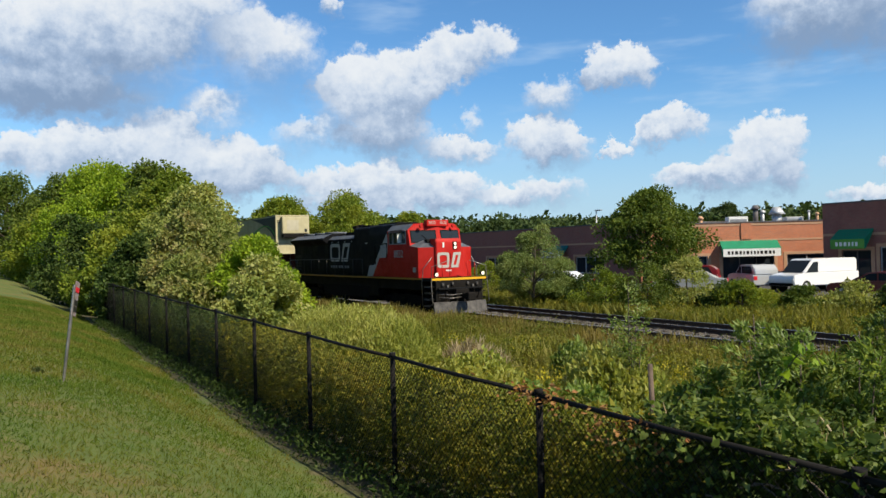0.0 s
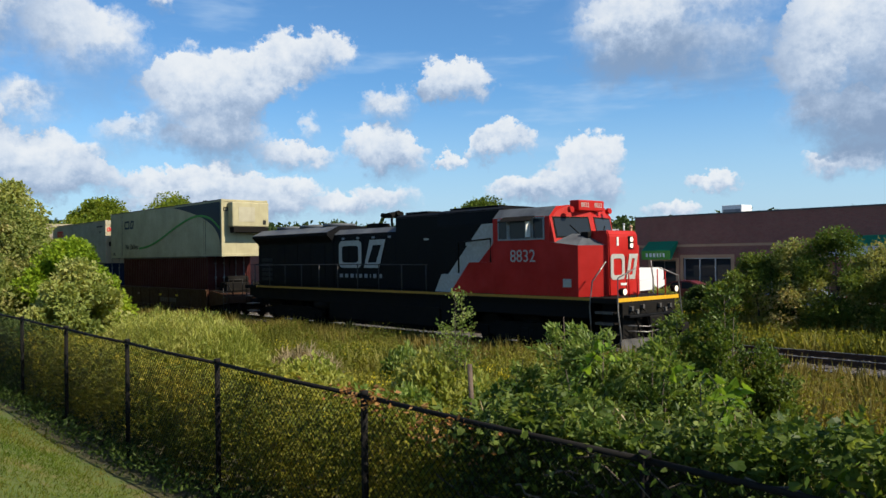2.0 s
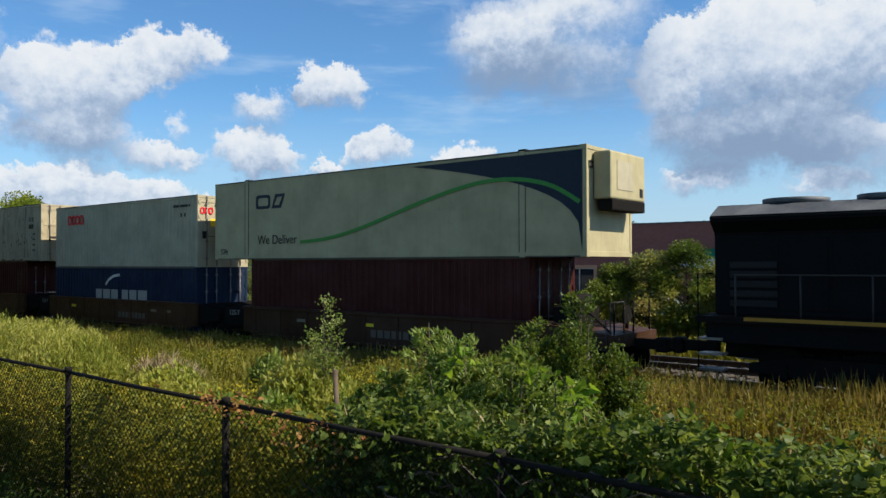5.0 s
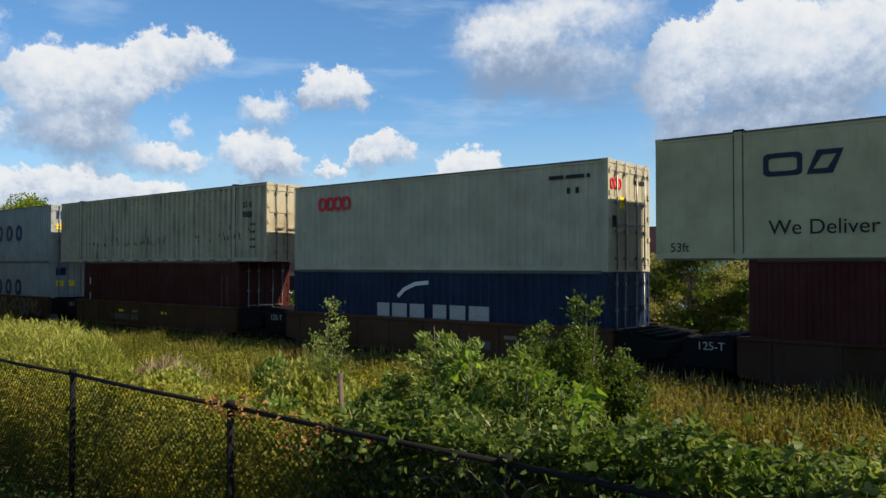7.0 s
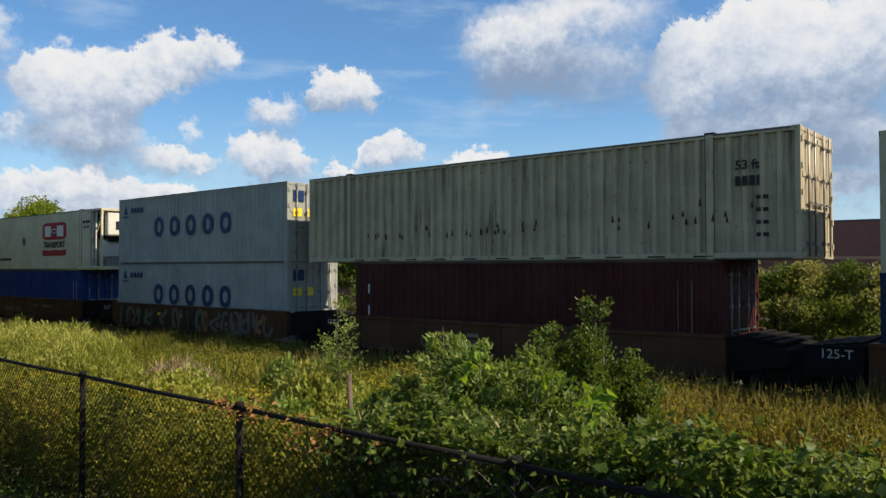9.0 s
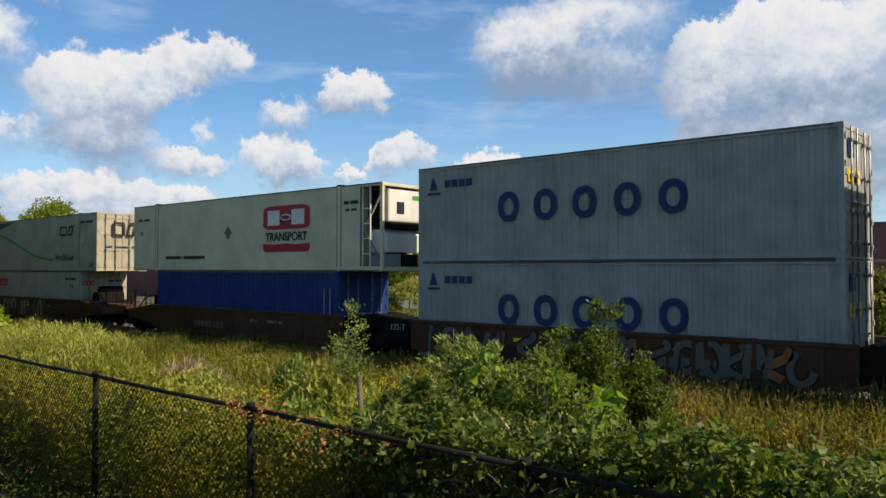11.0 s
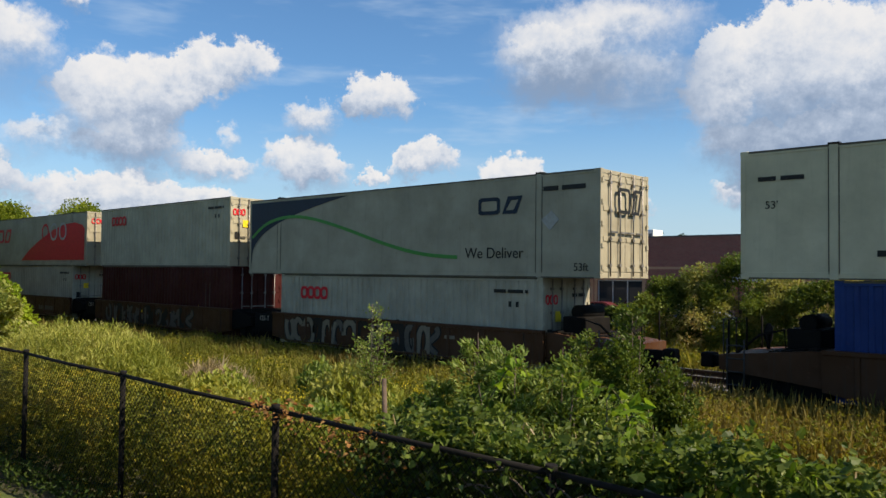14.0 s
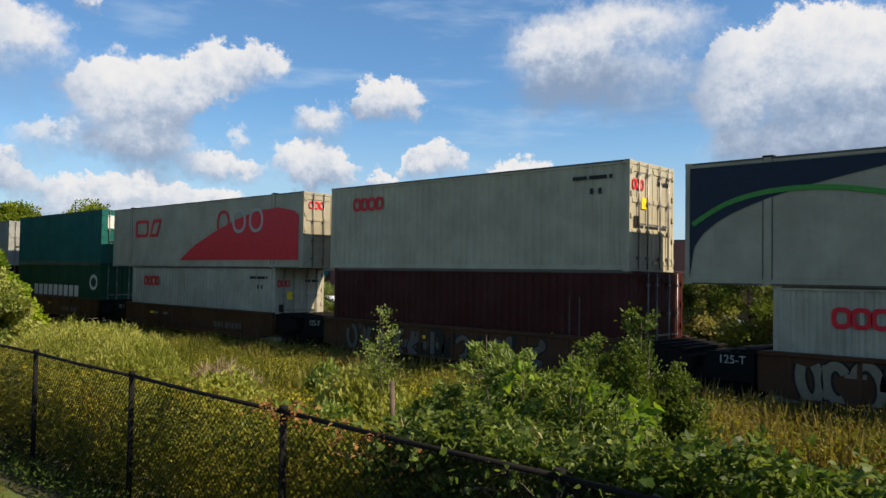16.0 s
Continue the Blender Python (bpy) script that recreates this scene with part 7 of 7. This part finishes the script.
def build_shops():
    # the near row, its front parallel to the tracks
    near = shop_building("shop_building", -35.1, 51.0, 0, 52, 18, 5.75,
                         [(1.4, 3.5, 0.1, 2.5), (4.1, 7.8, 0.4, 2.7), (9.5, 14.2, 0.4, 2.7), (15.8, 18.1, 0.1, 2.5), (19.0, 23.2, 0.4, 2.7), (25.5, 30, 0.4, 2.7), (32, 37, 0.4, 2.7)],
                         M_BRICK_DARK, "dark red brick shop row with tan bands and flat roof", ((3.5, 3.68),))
    awning(near, 1.2, 3.7, 2.6, 3.95, M_SIGN_GREEN)
    awning(near, 14.7, 17.9, 2.7, 4.0, M_TIN)
    roof_unit(-29.8, 56.7, 5.3, 1.6, 1.6, 1.25, "white rooftop air unit on the brick shops", M_SIGN_WHITE)
    vent_stack(-16.5, 58.0, 5.3, 1.9, 0.14, M_TIN)
    vent_stack(-18.3, 60.0, 5.3, 1.6, 0.23, M_COPING)
    # the sunlit row behind it, set at a slant
    ang = math.degrees(math.atan2(23, 16))
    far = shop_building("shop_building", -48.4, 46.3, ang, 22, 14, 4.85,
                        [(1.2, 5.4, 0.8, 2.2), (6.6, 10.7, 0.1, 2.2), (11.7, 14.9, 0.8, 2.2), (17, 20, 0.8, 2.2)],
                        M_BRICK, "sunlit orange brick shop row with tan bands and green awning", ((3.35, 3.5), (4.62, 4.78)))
    awning(far, 6.35, 10.95, 2.1, 3.4, M_SIGN_WHITE)
    part("pilaster", boxed(8.1, 8.9, -0.08, 0.0, 3.5, 4.8), M_BRICK, far)
    d = Vector((16, 23, 0)).normalized()
    b = Vector((-23, 16, 0)).normalized()
    for u, v, w, h, m in ((8.6, 3.0, 1.6, 0.9, M_SIGN_WHITE), (13.6, 4.0, 1.4, 0.8, M_TIN)):
        p = Vector((-48.4, 46.3, 0)) + d * u + b * v
        roof_unit(p.x, p.y, 4.45, w, 1.2, h, "pale rooftop air unit on the brick shops", m, turn=ang)
    for u, v, h, r, m in ((10.2, 3.0, 1.5, 0.22, M_COPING), (10.9, 3.4, 1.2, 0.16, M_TIN), (12.6, 5.0, 1.1, 0.4, M_TIN), (14.6, 3.0, 1.2, 0.08, M_TIN), (3.6, 3.0, 1.2, 0.08, M_TIN), (5.6, 3.0, 0.8, 0.16, M_BAND), (14.9, 2.0, 0.9, 0.12, M_BAND)):
        p = Vector((-48.4, 46.3, 0)) + d * u + b * v
        vent_stack(p.x, p.y, 4.45, h, r, m)
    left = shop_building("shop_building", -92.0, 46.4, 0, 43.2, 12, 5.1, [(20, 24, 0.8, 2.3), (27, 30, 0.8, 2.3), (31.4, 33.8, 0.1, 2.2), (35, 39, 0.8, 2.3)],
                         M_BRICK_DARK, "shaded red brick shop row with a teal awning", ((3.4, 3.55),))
    awning(left, 31.2, 34.0, 2.2, 3.4, M_SIGN_WHITE, surface("teal_awning_cloth", (0.01, 0.13, 0.12), (0.015, 0.18, 0.16), 2.0, 0.7))


build_shops()


def car_paint(name, col):
    m, N, b = material(name)
    b.inputs["Base Color"].default_value = (*col, 1)
    b.inputs["Roughness"].default_value = 0.35
    b.inputs["Coat Weight"].default_value = 0.6
    return m


M_TYRE = surface("tyre_rubber", (0.012, 0.012, 0.012), (0.025, 0.025, 0.024), 5.0, 0.9)


def vehicle(name, x, y, turn, col_mat, label, kind):
    """A parked car: body with wheel bays, glass house, bumpers, lamps and wheels. Local +x is its nose."""
    ob = thing(name, x, y, -0.068, label, "van" if kind == "van" else "car", turn=turn)
    if kind == "van":
        L, W, H, r = 5.7, 1.98, 2.05, 0.37
        low = [(-2.85, 0.4), (2.75, 0.4), (2.85, 0.75), (2.78, 1.05), (1.85, 1.2), (-2.85, 1.2)]
        top = [(-2.85, 1.2), (1.85, 1.2), (1.05, 2.0), (0.7, 2.05), (-2.75, 2.05), (-2.85, 1.9)]
        glassy = [[(0.62, 1.22), (1.62, 1.22), (1.0, 1.86), (0.62, 1.86)]]
        screen = [(1.86, 1.22), (1.88, 1.24), (1.14, 1.95), (1.1, 1.94)]
    elif kind == "suv":
        L, W, H, r = 4.6, 1.82, 1.68, 0.35
        low = [(-2.3, 0.35), (2.25, 0.35), (2.3, 0.75), (2.2, 0.98), (1.2, 1.08), (-2.3, 1.05)]
        top = [(-2.3, 1.05), (1.2, 1.08), (0.45, 1.6), (0.1, 1.68), (-1.8, 1.68), (-2.25, 1.4)]
        glassy = [[(0.05, 1.1), (0.95, 1.1), (0.35, 1.56), (0.05, 1.58)], [(-1.95, 1.1), (-0.05, 1.1), (-0.05, 1.58), (-1.7, 1.58)]]
        screen = [(1.22, 1.1), (1.24, 1.12), (0.5, 1.6), (0.46, 1.58)]
    else:
        L, W, H, r = 4.6, 1.78, 1.42, 0.33
        low = [(-2.3, 0.3), (2.25, 0.3), (2.3, 0.6), (2.15, 0.8), (1.0, 0.92), (-1.7, 0.95), (-2.28, 0.88)]
        top = [(-1.75, 0.95), (1.0, 0.92), (0.25, 1.36), (-0.1, 1.42), (-0.9, 1.4)]
        glassy = [[(-0.25, 0.97), (0.72, 0.97), (0.15, 1.32), (-0.25, 1.35)], [(-1.35, 0.97), (-0.33, 0.97), (-0.33, 1.35), (-0.8, 1.33)]]
        screen = [(1.02, 0.95), (1.04, 0.97), (0.3, 1.37), (0.26, 1.35)]
    h = W / 2
    bm = prismed(low, -h, h)
    bmesh.ops.bevel(bm, geom=bm.edges[:], offset=0.05, segments=2, affect="EDGES")
    body = part("body", bm, col_mat, ob)
    bm = prismed(top, -h + 0.14, h - 0.14)
    bmesh.ops.bevel(bm, geom=bm.edges[:], offset=0.05, segments=2, affect="EDGES")
    part("cabin", bm, col_mat, ob)
    for s in (-1, 1):
        for g in glassy:
            part("window", prismed(g, *sorted((s * (h - 0.145), s * (h - 0.128)))), M_GLASS, ob)
        part("headlight", boxed(L / 2 - 0.12, L / 2 - 0.0, *sorted((s * (h - 0.45), s * (h - 0.1))), low[1][1] + 0.28, low[1][1] + 0.45, 0.02), M_SIGN_WHITE, ob)
        part("tail_light", boxed(-L / 2 - 0.012, -L / 2 + 0.06, *sorted((s * (h - 0.3), s * (h - 0.06))), low[1][1] + 0.35, low[1][1] + 0.6, 0.01), M_OCEAN_RED, ob)
        for a in (-L * 0.31, L * 0.31):
            w = part("wheel", disc(bmesh.new(), (a, s * (h - 0.1), r), r, 0.22, "y", 18), M_TYRE, ob)
            part("rim", disc(bmesh.new(), (a, s * (h + 0.012), r), r * 0.62, 0.02, "y", 14), M_TIN, w)
    part("windscreen", prismed([(a + 0.0, b) for a, b in screen], -h + 0.24, h - 0.24), M_GLASS, ob)
    part("bumper", boxed(L / 2 - 0.08, L / 2 + 0.05, -h + 0.08, h - 0.08, low[1][1] + 0.02, low[1][1] + 0.2, 0.03), M_SOOT, ob)
    return ob


def park():
    vehicle("van", -31.7, 45.0, 264, car_paint("white_car_paint", (0.72, 0.72, 0.72)), "white panel van parked before the shops", "van")
    red = car_paint("red_car_paint", (0.25, 0.015, 0.02))
    silver = car_paint("silver_car_paint", (0.42, 0.43, 0.44))
    vehicle("suv", -39.3, 41.6, 215, red, "dark red family car parked in the lot", "suv")
    vehicle("car", -36.6, 39.2, 215, silver, "silver saloon car parked behind the bushes", "sedan")
    vehicle("suv", -36.0, 44.6, 150, silver, "silver estate car parked before the shops", "suv")
    vehicle("suv", -36.5, 51.0, 215, car_paint("black_car_paint", (0.015, 0.015, 0.017)), "black car parked by the shop door", "suv")
    vehicle("car", -45.8, 35.9, 200, car_paint("white_saloon_paint", (0.65, 0.66, 0.67)), "white saloon car parked beyond the track", "sedan")
    vehicle("car", -25.2, 41.0, 195, car_paint("maroon_car_paint", (0.13, 0.012, 0.014)), "maroon saloon car parked behind the bushes", "sedan")
    vehicle("car", -23.5, 46.5, 190, car_paint("grey_car_paint", (0.12, 0.14, 0.16)), "grey saloon car parked by the shop windows", "sedan")
    vehicle("car", -16.9, 37.2, 185, car_paint("blue_grey_car_paint", (0.22, 0.25, 0.28)), "blue-grey saloon car parked behind bushes", "sedan")
    vehicle("car", -8.0, 38.0, 180, silver, "silver saloon car parked in the lot", "sedan")


park()


def far_plants():
    rng = np.random.default_rng(91)
    # rough grass beyond the tracks
    n = 60000
    x, y = rng.uniform(-60, 12, n), rng.uniform(25.2, 35.5, n)
    h = (0.75 + 0.25 * soft_noise(x, y, 3, 2.0)) * rng.uniform(0.5, 1.15, n)
    leaf_object("far_tall_grass", np.stack([x, y, ground_z(x, y)], -1), upward(rng, n, 2.4), h, rng.uniform(0.012, 0.03, n), L_MEADOW, rng,
                "pale green and straw tall grass beyond the tracks", "grass", "stuff")
    n = 40000
    x, y = rng.uniform(-60, 12, n), rng.uniform(25.0, 35.5, n)
    z = ground_z(x, y) + rng.uniform(0, 0.7, n)
    s = rng.uniform(0.08, 0.18, n)
    leaf_object("far_weeds", np.stack([x, y, z], -1), upward(rng, n, 0.4), s, s * 0.28, L_WEED, rng, "green weeds beyond the tracks", "weeds", "stuff")
    spots = [(-34, 28.5, 1.9), (-31.5, 27.5, 2.3), (-29.5, 28.5, 2.5), (-28.2, 30.0, 2.6), (-26, 30.2, 1.4), (-24.6, 29.6, 1.6), (-22.6, 31.2, 1.2), (-20.6, 32.0, 1.4),
             (-18.8, 32.6, 1.6), (-17, 32.0, 1.9), (-15.2, 30.6, 3.0), (-13.8, 30.8, 3.6), (-12.2, 30.9, 3.9), (-10.6, 31.2, 3.3), (-9.4, 30.4, 3.2), (-8.2, 30.8, 3.3), (-7.0, 30.4, 3.2), (-5.6, 31.2, 3.2),
             (-37.5, 29.5, 1.8), (-41, 30.5, 2.0), (-45, 31.5, 2.2), (-50, 32, 2.4), (-2, 31, 2.5), (3, 31, 2.6)]
    for i, (x, y, h) in enumerate(spots):
        tree(x, y, h + 0.1, 1.05 + 0.28 * h, 6000 if h < 2.8 else 11000, 200 + i, (L_DARK, L_TREE, L_SAPLING, L_OLIVE)[i % 4] if h < 2.8 else (L_SAPLING, L_RUSSET)[i % 2],
             "dark green bush at the edge of the car park", (0.07, 0.15), 0.34, 0.05, 0.08, "bush", 34)
    tree(-34.4, 33.0, 6.6, 3.3, 26000, 231, L_SAPLING, "round green tree beside the car park", (0.11, 0.22), 0.34, 0.14, 0.32, "tree", 74)
    tree(-36.6, 26.6, 4.7, 2.1, 26000, 232, L_WILLOW, "pale green willowy tree beyond the track", (0.08, 0.16), 0.24, 0.09, 0.15, "tree", 46)
    for i, (x, y, h, r) in enumerate(((-113, 37, 11.2, 7.0), (-117, 28, 10.0, 6.0), (-108, 46, 11.6, 8.0), (-112, 58, 9.0, 5.0), (-120, 20, 10, 6), (-97, 113, 10.4, 5.5), (-101, 118, 9.6, 6.0))):
        tree(x, y, h, r, 30000, 240 + i, L_FAR if i > 4 else L_TREE, "distant broad-leaved green tree beyond the railway", (0.22, 0.44), 0.4, 0.25, 0.15, "tree", 60)
    # the wooded skyline
    n = 170000
    a = rng.uniform(-25, 80, n)
    r = rng.uniform(140, 230, n)
    x, y = -r * np.sin(np.radians(a)), r * np.cos(np.radians(a))
    top = 8.7 + 1.7 * soft_noise(a, r * 0.05, 17, 2.0) + 1.2 * soft_noise(a, r * 0.2, 18, 0.6) + (r - 150) * 0.015
    z = top * rng.uniform(0, 1, n) ** 0.4
    s = rng.uniform(0.5, 1.1, n)
    leaf_object("far_woods", np.stack([x, y, z], -1), rng.normal(size=(n, 3)), s, s * 0.42, L_FAR, rng, "wooded skyline behind the shops", "woods", "stuff")


far_plants()


def light_pole():
    ob = thing("light_pole", -72, 62, -0.1, "tall thin steel lamp post in the car park", "lamp post")
    part("pole", tubed([(0, 0, 0), (0, 0, 7.6)], 0.09, 8, 0.06), M_TIN, ob)
    part("lamp_head", boxed(-0.1, 0.9, -0.18, 0.18, 7.5, 7.62, 0.03), M_GREY, ob)


light_pole()


# ---- what moves ----
def motions():
    # seconds and how far the train has come since it stood with its zero mark abreast of the camera
    run = [(0, -64.66), (0.5, -59.69), (1, -54.75), (1.5, -49.88), (2, -45.12), (2.5, -40.45), (3, -35.87), (3.5, -31.34), (4, -26.84),
           (5.2, -16.10), (6.5, -4.49), (7, 0.0), (8, 9.03), (9, 18.09), (10.2, 28.95), (11.5, 40.69), (12, 45.2), (13, 54.21),
           (14, 63.31), (15, 72.48), (16, 81.55)]
    for item in MOVING:
        ob, u, z = item if len(item) == 3 else (*item, 0.0)
        walk(ob, [(t, pose(u + s, TRACK_Y, z)) for t, s in run])
    # wheels roll: a key for every 0.7 m
    ts, ss = [r[0] for r in run], [r[1] for r in run]
    steps = np.linspace(0, 16, 241)
    way = np.interp(steps, ts, ss)
    for ob, x, r in WHEELS:
        walk(ob, [(float(t), pose(x, 0, r) @ Matrix.Rotation(float((s - way[0]) / r), 4, "Y")) for t, s in zip(steps, way)])


motions()
